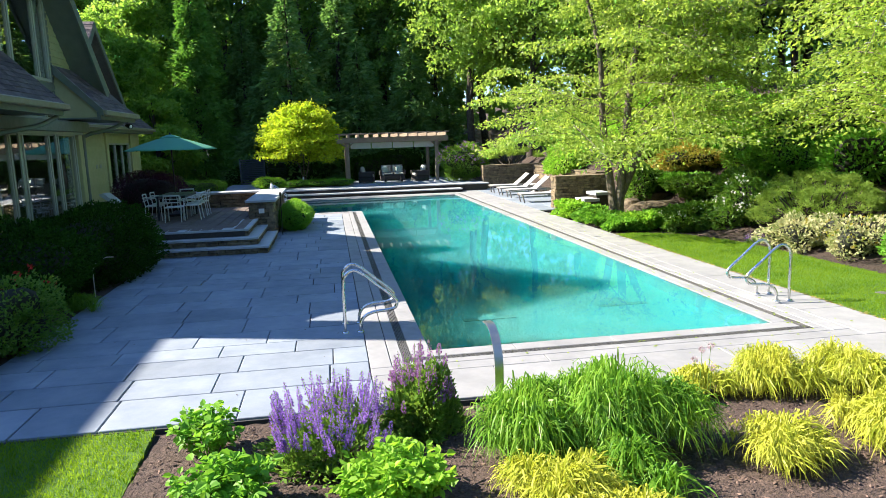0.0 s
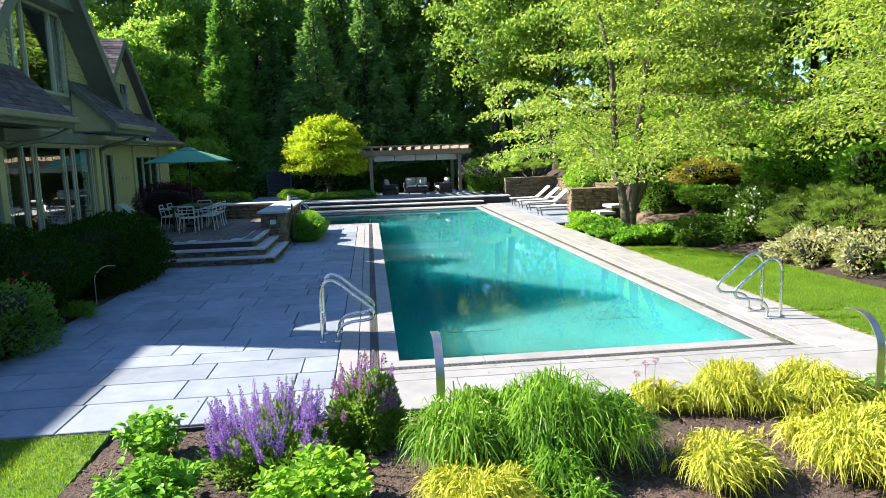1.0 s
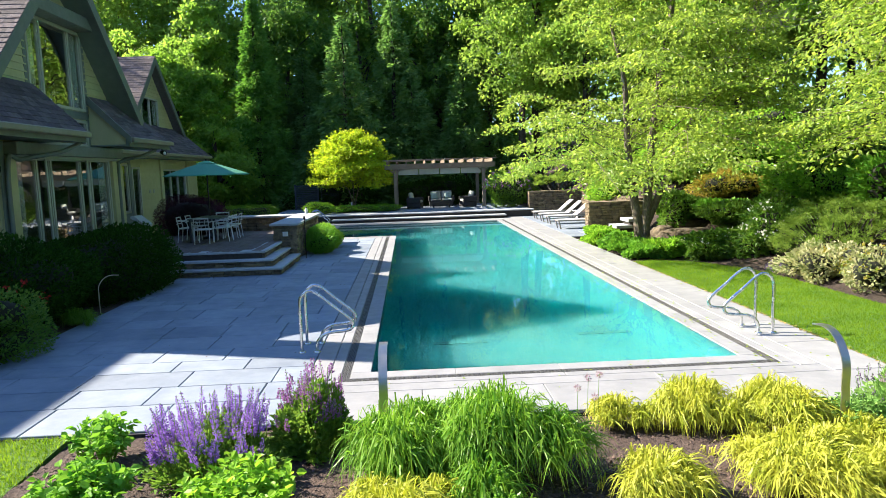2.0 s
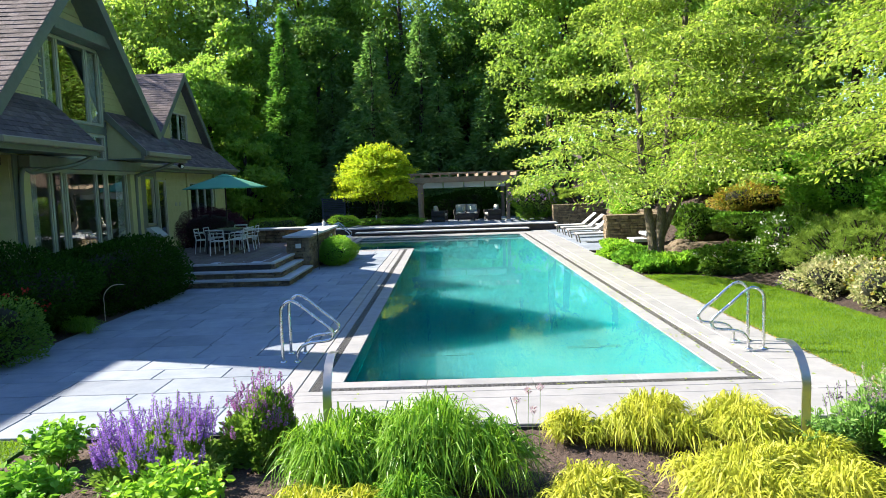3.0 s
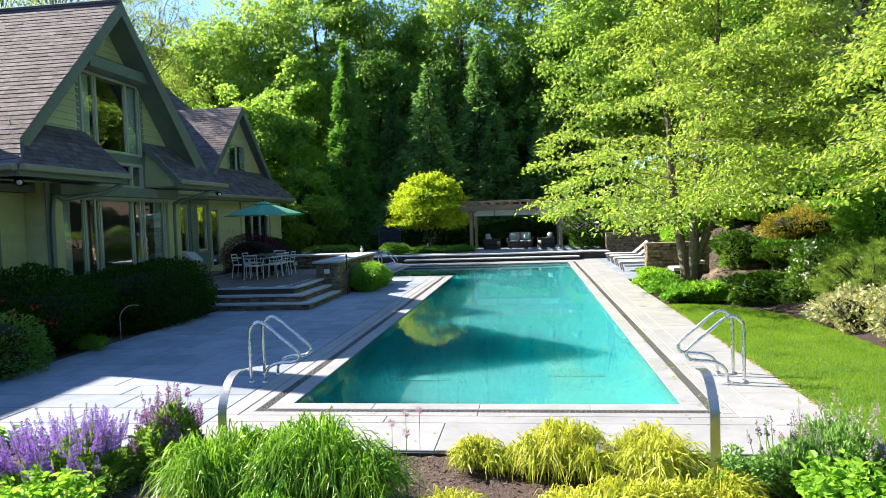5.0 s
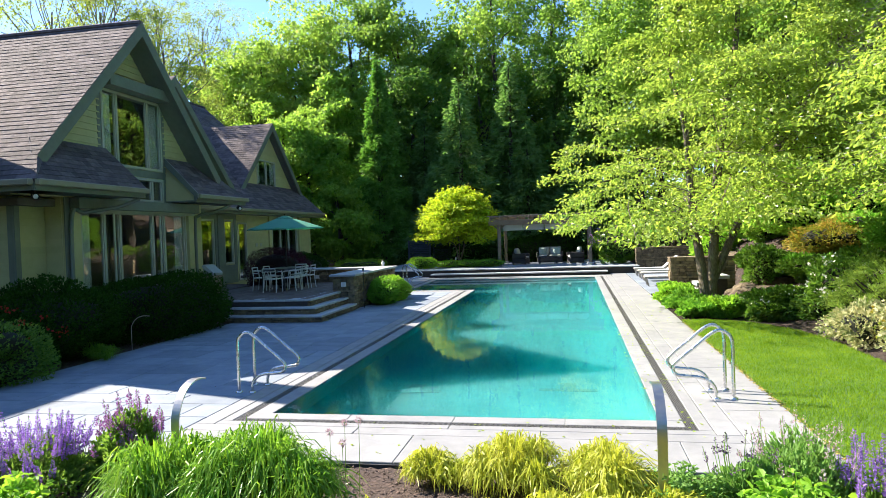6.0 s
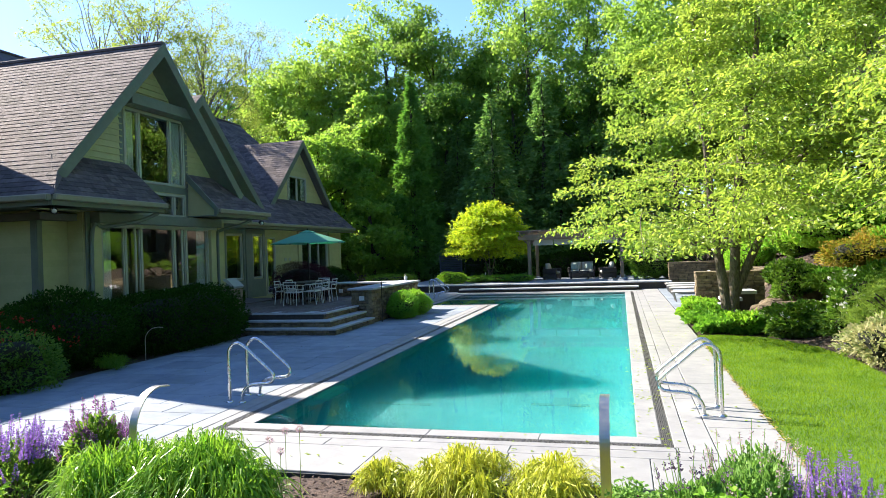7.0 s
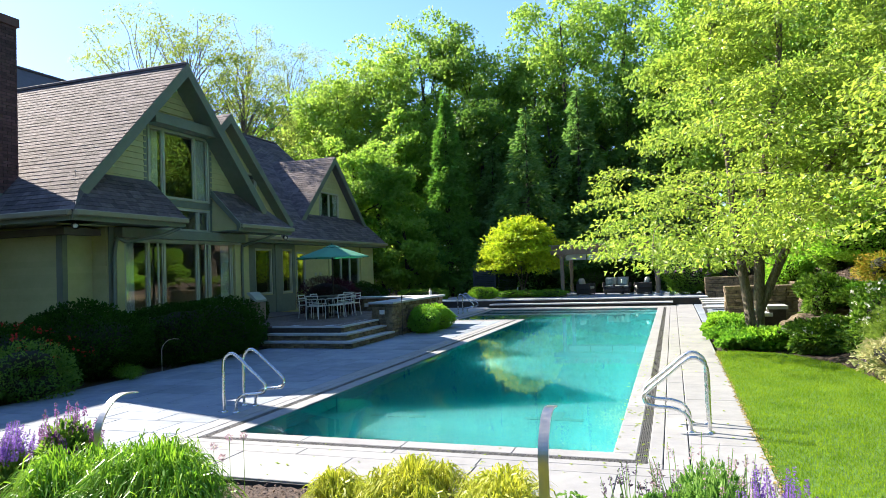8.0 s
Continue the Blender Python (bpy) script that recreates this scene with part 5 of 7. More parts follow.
def conifer(name, label, x, y, h, r, z0, mat, sprays, seed, spray=0.4, power=1.0, group=""):
    """A conifer: whorls of drooping boughs hung with flat sprays."""
    rng = np.random.default_rng(seed)
    t = thing(name, label, "tree", group, (x, y, float(gz(x, y))))
    quads("trunk", *tube_arrays(*limb((0, 0, -0.15), (0, 0, h * 0.98), 0.02 * h, 0.02, rng, 0, 5, 0.01), 8), M["bark_dark"], t, smooth=True)
    tubes = []
    nb = int(h * 9)
    P, D = [], []
    for b in range(nb):
        z = z0 + (h - z0) * (b + rng.uniform(0, 1)) / nb
        f = (z - z0) / (h - z0)
        R = (r * (1 - f) ** power + 0.06) * rng.uniform(0.5, 1.12)
        az = b * 2.4 + rng.uniform(-0.4, 0.4)
        d = np.array([math.cos(az), math.sin(az), 0])
        drop = 0.16 * R
        if b % 3 == 0:
            tubes.append(tube_arrays(np.array([[0, 0, z], d * R * 0.55 + [0, 0, z - drop * 0.3], d * R + [0, 0, z - drop]]), np.array([0.03, 0.02, 0.006]), 4))
        per = max(4, int(sprays / nb * (0.15 + 1.7 * (1 - f))))
        s = rng.uniform(0.15, 1, per) ** 0.6
        lat = rng.normal(size=per) * 0.3 * R * (1.25 - s)
        side = np.array([-d[1], d[0], 0])
        P.append(d * (s * R)[:, None] + side * lat[:, None] + np.array([0, 0, 1]) * (z - drop * s ** 1.5 + rng.normal(size=per) * 0.2)[:, None])
        D.append(d + side * np.sign(lat)[:, None] * 0.5 + rng.normal(size=(per, 3)) * 0.45 - np.array([0, 0, 0.35]))
    V, F = join_arrays(tubes)
    tagged(quads("branchwork", V, F, M["bark_dark"], t, smooth=True), kind="stuff")
    V, F = leaf_arrays(np.concatenate(P), np.concatenate(D), spray, 0.32, 0.1, rng)
    quads("crown", V, F, mat, t)
    return t


def shrub(name, label, x, y, rx, ry, h, mat, n, leaf, seed, category="shrub", group="", square=2.0, lump=0.18, z=None, ratio=0.55, core=True, tilt=0.8, extra=None, extra_n=0, extra_size=0.05, low=0.05):
    """A shrub: leaves on a lumpy dome round a solid near-black core, or stems without it; square over 2 makes it
    box-like, as if clipped.
    """
    rng = np.random.default_rng(seed)
    g = float(gz(x, y)) if z is None else z
    t = thing(name, label, category, group, (x, y, g))
    B = ball(rng, 9)
    ph = rng.uniform(0, 6.28, 9)

    def lumps(u):
        return 1 + lump * np.sin(u @ B.T * 5.0 + ph).mean(1) * 2.2 + 0.10 * np.sin(u @ B.T * 19.0 + ph).mean(1)

    def shell(u, f):
        k = (np.abs(u) ** square).sum(1) ** (-1 / square)
        p = u * k[:, None] * (lumps(u) * f)[:, None]
        p[:, 2] = (p[:, 2] + 0.9) / 1.9
        return p * np.array([rx, ry, h]) + np.array([0, 0, low])
    u = ball(rng, n)
    P = shell(u, rng.uniform(0.45, 1.05, n) ** 0.35)
    D = u * np.array([1, 1, 0.6]) + rng.normal(size=(n, 3)) * 0.6 + np.array([0, 0, 0.25])
    V, F = leaf_arrays(P, D, leaf, ratio, 0.15, rng) if tilt > 0.6 else flat_leaf_arrays(P, D, leaf, ratio, tilt, rng)
    quads("foliage", V, F, mat, t)
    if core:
        # solid dark lump whose colour stands for shade between the leaves
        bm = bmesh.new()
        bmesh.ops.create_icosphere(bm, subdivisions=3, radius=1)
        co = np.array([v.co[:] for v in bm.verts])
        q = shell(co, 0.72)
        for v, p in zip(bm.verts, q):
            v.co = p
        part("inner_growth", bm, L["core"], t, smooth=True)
    else:
        tubes = []
        for i in range(7):
            e = shell(ball(rng, 1) * [1, 1, 0.4] + [0, 0, 0.4], 0.7)[0]
            tubes.append(tube_arrays(*limb((0.05 * e[0], 0.05 * e[1], -0.05), e, 0.02, 0.006, rng), 5))
        V, F = join_arrays(tubes)
        tagged(quads("stem", V, F, M["bark_dark"], t), kind="stuff")
    if extra is not None:
        u = ball(rng, extra_n)
        u[:, 2] = np.abs(u[:, 2]) * 0.8
        u /= np.linalg.norm(u, axis=1)[:, None]
        P = np.repeat(shell(u, 1.02), 5, 0) + rng.normal(size=(extra_n * 5, 3)) * extra_size * 0.5
        V, F = leaf_arrays(P, rng.normal(size=P.shape), extra_size, 0.8, 0.15, rng)
        tagged(quads("flower", V, F, extra, t), kind="stuff")
    return t


def grass_clump(name, label, x, y, r, h, mat, n, seed, group="", width=0.008, lean=(0, 0), z=-0.05, wild=0.35, droop=1.0):
    """Arching ornamental grass: blades rise from the crown, bend over in the light and hang down all round."""
    rng = np.random.default_rng(seed)
    t = thing(name, label, "ornamental grass", group, (x, y, z))
    tufts = max(3, int(20 * r))
    ta, tq = rng.uniform(0, 2 * np.pi, tufts), np.sqrt(rng.uniform(0, 1, tufts))
    C = np.stack([np.cos(ta), np.sin(ta)], 1) * (tq * 0.72 * r)[:, None]
    C[0] = 0
    size = rng.uniform(0.78, 1.08, tufts) * (1 - 0.30 * tq)
    i = rng.integers(0, tufts, n)
    az = rng.uniform(0, 2 * np.pi, n)
    q = rng.uniform(0.06, 1, n) ** 0.5                # how far out the blade reaches
    reach = r * q * size[i] * rng.uniform(0.75, 1.25, n)
    top = h * size[i] * (0.42 + 0.58 * np.sqrt(np.clip(1 - 0.9 * q ** 2, 0, 1))) * rng.uniform(0.74, 1.06, n)
    # neighbouring blades bend the same way
    flow = ta[i] + rng.normal(size=n) * 0.9
    a2 = np.where(rng.uniform(0, 1, n) < 0.5, flow, az) + rng.normal(size=n) * wild
    root = C[i] + np.stack([np.cos(az), np.sin(az)], 1) * (reach * rng.uniform(0.05, 0.4, n))[:, None]
    tip = C[i] + np.stack([np.cos(a2), np.sin(a2)], 1) * reach[:, None] + np.array(lean) * (0.25 * r + 0.35 * reach)[:, None]
    K = 6
    tt = np.linspace(0, 1, K)[None, :]
    apex = rng.uniform(0.38, 0.68, n)[:, None]
    fall = (rng.uniform(0.2, 0.85, n) * droop)[:, None]
    zz = np.where(tt < apex, 1 - ((apex - tt) / apex) ** 2 * 0.75, 1 - fall * ((tt - apex) / (1 - apex)) ** 1.8) * top[:, None]
    zz = np.maximum(zz, 0.012)
    bow = rng.normal(size=n)[:, None] * 0.12 * reach[:, None] * np.sin(np.pi * tt)
    d2 = tip - root
    d2 /= np.linalg.norm(d2, axis=1)[:, None] + 1e-9
    side = np.stack([-d2[:, 1], d2[:, 0]], 1)
    xy = root[:, None, :] + (tip - root)[:, None, :] * (tt ** 0.85)[:, :, None] + side[:, None, :] * bow[:, :, None]
    ctr = np.concatenate([xy, zz[:, :, None]], 2)
    wid = np.array([0.45, 0.8, 1.0, 0.95, 0.6, 0.04]) * width * 0.5
    roll = rng.uniform(-0.9, 0.9, n)
    across = np.stack([side[:, 0] * np.cos(roll), side[:, 1] * np.cos(roll), np.sin(roll)], 1)
    wv = rng.uniform(0.7, 1.4, n)[:, None, None]
    Lf, Rt = ctr - across[:, None, :] * wid[None, :, None] * wv, ctr + across[:, None, :] * wid[None, :, None] * wv
    V = np.stack([Lf, Rt], 2).reshape(-1, 3)
    b = (np.arange(n) * 2 * K)[:, None]
    k = np.arange(K - 1)[None, :] * 2
    F = np.stack([b + k, b + k + 1, b + k + 3, b + k + 2], -1).reshape(-1, 4)
    tagged(quads("foliage", V, F, mat, t), kind="stuff")
    return t


def salvia(name, label, x, y, r, h, n, petal, seed, leafmat, group="", z=-0.05, per=110, mound=1800, leafy_to=0.48, spike=0.55, fat=0.017, fan=1.3):
    """Upright spikes of whorled flowers over a leafy mound."""
    rng = np.random.default_rng(seed)
    t = thing(name, label, "flowering plant", group, (x, y, z))
    tubes, P, D, Z = [], [], [], []
    for i in range(n):
        a, q = rng.uniform(0, 2 * np.pi), math.sqrt(rng.uniform(0, 1))
        bx, by = math.cos(a) * q * r * 0.78, math.sin(a) * q * r * 0.78
        hh = h * rng.uniform(0.68, 1.08) * (1 - 0.28 * q * q)
        tip = np.array([bx * fan + rng.normal() * 0.02, by * fan + rng.normal() * 0.02, hh])
        mid = np.array([bx * (1 + fan) / 2 + rng.normal() * 0.008, by * (1 + fan) / 2 + rng.normal() * 0.008, hh * 0.55])
        path = np.array([[bx, by, 0], mid, tip])
        tubes.append(tube_arrays(path, np.array([0.004, 0.0035, 0.002]), 4))
        lo = mid + (tip - mid) * np.clip((spike * rng.uniform(0.85, 1.15) - 0.55) / 0.45, 0, 0.8)
        rings = 13
        s = (rng.integers(0, rings, per) + rng.normal(size=per) * 0.13) / rings
        s = np.clip(s, 0, 1)
        u = ball(rng, per) * np.array([1, 1, 0.3])
        P.append(lo + (tip - lo) * s[:, None] + u * (fat * (1.12 - s ** 1.6))[:, None])
        D.append(u + np.array([0, 0, 0.5]))
        Z.append(0.020 * (1.15 - 0.6 * s))
    V, F = join_arrays(tubes)
    tagged(quads("stem", V, F, leafmat, t), kind="stuff")
    V, F = leaf_arrays(np.concatenate(P), np.concatenate(D), np.concatenate(Z), 0.7, 0.2, rng)
    tagged(quads("flower", V, F, petal, t), kind="stuff")
    u = ball(rng, mound)
    u[:, 2] = np.abs(u[:, 2])
    B = ball(rng, 7)
    lump = 1 + 0.34 * np.sin(u @ B.T * 6.0 + np.arange(7)).mean(1) * 2.0
    Q = u * np.array([r, r, h * leafy_to]) * (rng.uniform(0.2, 1, mound) ** 0.4 * lump)[:, None]
    V, F = leaf_arrays(Q, u + rng.normal(size=u.shape) * 0.5 + np.array([0, 0, 0.4]), 0.06, 0.45, 0.15, rng)
    quads("foliage", V, F, leafmat, t)
    return t


def leafy_plant(name, label, x, y, r, h, n, leaf, mat, seed, group="", z=-0.05, ratio=0.75):
    """Broad soft leaves on upright stems."""
    rng = np.random.default_rng(seed)
    t = thing(name, label, "perennial plant", group, (x, y, z))
    tubes, P, D = [], [], []
    stems = max(10, n // 26)
    for i in range(stems):
        a, q = rng.uniform(0, 2 * np.pi), math.sqrt(rng.uniform(0, 1))
        tip = np.array([math.cos(a) * q * r, math.sin(a) * q * r, h * rng.uniform(0.6, 1.05) * (1 - 0.35 * q * q)])
        path = np.array([tip * [0.3, 0.3, 0], tip * [0.65, 0.65, 0.5], tip])
        tubes.append(tube_arrays(path, np.array([0.006, 0.005, 0.003]), 4))
        m = n // stems
        s = rng.uniform(0.35, 1.0, m)
        c = path[0] + (tip - path[0]) * s[:, None]
        aa = rng.uniform(0, 2 * np.pi, m)
        d = np.stack([np.cos(aa), np.sin(aa), rng.uniform(-0.1, 0.7, m)], 1)
        P.append(c + d * 0.03)
        D.append(d)
    V, F = join_arrays(tubes)
    tagged(quads("stem", V, F, mat, t), kind="stuff")
    V, F = oval_leaf_arrays(np.concatenate(P), np.concatenate(D), leaf, ratio, 0.55, rng)
    tagged(quads("foliage", V, F, mat, t), kind="stuff")
    return t


def boulder(name, label, x, y, rx, ry, rz, seed, rot=0.0, z=None):
    rng = np.random.default_rng(seed)
    bm = bmesh.new()
    bmesh.ops.create_icosphere(bm, subdivisions=4, radius=1)
    off = Vector(rng.uniform(-50, 50, 3))
    for v in bm.verts:
        p = v.co.copy()
        k = 1 + 0.28 * noise.noise(p * 1.3 + off) + 0.10 * noise.noise(p * 3.7 + off) + 0.03 * noise.noise(p * 11 + off)
        p = p * k
        p.z = math.floor(p.z * 6 + noise.noise(p * 2 + off)) / 6 * 0.35 + p.z * 0.65
        v.co = Vector((p.x * rx, p.y * ry, p.z * rz))
    ob = part(name, bm, M["rock"], smooth=True)
    ob.location = (x, y, (float(gz(x, y)) if z is None else z) + rz * 0.3)
    ob.rotation_euler = (0, 0, rot)
    return tagged(ob, label, "boulder")


def pine_bush(name, label, x, y, r, h, tufts, per, seed, mat, z=None, needle=0.12):
    """A low spreading pine: crooked limbs, each ending in tufts of needles that fan upwards and out."""
    rng = np.random.default_rng(seed)
    g = float(gz(x, y)) if z is None else z
    t = thing(name, label, "pine", "", (x, y, g))
    tubes, P, D = [], [], []
    for i in range(tufts):
        a, q = rng.uniform(0, 2 * np.pi), math.sqrt(rng.uniform(0.02, 1))
        c = np.array([math.cos(a) * q * r, math.sin(a) * q * r, h * (0.25 + 0.7 * math.sqrt(max(0, 1 - q * q))) * rng.uniform(0.55, 1.0)])
        tubes.append(tube_arrays(*limb((0, 0, -0.1), c - [0, 0, 0.1], 0.05, 0.012, rng, -0.05), 5))
        rc = r * rng.uniform(0.12, 0.2)
        sub = 16
        C = c + ball(rng, sub) * rc * rng.uniform(0.3, 1, sub)[:, None] * np.array([1, 1, 0.5])
        k = rng.integers(0, sub, per)
        u = ball(rng, per)
        u[:, 2] = np.abs(u[:, 2]) * 0.9 + 0.05
        P.append(C[k] + u * 0.02)
        D.append(u + (C[k] - c) * 0.8)
    V, F = join_arrays(tubes)
    tagged(quads("branchwork", V, F, M["bark_dark"], t, smooth=True), kind="stuff")
    V, F = leaf_arrays(np.concatenate(P), np.concatenate(D), needle, 0.10, 0.05, rng)
    quads("foliage", V, F, mat, t)
    return t


# ---- trees ----
tiered("shade_tree", "spreading multi-stemmed shade tree with bright green layered leaves", 7.05, 10.6, 9.4, 5.3, 1.9, 0.098, L["tree"], 118, 450, 21,
       [(-0.8, 0.3, 6.4, 0.95), (0.9, -0.2, 8.7, 1.0), (3.8, 0.3, 7.6, 0.85)], 0.19, fork=0.7, thin=1.25, oval=True, ratio=0.56, bare=40, lift=2.1, thick=0.05, lean=1.4, taper=1.15)
tiered("dogwood", "flowering dogwood with pale green leaves and white blossom", 10.6, 3.8, 8.4, 3.5, 1.7, 0.10, L["dogwood"], 150, 280, 22,
       [(-0.8, 0.2, 7.0, 1.0), (0.9, -0.4, 7.4, 0.9)], 0.15, flowers=3, ratio=0.5)
tiered("garden_maple", "rounded Japanese maple with yellow-green leaves", -2.45, 28.5, 4.72, 2.35, 1.75, 0.14, L["maple"], 210, 190, 23,
       [(-0.7, 0.1, 2.9, 1.0), (0.5, 0.2, 3.2, 0.9), (0.1, -0.5, 3.0, 0.8)], 0.06, dome=True, fork=0.6, thin=0.8)
conifer("arborvitae", "tall narrow green arborvitae before the woods", -8.6, 35.0, 13.2, 3.0, 0.3, L["thuja"], 30000, 31, 0.32, 1.0)
for k, (x, y, h, r) in enumerate(((-3.2, 34.6, 11.4, 2.9), (-0.2, 36.8, 13.0, 3.0), (2.8, 38.8, 12.0, 2.6), (-6.1, 37.4, 9.8, 2.8), (6.0, 37.0, 11.0, 2.8), (0.9, 35.6, 8.5, 2.5), (4.2, 35.2, 8.8, 2.5), (-4.9, 34.9, 6.4, 2.2))):
    conifer("spruce", "dark green spruce at the edge of the woods", x, y, h, r * 1.4, 0.2, L["conifer"], 11500, 40 + k, 0.38, 0.95, "spruces behind the pergola")
# place, height, spread, leaf colour, clumps, leaves a clump
WOODS = ((-19.6, 42.0, 19.4, 4.0, 2, 95, 190), (-16.6, 44.0, 22.2, 4.3, 2, 95, 190), (-12.6, 43.0, 22.2, 4.4, 2, 110, 190), (-8.6, 44.0, 21.2, 4.3, 1, 110, 190), (-5.2, 45.0, 18.8, 3.9, 1, 100, 180),
         (-1.4, 43.0, 23.4, 4.4, 2, 110, 180), (2.4, 42.5, 23.5, 4.4, 2, 100, 170), (8.0, 34.5, 20.0, 4.0, 2, 110, 200), (9.6, 37.5, 22.0, 4.6, 2, 100, 190), (11.0, 32.0, 15.0, 3.8, 2, 95, 190),
         (15.6, 36.0, 20.0, 4.6, 2, 90, 180), (19.0, 31.0, 19.0, 4.6, 2, 90, 180), (21.0, 25.0, 17.0, 4.6, 2, 90, 180), (21.5, 18.5, 16.0, 4.4, 2, 90, 180), (20.5, 12.0, 15.0, 4.2, 1, 90, 170),
         (20.0, 5.5, 15.0, 4.4, 2, 40, 100), (20.5, -1.5, 14.0, 4.4, 1, 40, 100), (14.0, 27.5, 12.5, 3.6, 2, 90, 190), (16.2, 21.0, 11.5, 3.4, 2, 90, 190), (17.5, 26.0, 9.0, 3.2, 2, 80, 170),
         (-12.6, 33.2, 9.6, 2.6, 3, 100, 190), (-14.6, 32.6, 11.2, 2.9, 3, 100, 190), (-16.4, 30.6, 8.0, 2.6, 3, 80, 180), (-13.2, 39.0, 13.4, 3.2, 3, 100, 190), (-10.3, 31.6, 5.6, 2.0, 3, 70, 160),
         (-22.5, 43.0, 16.5, 3.6, 2, 80, 170), (-7.2, 39.5, 14.0, 3.4, 1, 90, 170), (-2.4, 40.0, 14.5, 3.4, 1, 90, 170), (3.0, 39.5, 14.0, 3.4, 1, 90, 170), (24.0, 13.0, 9.0, 3.8, 1, 60, 170), (24.5, 21.5, 9.0, 3.8, 1, 60, 170), (21.5, 33.0, 9.2, 3.8, 1, 60, 170), (16.5, 31.5, 8.5, 3.4, 1, 60, 170), (27.0, 29.0, 20.0, 5.4, 2, 60, 150), (26.0, 17.5, 18.0, 5.4, 2, 60, 150),
         (26.5, 36.5, 15.0, 4.6, 1, 80, 170), (30.0, 34.0, 15.0, 4.8, 1, 80, 170), (24.5, 28.0, 12.0, 3.6, 1, 80, 170))
for k, (x, y, h, r, tone, clumps, per) in enumerate(WOODS):
    broadleaf("woodland_tree", "tall %s woodland tree" % ("", "deep green", "light green", "fresh yellow-green")[tone], x, y, h, r * 1.12, h * (0.22 if x > 7 and h > 9.5 else 0.06), (0.5 if clumps == 40 else 0.34 if x > 15 else 0.22 if y < 38 else 0.26), L[("", "wood", "wood2", "wood3")[tone]], clumps, int(per * (0.55 if x > 15 else 1.2)), 60 + k,
              0.2 + 0.004 * h, 0.75, M["bark_dark"], 0.235, "trees of the surrounding woods")
for k, (x, y, h, r) in enumerate(((-27.0, 27.6, 19.6, 4.8), (-23.0, 28.2, 19.2, 4.6), (-19.4, 28.6, 16.6, 3.8), (-29.5, 50.0, 24.5, 4.8), (-26.0, 50.5, 22.5, 4.4), (-33.5, 48.0, 26.0, 5.0))):
    broadleaf("airy_tree", "thin-leaved airy tree behind the house", x, y, h, r, h * 0.22, 0.17, L["airy"], 130, 100, 90 + k, 0.2, 0.8, M["bark"], 0.17, "airy trees behind the house", 0.45, 0.9, 70)


def far_woods():
    """The woods that go on all round, behind the nearer trees."""
    rng = np.random.default_rng(77)
    n, per = 190, 330
    a = np.linspace(0, 2 * np.pi, n, endpoint=False) + rng.normal(size=n) * 0.02
    rad = rng.uniform(44, 58, n)
    X, Y = 2 + np.cos(a) * rad, 10 + np.sin(a) * rad
    H = rng.uniform(10, 15, n) + 5 * np.clip(np.cos(a - 1.2), 0, 1)
    i = np.repeat(np.arange(n), per)
    u = ball(rng, n * per)
    f = rng.uniform(0, 1, n * per)
    w = 4.8 * np.sqrt(np.clip(1.02 - f ** 2.2, 0, 1))
    P = np.stack([X[i] + u[:, 0] * w, Y[i] + u[:, 1] * w, gz(X[i], Y[i]) + H[i] * f], 1)
    V, F = leaf_arrays(P, u + rng.normal(size=u.shape) * 0.6, 0.86, 0.75, 0.2, rng)
    tagged(quads("far_woods", V, F, L["wood"]), "dense green woods all round the garden", "woods", kind="stuff")


far_woods()

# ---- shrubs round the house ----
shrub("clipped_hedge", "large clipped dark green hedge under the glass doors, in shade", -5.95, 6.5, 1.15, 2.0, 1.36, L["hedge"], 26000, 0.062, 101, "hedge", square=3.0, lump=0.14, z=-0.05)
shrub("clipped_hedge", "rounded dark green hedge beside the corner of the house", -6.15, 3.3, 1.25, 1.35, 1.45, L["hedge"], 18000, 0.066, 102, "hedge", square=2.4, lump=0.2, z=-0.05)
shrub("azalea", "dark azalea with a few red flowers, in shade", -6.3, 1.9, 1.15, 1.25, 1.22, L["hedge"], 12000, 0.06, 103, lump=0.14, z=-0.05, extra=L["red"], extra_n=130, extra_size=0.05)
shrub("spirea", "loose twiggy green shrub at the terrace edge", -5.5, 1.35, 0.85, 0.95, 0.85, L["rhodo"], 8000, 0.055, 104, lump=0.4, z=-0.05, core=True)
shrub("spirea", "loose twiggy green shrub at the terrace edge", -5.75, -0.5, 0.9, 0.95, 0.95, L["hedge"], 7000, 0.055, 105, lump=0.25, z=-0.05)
grass_clump("sedge", "small tuft of green grass in the shade", -5.22, 3.45, 0.42, 0.44, L["shrub"], 520, 106)
shrub("barberry", "domed burgundy barberry beside the dining table", -6.75, 14.95, 1.15, 1.0, 1.62, L["purple"], 20000, 0.043, 107, square=2.2, lump=0.08, z=0.15)
shrub("low_hedge", "low clipped green hedge at the edge of the woods", -7.7, 27.1, 1.4, 0.6, 0.9, L["shrub"], 8000, 0.06, 108, "hedge", square=4.0, lump=0.04, z=-0.05)
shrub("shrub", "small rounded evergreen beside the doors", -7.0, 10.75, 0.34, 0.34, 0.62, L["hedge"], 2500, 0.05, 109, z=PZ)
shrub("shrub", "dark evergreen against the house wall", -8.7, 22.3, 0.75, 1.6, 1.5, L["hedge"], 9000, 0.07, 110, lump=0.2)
shrub("bamboo_clump", "lime green leafy clump beside the patio wall", -2.2, 12.6, 0.48, 0.62, 0.78, L["cover"], 6000, 0.075, 111, z=-0.03, lump=0.16, ratio=0.35)
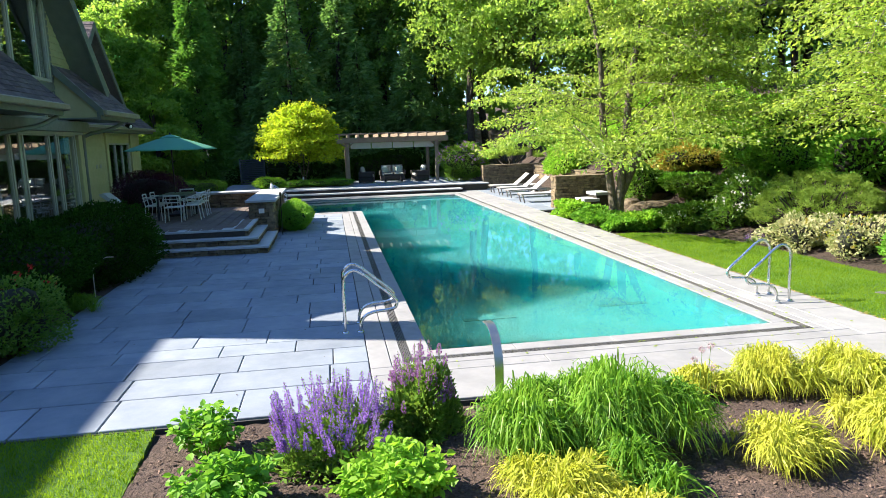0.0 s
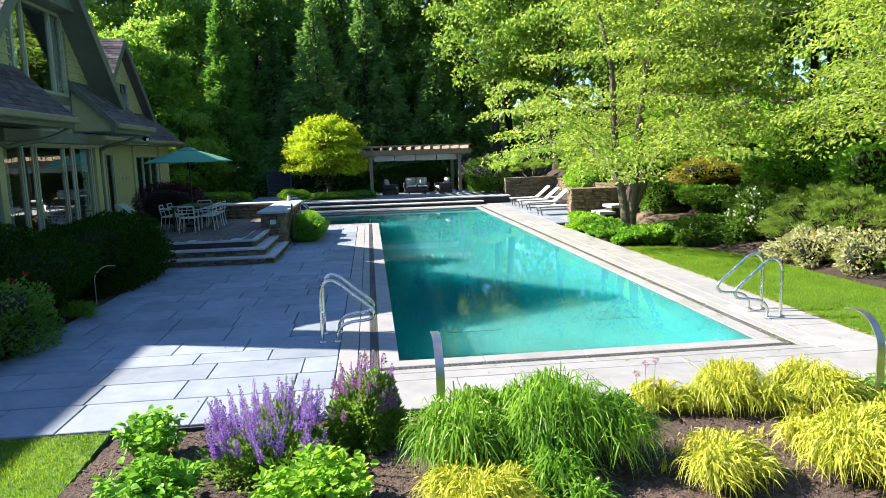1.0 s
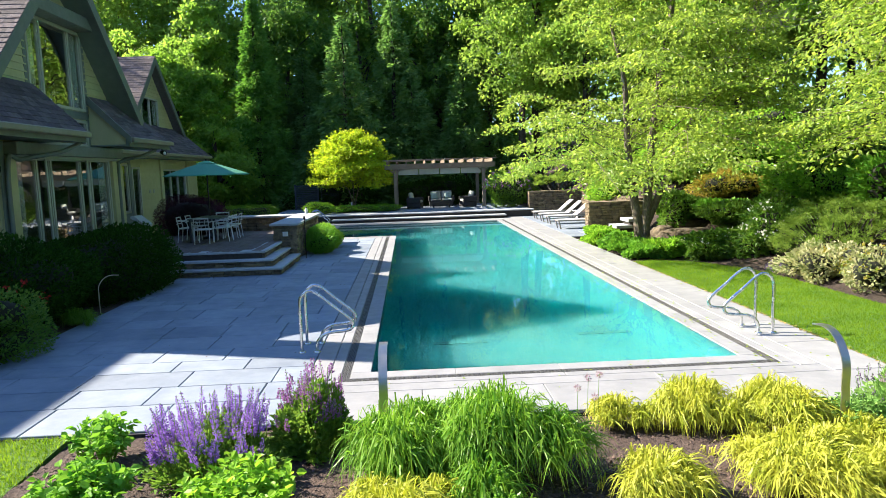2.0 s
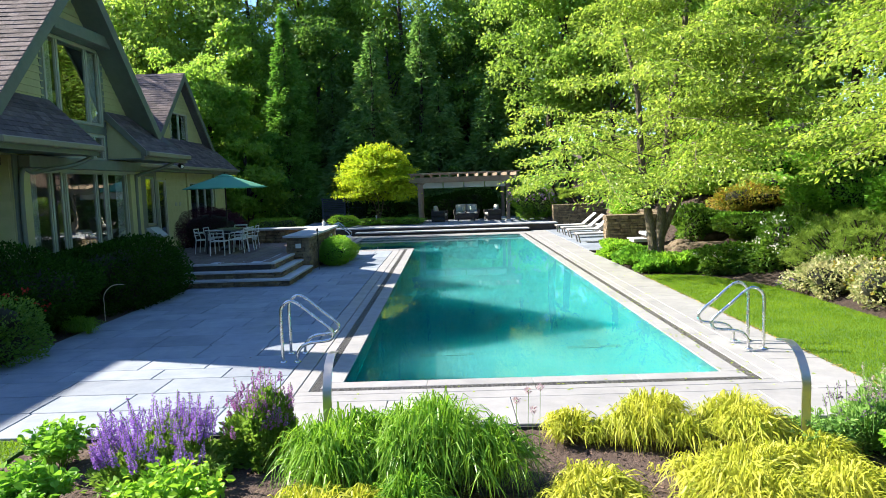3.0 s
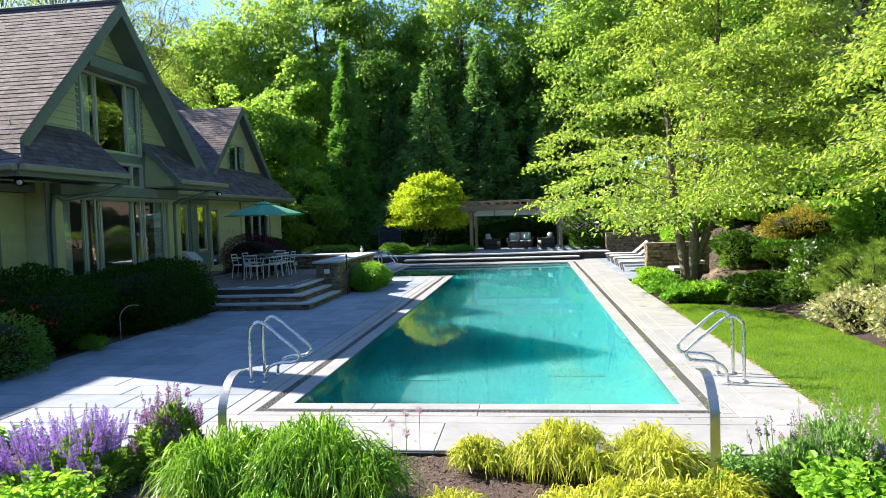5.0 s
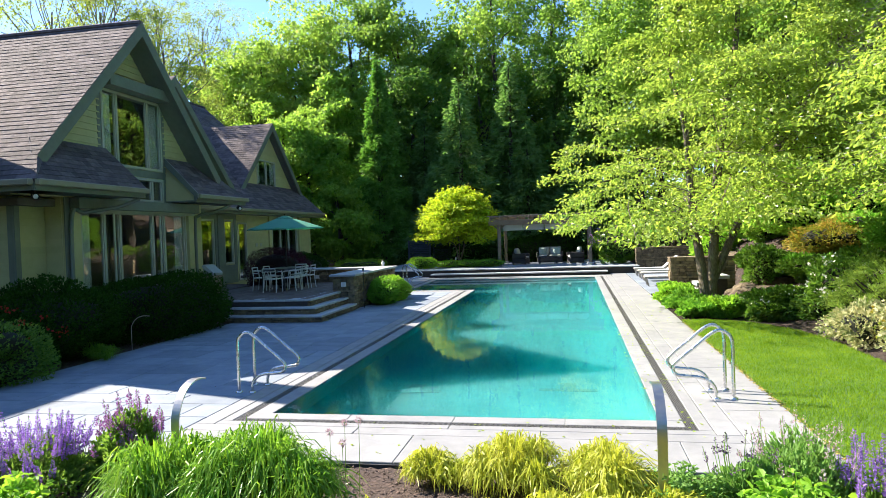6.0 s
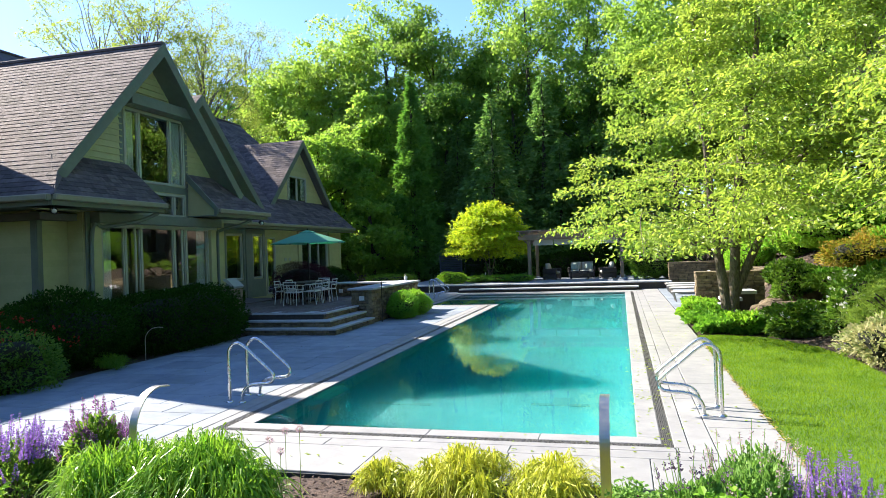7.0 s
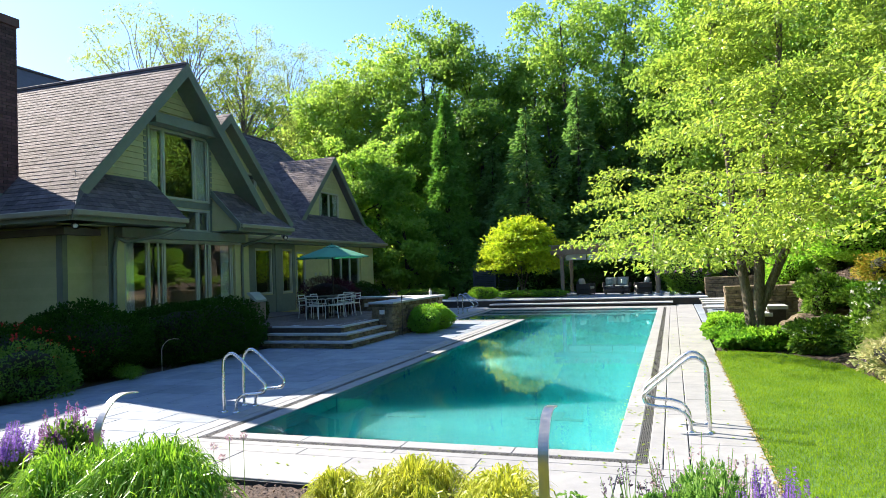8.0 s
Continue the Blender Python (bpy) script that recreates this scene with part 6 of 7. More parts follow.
shrub("bamboo_clump", "lime green leafy clump beside the patio wall", -2.25, 13.9, 0.5, 0.65, 0.74, L["bright"], 6000, 0.075, 112, z=-0.03, lump=0.16, ratio=0.4)
shrub("shrub", "bright green low shrub under the maple", -4.0, 26.4, 0.75, 0.5, 0.55, L["bright"], 3500, 0.07, 113, z=0.34)
for k, x in enumerate((-2.9, -1.7, -0.7)):
    shrub("ground_cover", "low green planting under the maple", x, 27.3, 0.75, 0.6, 0.32, L["cover"], 2600, 0.06, 114 + k, z=0.34, group="ground cover under the maple")

# ---- shrubs on the bank ----
shrub("lilac", "purple-flowered shrub beside the pergola", 6.0, 27.6, 1.25, 1.0, 1.95, L["shrub"], 9000, 0.085, 121, lump=0.25, z=0.3, extra=L["mauve"], extra_n=170, extra_size=0.07)
pine_bush("mugo_pine", "spreading pine on the retaining wall", 8.5, 27.5, 1.8, 1.2, 22, 520, 122, L["pine"], 0.95, 0.15)
pine_bush("mugo_pine", "spreading yellow-green pine on the bank", 9.75, 5.7, 1.4, 1.55, 170, 200, 123, L["pine"], 0.1, 0.085)
shrub("variegated_shrub", "cream-edged variegated shrub beside the lawn", 8.55, 4.75, 0.6, 0.62, 0.72, L["variegated"], 3400, 0.075, 124, lump=0.4, z=-0.06)
shrub("variegated_shrub", "cream and bronze variegated shrub beside the lawn", 8.95, 3.6, 0.62, 0.7, 0.75, L["variegated"], 2800, 0.075, 125, lump=0.45, z=-0.06, extra=L["orange"], extra_n=60, extra_size=0.06)
shrub("shrub", "fresh green shrub at the end of the lawn border", 9.2, 2.0, 0.8, 0.8, 1.0, L["cover"], 6000, 0.08, 126, lump=0.25, z=-0.06)
shrub("rhododendron", "white-flowered rhododendron on the bank", 9.3, 7.6, 0.95, 1.05, 1.12, L["rhodo"], 8000, 0.10, 127, lump=0.38, z=0.05, extra=L["white"], extra_n=90, extra_size=0.06)
shrub("rhododendron", "low dark rhododendron with pink buds", 8.2, 8.5, 0.65, 0.55, 0.62, L["rhodo"], 3600, 0.11, 128, lump=0.38, z=-0.05, extra=L["white"], extra_n=36, extra_size=0.045)
shrub("azalea", "bronze and orange azalea on the bank", 11.3, 14.1, 1.15, 1.1, 1.15, L["orange"], 6500, 0.085, 129, lump=0.45)
shrub("shrub", "green shrub on the bank", 11.8, 9.4, 1.3, 1.2, 1.25, L["cover"], 9000, 0.095, 130, lump=0.25)
shrub("shrub", "green shrub higher on the bank", 13.5, 11.4, 1.6, 1.5, 1.7, L["bright"], 9000, 0.11, 131, lump=0.25)
shrub("blue_spruce", "small dark blue-green spruce on the bank", 14.0, 9.4, 1.4, 1.4, 3.0, L["conifer"], 8000, 0.18, 132, ratio=0.2, lump=0.2)
shrub("shrub", "round lime green shrub in the sun", 11.1, 17.2, 1.6, 1.6, 2.15, L["bright"], 14000, 0.12, 133, lump=0.2)
shrub("shrub", "dark green shrub behind the shade tree", 9.2, 13.4, 0.85, 0.8, 1.15, L["rhodo"], 6000, 0.10, 134, lump=0.25)
shrub("shrub", "lime green shrub above the stone wall", 9.3, 21.0, 0.95, 0.9, 1.2, L["bright"], 6000, 0.10, 142, lump=0.25, z=0.75)
shrub("fern_bank", "bright green ferns on the upper bank", 15.2, 15.0, 1.9, 1.7, 1.0, L["bright"], 6500, 0.22, 135, ratio=0.22, lump=0.3, core=False)
shrub("ivy_bank", "lime green leaves along the top of the stone wall", 11.2, 22.3, 1.3, 2.8, 0.95, L["bright"], 9000, 0.13, 136, lump=0.2)
shrub("shrub", "green shrub at the back of the bank", 11.6, 27.5, 1.8, 1.6, 1.8, L["shrub"], 7000, 0.14, 137, lump=0.25)
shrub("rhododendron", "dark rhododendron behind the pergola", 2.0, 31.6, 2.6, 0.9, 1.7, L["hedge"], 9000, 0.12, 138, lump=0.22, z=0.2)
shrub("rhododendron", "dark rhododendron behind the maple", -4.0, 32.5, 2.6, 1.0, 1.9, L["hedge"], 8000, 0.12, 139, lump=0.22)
shrub("shrub", "green shrub by the lawn at the end of the bank", 10.6, -0.4, 1.2, 1.3, 1.3, L["shrub"], 7000, 0.09, 140, lump=0.25)
shrub("shrub", "young green shrub before the trees", 12.6, 2.0, 1.5, 1.5, 1.8, L["shrub"], 8000, 0.11, 141, lump=0.25)
for k, (x, y, rx, ry, h, m) in enumerate(((10.6, 18.6, 0.9, 0.9, 0.9, "shrub"), (10.7, 20.6, 0.9, 1.1, 0.7, "cover"), (10.4, 24.2, 0.8, 1.2, 0.6, "bright"), (10.2, 9.2, 0.8, 0.8, 0.7, "rhodo"), (9.9, 10.9, 0.9, 0.8, 0.7, "rhodo"), (10.2, 12.4, 0.8, 0.7, 0.55, "cover"), (12.2, 11.6, 1.0, 1.0, 0.9, "shrub"), (12.9, 16.2, 1.2, 1.1, 1.0, "cover"), (12.4, 14.6, 1.1, 1.0, 0.9, "cover"), (14.8, 13.2, 1.4, 1.4, 1.4, "bright"),
                                         (13.2, 6.6, 1.5, 1.5, 1.8, "bright"), (11.6, 6.6, 1.0, 1.0, 1.3, "cover"), (12.0, 4.4, 1.2, 1.2, 1.6, "bright"), (15.6, 10.6, 1.6, 1.6, 2.0, "bright"), (15.0, 18.5, 1.6, 1.6, 1.3, "bright"), (13.4, 22.2, 1.5, 1.8, 1.2, "cover"), (16.5, 14.0, 1.6, 1.6, 1.4, "shrub"), (17.0, 9.5, 1.7, 1.7, 1.8, "shrub"), (14.5, 25.0, 1.7, 1.7, 1.6, "shrub"))):
    shrub("shrub", "leafy green shrub filling the wooded bank", x, y, rx, ry, h, L[m], 2800, 0.13, 240 + k, lump=0.32, group="shrubs on the bank")
for k, (x, y, r, h, m) in enumerate(((6.5, 12.3, 0.5, 0.42, "bright"), (6.7, 11.2, 0.55, 0.38, "cover"), (6.55, 10.2, 0.45, 0.32, "cover"), (7.2, 9.3, 0.5, 0.4, "bright"), (6.7, 9.3, 0.45, 0.3, "cover"), (7.75, 9.7, 0.42, 0.36, "cover"), (6.55, 13.2, 0.42, 0.42, "bright"))):
    shrub("ground_cover", "fresh green leafy ground cover under the shade tree", x, y, r, r, h, L[m], 2400, 0.10, 150 + k, lump=0.42, z=-0.06, group="ground cover under the shade tree", ratio=0.7)
salvia("salvia", "small violet flowers in the mulch border", 8.35, 5.9, 0.25, 0.3, 26, L["violet"], 160, L["salvia_leaf"], per=20, mound=260)
boulder("boulder", "long flat mossy boulder under the tree", 8.6, 11.4, 0.95, 0.5, 0.36, 1, 0.1)
boulder("boulder", "weathered brown boulder on the bank", 10.0, 11.4, 0.6, 0.5, 0.36, 2, 1.1)
boulder("boulder", "low weathered boulder beside the garden steps", 8.4, 12.6, 0.55, 0.45, 0.38, 3, 0.5)
boulder("boulder", "flat ledge of rock on the bank", 9.5, 13.2, 0.9, 0.45, 0.22, 4, 0.2)
boulder("boulder", "flat ledge of rock on the upper bank", 10.9, 14.9, 0.9, 0.4, 0.2, 5, -0.2)

# ---- the flower bed ----
salvia("salvia", "violet-blue flowering salvia clump in the mulch bed", -1.16, -2.46, 0.56, 0.72, 95, L["violet"], 170, L["salvia_leaf"], "salvias in the bed", mound=3800, per=120, leafy_to=0.5, spike=0.58)
salvia("salvia", "mauve flowering salvia on dark bushy foliage", -0.38, -2.2, 0.32, 0.82, 62, L["mauve"], 171, L["salvia_leaf"], "salvias in the bed", mound=5600, per=70, leafy_to=0.72, spike=0.78, fat=0.014)
leafy_plant("hydrangea", "young bright green leafy perennial in mulch", -2.2, -2.2, 0.30, 0.5, 560, 0.066, L["cover"], 172, "leafy perennials")
leafy_plant("hydrangea", "broad bright green leafy perennial in mulch", -1.92, -3.12, 0.38, 0.42, 1100, 0.068, L["cover"], 173, "leafy perennials")
leafy_plant("hydrangea", "full bright green leafy perennial in mulch", -0.76, -3.38, 0.42, 0.47, 1900, 0.064, L["bright"], 174, "leafy perennials")
# place, spread, height, colour, blades
GRASSES = ((0.48, -2.78, 0.54, 0.72, "hakone_green", 2500), (1.3, -2.7, 0.60, 0.84, "hakone_green", 3000), (1.05, -3.45, 0.42, 0.44, "hakone_green", 1300), (0.35, -3.6, 0.46, 0.44, "hakone", 1500),
           (0.75, -4.15, 0.42, 0.36, "hakone", 1100), (2.42, -2.0, 0.30, 0.36, "hakone", 600), (2.7, -1.95, 0.22, 0.32, "hakone", 380), (3.16, -2.02, 0.42, 0.54, "hakone", 1400), (3.95, -2.06, 0.46, 0.52, "hakone", 1500),
           (3.5, -2.5, 0.17, 0.26, "hakone", 220), (4.18, -2.66, 0.40, 0.38, "hakone", 1000), (3.42, -3.25, 0.56, 0.50, "hakone", 2000), (2.26, -3.36, 0.40, 0.40, "hakone", 1100), (4.02, -3.5, 0.48, 0.46, "hakone", 1500), (4.75, -3.3, 0.34, 0.36, "hakone", 700), (4.62, -2.35, 0.16, 0.26, "hakone_green", 160))
for k, (x, y, r, h, m, n) in enumerate(GRASSES):
    gold = m == "hakone"
    grass_clump("hakone_grass", "arching %s ornamental grass mound in the bed" % ("golden yellow" if gold else "fresh green"), x, y, r, h, L[m], n, 180 + k, "ornamental grasses in the bed", 0.0108 if gold else 0.0112, (0.18, -0.2), wild=0.4 if gold else 0.6)
salvia("catmint", "silver-green catmint with thin faded spikes", 5.4, -2.05, 0.52, 0.74, 40, L["faded"], 200, L["silver"], "catmint at the end of the bed", per=22, mound=5200, leafy_to=0.60, spike=0.78, fat=0.008)
salvia("catmint", "silver-green catmint with thin faded spikes", 4.95, -2.2, 0.34, 0.62, 22, L["spent"], 201, L["silver"], "catmint at the end of the bed", per=22, mound=2800, leafy_to=0.56, spike=0.78, fat=0.008)
salvia("salvia", "violet salvia spikes beside the lawn", 5.82, -2.38, 0.32, 0.66, 26, L["violet"], 202, L["salvia_leaf"], "salvias in the bed", per=130, mound=1800)
leafy_plant("hydrangea", "bright green leafy perennial beside the catmint", 5.15, -2.85, 0.44, 0.46, 1700, 0.064, L["bright"], 203, "leafy perennials")
leafy_plant("hydrangea", "green leafy perennial at the end of the bed", 5.6, -3.3, 0.42, 0.46, 1400, 0.064, L["cover"], 204, "leafy perennials")
leafy_plant("catmint", "low light green catmint mound with small leaves", 4.5, -2.36, 0.34, 0.36, 1500, 0.036, L["silver"], 205, "catmint at the end of the bed")
for k, (x, y, h) in enumerate(((1.80, -2.84, 0.70), (1.90, -2.78, 0.76), (2.0, -2.74, 0.77), (1.92, -2.9, 0.64))):
    rng = np.random.default_rng(210 + k)
    al = thing("allium", "faded mauve allium head on a thin stem", "flowering plant", "alliums in the bed", (x, y, -0.05))
    tube("stem", [(0, 0, 0), (0.02, 0.01, h * 0.5), (0.03, 0.0, h)], 0.0022, L["salvia_leaf"], al, sides=5)
    u = ball(rng, 90)
    V, F = leaf_arrays(u * 0.01 + np.array([0.03, 0, h]), u, 0.028, 0.13, 0.05, rng)
    quads("flower_head", V, F, L["faded"], al)
for k, (x, y) in enumerate(((2.3, -2.75), (2.55, -2.85), (2.15, -2.9), (3.0, -2.72), (1.95, -3.15))):
    grass_clump("grass_tuft", "small yellow-green seedling tuft in the mulch", x, y, 0.1, 0.15, L["hakone"], 16, 220 + k, "seedlings in the mulch", 0.011)


# ---- mown grass ----
def turf(ring, n, seed, z, area, h=0.045):
    rng = np.random.default_rng(seed)
    x0, x1, y0, y1 = area
    X, Y = rng.uniform(x0, x1, n), rng.uniform(y0, y1, n)
    ok = inside(ring, X, Y)
    X, Y = X[ok], Y[ok]
    m = len(X)
    X, Y = X + rng.normal(size=m) * 0.014, Y + rng.normal(size=m) * 0.014        # ragged edge
    P = np.stack([X, Y, np.full(m, z)], 1)
    D = np.stack([rng.normal(size=m) * 0.45, rng.normal(size=m) * 0.45, np.ones(m)], 1)
    V, F = leaf_arrays(P, D, h, 0.14, 0.12, rng)
    tagged(quads("grass_blades", V, F, M["blade"]), "short mown grass blades", "grass", kind="stuff")


turf(LAWN_R, 115000, 301, -0.01, (6.02, 8.9, -4.0, 8.4), 0.042)
turf(LAWN_L, 48000, 302, -0.025, (-6.0, -2.6, -4.6, -1.6), 0.042)


def bank_litter():
    """Bark pieces and fallen leaves over the mulch of the bank."""
    rng = np.random.default_rng(311)
    n = 9000
    X, Y = rng.uniform(8.3, 15.5, n), rng.uniform(3.0, 21.0, n)
    P = np.stack([X, Y, gz(X, Y) + 0.012], 1)
    a = rng.uniform(0, 2 * np.pi, n)
    V, F = flat_leaf_arrays(P, np.stack([np.cos(a), np.sin(a), rng.uniform(0, 0.5, n)], 1), 0.11, 0.45, 0.35, rng)
    tagged(quads("bark_litter", V, F, M["chip"]), "brown bark pieces and dry leaves on the bank", "mulch", kind="stuff")


bank_litter()


# ---- things round the pool ----
def handrail(x, y, s, label):
    """A bent tube: an upright post, a sloping grip, and a loop that turns back to a second foot. s: the way to the water."""
    t = thing("pool_handrail", label, "handrail", "pool handrails", (x, y, 0.0))
    rail = tube("rail", [(0, 0, 0), (0, 0, 0.35), (0, 0, 0.64), (s * 0.025, 0, 0.77), (s * 0.13, 0, 0.845), (s * 0.25, 0, 0.80), (s * 0.45, 0, 0.63), (s * 0.62, 0, 0.49), (s * 0.70, 0, 0.40), (s * 0.68, 0, 0.31),
                  (s * 0.58, 0, 0.28), (s * 0.40, 0, 0.265), (s * 0.28, 0, 0.22), (s * 0.215, 0, 0.13), (s * 0.20, 0, 0.0)], 0.022, M["steel"], t, sides=12, n=6)
    for dx in (0, s * 0.20):
        tube("flange", [(dx, 0, -0.002), (dx, 0, 0.012), (dx, 0, 0.02), (dx, 0, 0.021)], (0.05, 0.05, 0.035, 0.001), M["steel"], rail, sides=14, curve=False)
    return t


for y in (1.01, 1.49):
    handrail(5.56, y, -1, "bent stainless steel pool handrail standing on the paving")
for y in (1.03, 1.51):
    handrail(-0.99, y, 1, "bent stainless steel pool handrail standing on the paving")
handrail(-3.62, 20.6, 1, "bent stainless steel handrail at the far steps")
handrail(-3.62, 21.3, 1, "bent stainless steel handrail at the far steps")


def ribbon_light(x, y, h, reach, label, w=0.062, z=-0.05, turn=0.0):
    """A flat steel band, upright and bent over at the top."""
    t = thing("ribbon_light", label, "garden light", "bent steel ribbon lights", (x, y, z))
    t.rotation_euler = (0, 0, turn)
    path = spline([(0, 0, 0), (0, 0, h * 0.5), (0, 0.01, h * 0.74), (0, reach * 0.28, h * 0.93), (0, reach * 0.62, h), (0, reach, h * 0.985)], 7)
    tang = np.gradient(path, axis=0)
    tang /= np.linalg.norm(tang, axis=1)[:, None]
    nor = np.cross(tang, np.array([1.0, 0, 0]))
    V = np.concatenate([np.stack([path + np.array([sx * w / 2, 0, 0]) + nor * sn * 0.006 for sx, sn in ((-1, -1), (1, -1), (1, 1), (-1, 1))], 1).reshape(-1, 3)])
    n = len(path)
    F = [(i * 4 + k, i * 4 + (k + 1) % 4, (i + 1) * 4 + (k + 1) % 4, (i + 1) * 4 + k) for i in range(n - 1) for k in range(4)] + [(0, 1, 2, 3), (4 * n - 4, 4 * n - 3, 4 * n - 2, 4 * n - 1)]
    quads("band", V, F, M["band"], t)
    box("base_plate", -0.07, 0.07, -0.05, 0.05, -0.03, 0.01, M["dark_metal"], t, bev=0.004)
    return t


ribbon_light(0.26, -2.43, 0.93, 0.46, "arched flat stainless steel ribbon light at the bed's edge", 0.075)
ribbon_light(4.31, -2.44, 0.93, 0.46, "arched flat stainless steel ribbon light at the bed's edge", 0.075)
ribbon_light(-5.27, 4.62, 0.70, 0.36, "arched flat steel ribbon light before the hedge", 0.032, turn=radians(-60))
ribbon_light(-2.46, 27.3, 0.55, 0.12, "short flat steel ribbon light before the maple", 0.06, 0.33)


# ---- dining set ----
def dining_chair():
    t = thing("dining_chair", "pale metal dining chair with a slatted back on the shaded patio", "chair", "chairs round the dining table")
    w, d, sh, bh = 0.21, 0.21, 0.42, 0.74
    for i in range(6):
        box("seat_slat", -w, w, -d + 0.072 * i, -d + 0.072 * i + 0.06, sh - 0.014, sh, M["white_metal"], t, bev=0.003)
    box("seat_frame", -w, w, -d - 0.01, d + 0.01, sh - 0.03, sh - 0.015, M["white_metal"], t)
    for sx in (-1, 1):
        tube("leg", [(sx * w, d, 0), (sx * w * 0.97, d * 0.95, sh)], 0.014, M["white_metal"], t, sides=8, curve=False)
        tube("leg", [(sx * w, -d - 0.04, 0), (sx * w * 0.97, -d * 0.95, sh), (sx * w * 0.95, -d - 0.05, bh)], 0.014, M["white_metal"], t, sides=8, curve=False)
        tube("armrest", [(sx * w, d * 0.75, sh), (sx * (w + 0.03), d * 0.7, sh + 0.18), (sx * (w + 0.02), -d - 0.03, sh + 0.2)], 0.012, M["white_metal"], t, sides=6)
    for z in (bh - 0.02, bh - 0.11, bh - 0.2):
        tube("back_slat", [(-w * 0.96, -d - 0.045, z), (0, -d - 0.075, z), (w * 0.96, -d - 0.045, z)], (0.018 if z > bh - 0.05 else 0.012), M["white_metal"], t, sides=8)
    return t


TC = (-5.45, 12.5)
base_chair = dining_chair()
spots = [(-5.3, 11.35, 0), (-4.93, 11.85, 90), (-4.95, 12.45, 86), (-4.93, 13.05, 92), (-5.97, 12.05, -88), (-5.95, 12.8, -92), (-5.45, 13.65, 180)]
for k, (x, y, r) in enumerate(spots):
    m = pose(x, y, PZ, 0, 0, r)
    if k == 0:
        base_chair.matrix_world = m
    else:
        copy_thing(base_chair, m)
tab = thing("dining_table", "long dark metal dining table under the umbrella", "table", "", (TC[0], TC[1], PZ))
box("tabletop", -0.40, 0.40, -0.85, 0.85, 0.655, 0.68, M["tabletop"], tab, bev=0.006)
for sx in (-1, 1):
    for sy in (-1, 1):
        box("leg", sx * 0.35 - 0.025, sx * 0.35 + 0.025, sy * 0.78 - 0.025, sy * 0.78 + 0.025, 0, 0.654, M["tabletop"], tab, bev=0.003)
    box("apron", sx * 0.35 - 0.015, sx * 0.35 + 0.015, -0.755, 0.755, 0.58, 0.65, M["tabletop"], tab)


def umbrella(x, y):
    t = thing("patio_umbrella", "open teal canvas market umbrella over the dining table", "umbrella", "", (x, y, PZ))
    tube("pole", [(0, 0, 0.03), (0, 0, 2.36)], 0.022, M["dark_metal"], t, sides=10, curve=False)
    tube("base", [(0, 0, 0), (0, 0, 0.05), (0, 0, 0.07), (0, 0, 0.16)], (0.26, 0.26, 0.2, 0.03), M["dark_metal"], t, sides=20, curve=False)
    n, R, zr, zt = 8, 1.28, 1.93, 2.28

    def canopy(r0, r1, z0, z1, nm, seg=8):
        V, F = [], []
        per = n * 6
        for k in range(seg + 1):
            f = k / seg
            for i in range(per):
                a = 2 * np.pi * i / per + 0.2
                u = (i % 6) / 6
                sag = 1 - 0.075 * 4 * u * (1 - u)
                r = (r0 + (r1 - r0) * f) * (sag if f > 0 else 1)
                V.append((math.cos(a) * r, math.sin(a) * r, z1 + (z0 - z1) * f ** 1.12 - 0.02 * 4 * u * (1 - u) * f))
        for k in range(seg):
            for i in range(per):
                F.append((k * per + i, k * per + (i + 1) % per, (k + 1) * per + (i + 1) % per, (k + 1) * per + i))
        ob = quads(nm, V, F, M["teal"], t, smooth=True)
        md = ob.modifiers.new("thick", "SOLIDIFY")
        md.thickness = 0.006
        return ob
    top = canopy(0.20, R, zr, zt, "canopy")
    canopy(0.03, 0.30, zt + 0.0, zt + 0.085, "vent_cap", 3).parent = top
    for i in range(n):
        a = 2 * np.pi * i / n + 0.2
        tube("rib", [(0.03 * math.cos(a), 0.03 * math.sin(a), zt + 0.0), (R * 0.98 * math.cos(a), R * 0.98 * math.sin(a), zr - 0.012)], 0.008, M["dark_metal"], top, "dark metal rib", 5, curve=False)
    tube("finial", [(0, 0, 2.36), (0, 0, 2.40), (0, 0, 2.43)], (0.03, 0.025, 0.004), M["dark_metal"], t, sides=8, curve=False)
    return t


umbrella(-5.62, 13.1)

# boxy stand-in for the lounge chair with a cream cushion by the doors
gr = thing("grill_cart", "boxy stand-in for a lounge chair with a slanted cream cushion beside the doors", "grill", "", (-6.5, 9.9, PZ))
box("cabinet", -0.2, 0.2, -0.24, 0.24, 0.12, 0.62, M["cedar"], gr, "brown wooden box as the chair's base", 0.01)
for sx in (-1, 1):
    for sy in (-1, 1):
        box("leg", sx * 0.17 - 0.02, sx * 0.17 + 0.02, sy * 0.2 - 0.02, sy * 0.2 + 0.02, 0, 0.119, M["dark_metal"], gr)
# the chair's cushion, a slanted slab
prism("cover", [(0.22, -0.26, 0.64), (0.24, -0.26, 0.70), (-0.02, -0.26, 0.93), (-0.12, -0.26, 0.93), (-0.12, -0.26, 0.88)], (0, 0.5, 0), M["cushion"], gr, "slanted cream cushion")
tor = thing("torch", "thin dark metal garden torch beside the pillar", "torch", "", (-2.5, 11.55, 0.0))
tube("pole", [(0, 0, 0), (0, 0, 1.1)], 0.012, M["dark_metal"], tor, sides=8, curve=False)
tube("burner", [(0, 0, 1.1), (0, 0, 1.13), (0, 0, 1.2), (0, 0, 1.22)], (0.012, 0.03, 0.026, 0.004), M["dark_metal"], tor, sides=8, curve=False)
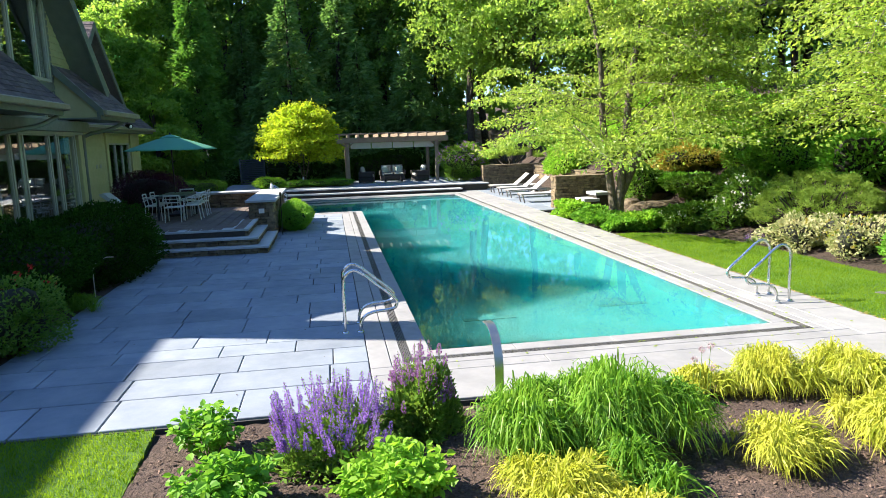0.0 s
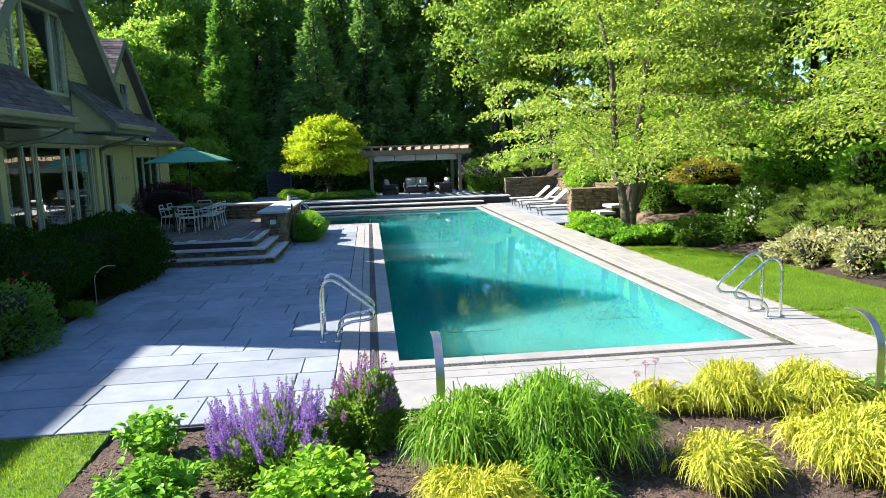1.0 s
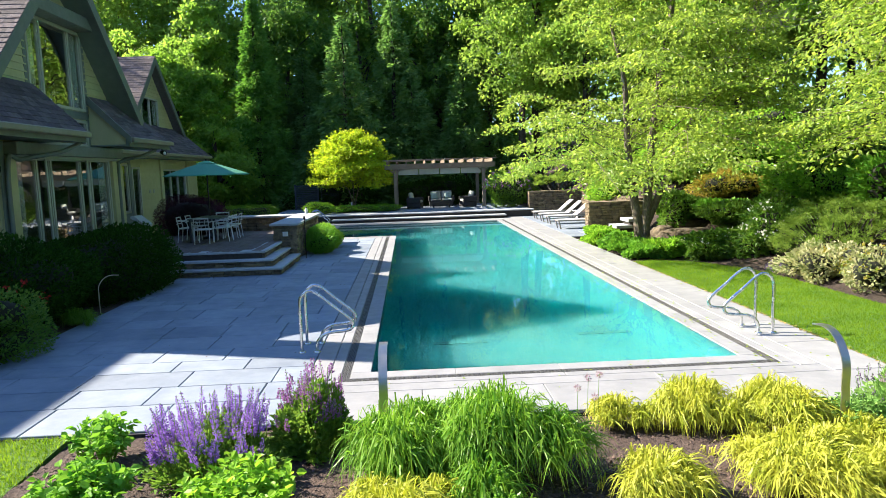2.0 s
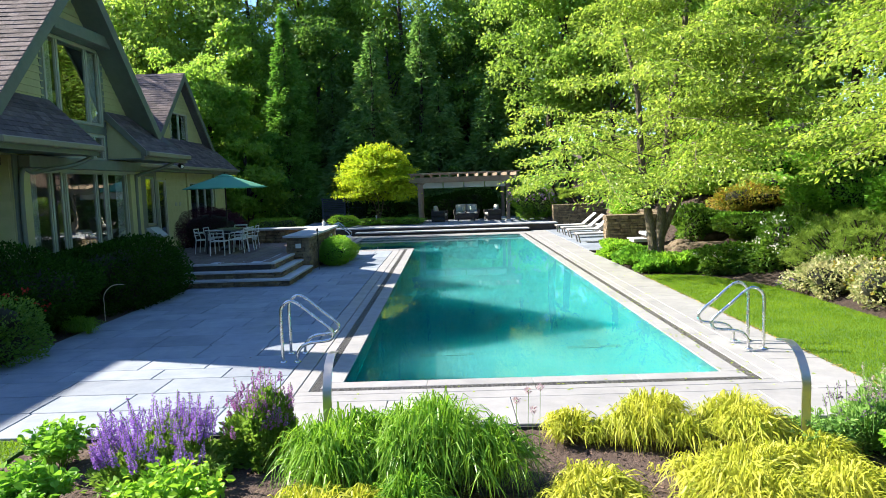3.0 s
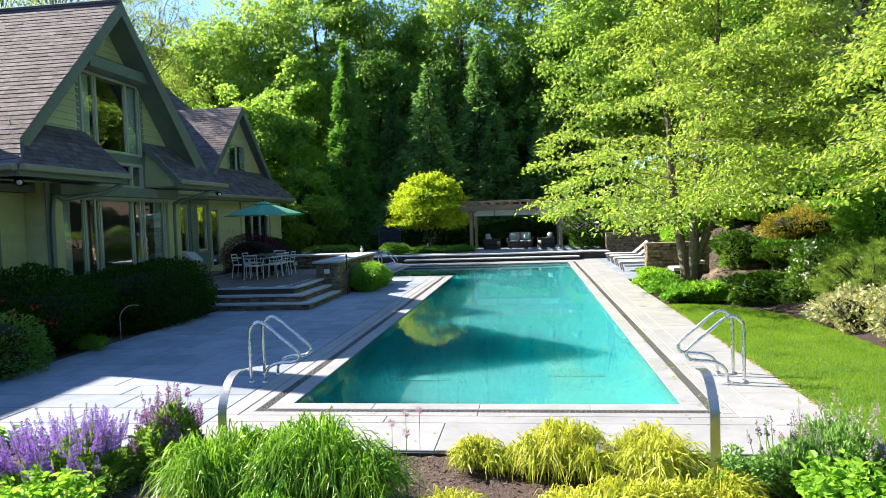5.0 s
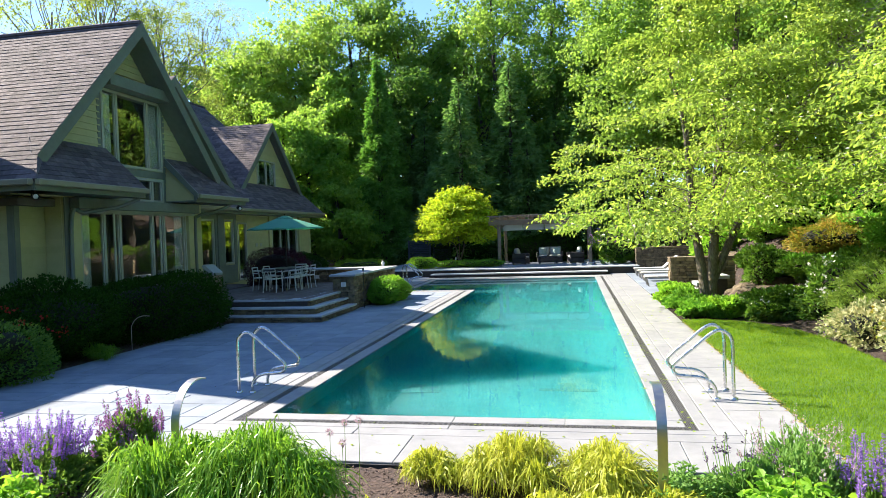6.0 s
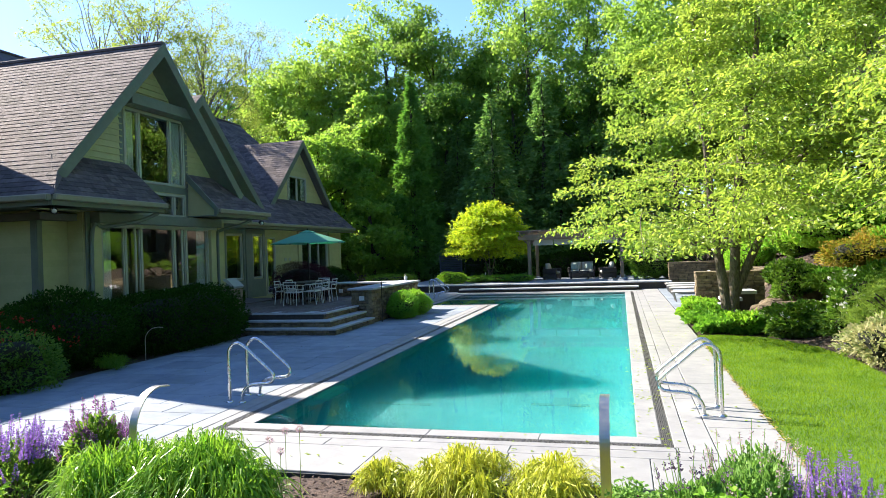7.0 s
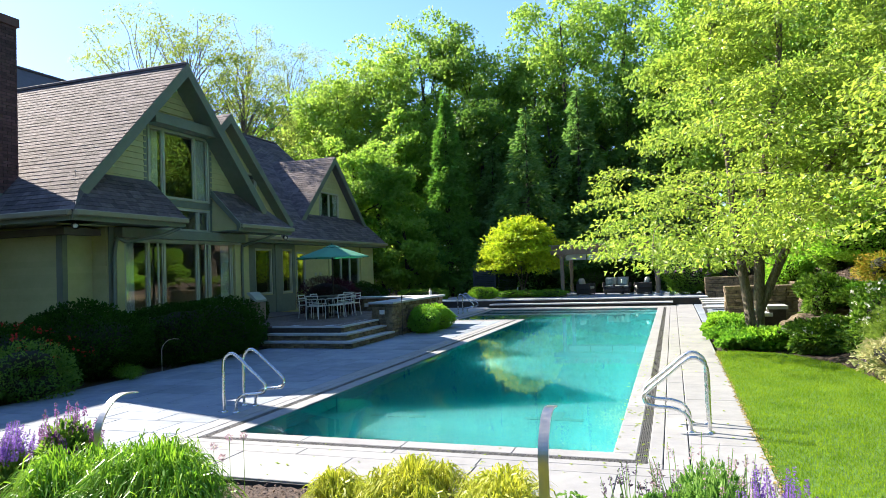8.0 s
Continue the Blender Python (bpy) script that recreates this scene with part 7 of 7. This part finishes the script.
lan = thing("wall_lantern", "small pale lantern on the end of the patio wall", "lantern", "", (-3.05, 15.6, 1.04))
tube("body", [(0, 0, 0), (0, 0, 0.03), (0, 0, 0.13), (0, 0, 0.2)], (0.06, 0.045, 0.06, 0.015), M["white_metal"], lan, sides=10, curve=False)
tube("cap", [(0, 0, 0.2), (0, 0, 0.215), (0, 0, 0.24)], (0.05, 0.04, 0.004), M["dark_metal"], lan, sides=10, curve=False)
for x, y, r in ((-3.0, 11.2, 0), (-5.4, 15.2, 0)):
    sl = thing("step_light", "small square pale wall light set in the stone", "wall light", "lights in the patio wall", (x, y - 0.012, 0.74))
    box("housing", -0.075, 0.075, -0.012, 0.03, -0.065, 0.065, M["white_metal"], sl, bev=0.004)
    box("lens", -0.045, 0.045, -0.016, -0.0121, -0.04, 0.04, M["sling"], sl)


# ---- sun loungers ----
def lounger(x, y, up=38, label="taupe sun lounger with a white sling, back raised"):
    t = thing("sun_lounger", label, "sun lounger", "sun loungers by the stone wall", (x, y, 0.0))
    w = 0.31
    for sy in (-1, 1):
        box("side_rail", 0, 1.95, sy * w - 0.025, sy * w + 0.025, 0.30, 0.355, M["taupe"], t, bev=0.008)
    for xx in (0.14, 1.78):
        for sy in (-1, 1):
            m = Matrix.Translation((xx, sy * (w - 0.02), 0)) @ Matrix.Rotation(radians(-14 if xx < 1 else 10), 4, "Y")
            box("leg", -0.025, 0.025, -0.02, 0.02, 0.0, 0.315, M["taupe"], t, bev=0.005, m=m)
    box("foot_bar", 0.0, 0.05, -w + 0.026, w - 0.026, 0.305, 0.35, M["taupe"], t, bev=0.006)
    box("sling", 0.05, 1.22, -w + 0.027, w - 0.027, 0.345, 0.36, M["sling"], t, "white woven sling", 0.004)
    m = Matrix.Translation((1.22, 0, 0.35)) @ Matrix.Rotation(radians(-up), 4, "Y")
    back = box("backrest", 0, 0.78, -w + 0.03, w - 0.03, -0.008, 0.012, M["sling"], t, "white woven back", 0.004, m)
    for sy in (-1, 1):
        box("back_rail", 0, 0.80, sy * (w - 0.02) - 0.014, sy * (w - 0.02) + 0.014, -0.03, -0.009, M["taupe"], back, "taupe metal rail", 0.004, m)
    return t


for y, up in ((23.0, 40), (21.45, 40), (20.0, 40)):
    lounger(6.25, y, up)
lounger(6.15, 17.7, 12, "taupe sun lounger with a white sling, back lowered")
for x, y in ((8.1, 22.1), (8.1, 18.9)):
    st = thing("side_table", "small round white side table between the loungers", "side table", "side tables by the loungers", (x, y, 0.0))
    tube("top", [(0, 0, 0.36), (0, 0, 0.362), (0, 0, 0.395), (0, 0, 0.4)], (0.001, 0.22, 0.22, 0.001), M["sling"], st, sides=20, curve=False)
    tube("stem", [(0, 0, 0), (0, 0, 0.02), (0, 0, 0.06), (0, 0, 0.36)], (0.15, 0.15, 0.05, 0.04), M["sling"], st, sides=14, curve=False)


# ---- pergola and the seats under it ----
def pergola():
    t = thing("pergola", "weathered cedar pergola with square posts on the far terrace", "pergola", "", (0, 0, 0.345))
    z0 = 0.345
    P = [(-0.15, 27.6), (4.5, 27.6), (-0.15, 31.0), (4.5, 31.0)]
    for x, y in P:
        p = box("post", x - 0.085, x + 0.085, y - 0.085, y + 0.085, 0.09, 2.17, M["post"], t, bev=0.008)
        box("plinth", x - 0.15, x + 0.15, y - 0.15, y + 0.15, 0, 0.09, M["cap"], p, "pale stone plinth", 0.01)
        box("post_cap", x - 0.12, x + 0.12, y - 0.12, y + 0.12, 2.05, 2.12, M["post"], p, bev=0.01)
    for y in (27.6, 31.0):
        for o in (-0.115, 0.115):
            box("beam", -0.72, 5.1, y + o - 0.028, y + o + 0.028, 2.14, 2.41, M["post"], t, bev=0.008)
    for i in range(12):
        x = -0.55 + 5.47 * i / 11
        box("rafter", x - 0.024, x + 0.024, 27.0, 31.6, 2.412, 2.58, M["cedar"], t, bev=0.006)
    for j in range(10):
        y = 27.15 + 4.3 * j / 9
        box("batten", -0.72, 5.1, y - 0.02, y + 0.02, 2.581, 2.63, M["cedar"], t, bev=0.004)
    for i in range(4):
        box("shade_panel", 0.02 + 1.1 * i, 0.02 + 1.1 * i + 1.05, 27.76, 27.775, 1.84, 2.13, M["cushion"], t, "pale gathered canvas shade")
    for x in (-0.15, 4.5):
        for s in (-1, 1):
            m = Matrix.Translation((x, 27.6, 1.86)) @ Matrix.Rotation(s * radians(45), 4, "Y")
            box("brace", -0.03, 0.03, -0.03, 0.03, 0.05, 0.45, M["post"], t, bev=0.004, m=m)
    for o in t.children:
        o.location = (0, 0, 0)
    return t


pergola()


def pillow(name, w, h, d, mat, parent, m, label=""):
    bm = bmesh.new()
    bmesh.ops.create_grid(bm, x_segments=8, y_segments=8, size=0.5)
    top = bm.verts[:]
    for v in top:
        e = (1 - (2 * v.co.x) ** 4) * (1 - (2 * v.co.y) ** 4)
        v.co = Vector((v.co.x * w, v.co.y * h, d * 0.5 * max(e, 0) ** 0.5))
    r = bmesh.ops.duplicate(bm, geom=bm.faces[:])
    for v in [g for g in r["geom"] if isinstance(g, bmesh.types.BMVert)]:
        v.co.z *= -1
    bmesh.ops.remove_doubles(bm, verts=bm.verts[:], dist=0.002)
    bmesh.ops.recalc_face_normals(bm, faces=bm.faces[:])
    bmesh.ops.transform(bm, matrix=m, verts=bm.verts[:])
    return part(name, bm, mat, parent, label, True)


def wicker_seat(name, label, category, w, x, y, rot, seats, group=""):
    t = thing(name, label, category, group, (x, y, 0.347))
    t.rotation_euler = (0, 0, radians(rot))
    box("base", -w / 2, w / 2, -0.38, 0.38, 0.05, 0.30, M["wicker"], t, "dark woven base", 0.02)
    for s in (-1, 1):
        arm = box("arm", s * w / 2 - 0.06, s * w / 2 + 0.06, -0.38, 0.38, 0.301, 0.58, M["wicker"], t, "", 0.03)
        for sy in (-0.33, 0.33):
            box("foot", s * (w / 2 - 0.06) - 0.03, s * (w / 2 - 0.06) + 0.03, sy - 0.03, sy + 0.03, 0, 0.05, M["dark_metal"], arm)
    box("back", -w / 2 + 0.065, w / 2 - 0.065, 0.28, 0.38, 0.301, 0.70, M["wicker"], t, "", 0.03)
    n = seats
    for i in range(n):
        cw = (w - 0.14) / n
        cx = -w / 2 + 0.07 + cw * (i + 0.5)
        box("seat_cushion", cx - cw / 2 + 0.005, cx + cw / 2 - 0.005, -0.36, 0.27, 0.301, 0.43, M["cushion"], t, "cream seat cushion", 0.035)
        m = Matrix.Translation((cx, 0.20, 0.64)) @ Matrix.Rotation(radians(76), 4, "X")
        pillow("back_cushion", cw * 0.98, 0.46, 0.2, M["cushion"], t, m, "cream back cushion")
    return t


sofa = wicker_seat("wicker_sofa", "dark wicker sofa with cream cushions under the pergola", "sofa", 1.36, 2.35, 30.3, 0, 2)
pil_group = "striped pillows on the sofa"
for s in (-1, 1):
    m = Matrix.Translation((s * 0.40, 0.03, 0.60)) @ Matrix.Rotation(radians(s * -12), 4, "Z") @ Matrix.Rotation(radians(70), 4, "X")
    p = pillow("throw_pillow", 0.40, 0.38, 0.14, M["stripe"], None, m)
    p.location = (2.35, 30.3, 0.347)
    tagged(p, "teal and cream striped pillow on the sofa", "pillow", pil_group)
wicker_seat("wicker_armchair", "dark wicker armchair with cream cushions under the pergola", "armchair", 0.85, 0.85, 29.0, 78, 1, "armchairs under the pergola")
wicker_seat("wicker_armchair", "dark wicker armchair with cream cushions under the pergola", "armchair", 0.85, 3.75, 29.0, -78, 1, "armchairs under the pergola")
ct = thing("coffee_table", "low dark wicker coffee table", "table", "", (2.3, 29.0, 0.347))
box("top", -0.5, 0.5, -0.3, 0.3, 0.36, 0.40, M["wicker"], ct, bev=0.01)
for sx in (-1, 1):
    for sy in (-1, 1):
        box("leg", sx * 0.44 - 0.03, sx * 0.44 + 0.03, sy * 0.24 - 0.03, sy * 0.24 + 0.03, 0, 0.359, M["wicker"], ct)
ct["label"] = "low dark woven coffee table before the sofa"
cu = thing("candle_jar", "small dark jar on the coffee table", "jar", "", (2.3, 28.95, 0.747))
tube("glass", [(0, 0, 0), (0, 0, 0.001), (0, 0, 0.12), (0, 0, 0.13)], (0.001, 0.05, 0.055, 0.04), M["tabletop"], cu, sides=12, curve=False)

# slatted screens behind the maple
for x0, x1, y in ((-6.05, -4.75, 31.6), (-4.6, -3.6, 31.9)):
    fp = thing("slatted_screen", "slate-grey slatted wooden screen in the shade", "screen", "slatted screens", ((x0 + x1) / 2, y, 0.05))
    w = (x1 - x0) / 2
    for s in (-1, 1):
        box("post", s * w - 0.04, s * w + 0.04, -0.04, 0.04, 0.0, 1.75, M["fence"], fp, bev=0.005)
    for i in range(15):
        m = Matrix.Translation((0, 0, 0.16 + 0.107 * i)) @ Matrix.Rotation(radians(28), 4, "X")
        box("slat", -w + 0.041, w - 0.041, -0.008, 0.008, -0.045, 0.045, M["fence"], fp, m=m)


# fallen leaves and petals on the paving
def litter(n, x0, x1, y0, y1, mat, size, seed, name, label):
    rng = np.random.default_rng(seed)
    P = np.stack([rng.uniform(x0, x1, n), rng.uniform(y0, y1, n), np.full(n, 0.004)], 1)
    a = rng.uniform(0, 6.28, n)
    V, F = flat_leaf_arrays(P, np.stack([np.cos(a), np.sin(a), 0 * a], 1), size, 0.6, 0.12, rng, -0.08)
    tagged(quads(name, V, F, mat), label, "leaves", kind="stuff")


litter(150, 4.6, 6.0, -0.5, 18.0, L["dogwood"], 0.05, 401, "fallen_leaves", "small yellow-green leaves fallen on the paving")
litter(60, -4.9, -0.3, -1.5, 12.0, M["chip"], 0.03, 402, "fallen_bits", "dark bits of bark and leaf on the paving")
litter(110, 4.5, 5.1, -0.6, 7.0, L["dogwood"], 0.05, 404, "fallen_leaves", "yellow-green leaves gathered along the overflow grate")
litter(520, 6.0, 6.05, -1.6, 8.2, M["thatch"], 0.045, 405, "dry_thatch", "dry straw-brown thatch along the lawn edge")
litter(45, 0.2, 4.5, -1.5, -0.02, L["dogwood"], 0.045, 403, "fallen_leaves", "small yellow-green leaves fallen along the pool's edge")
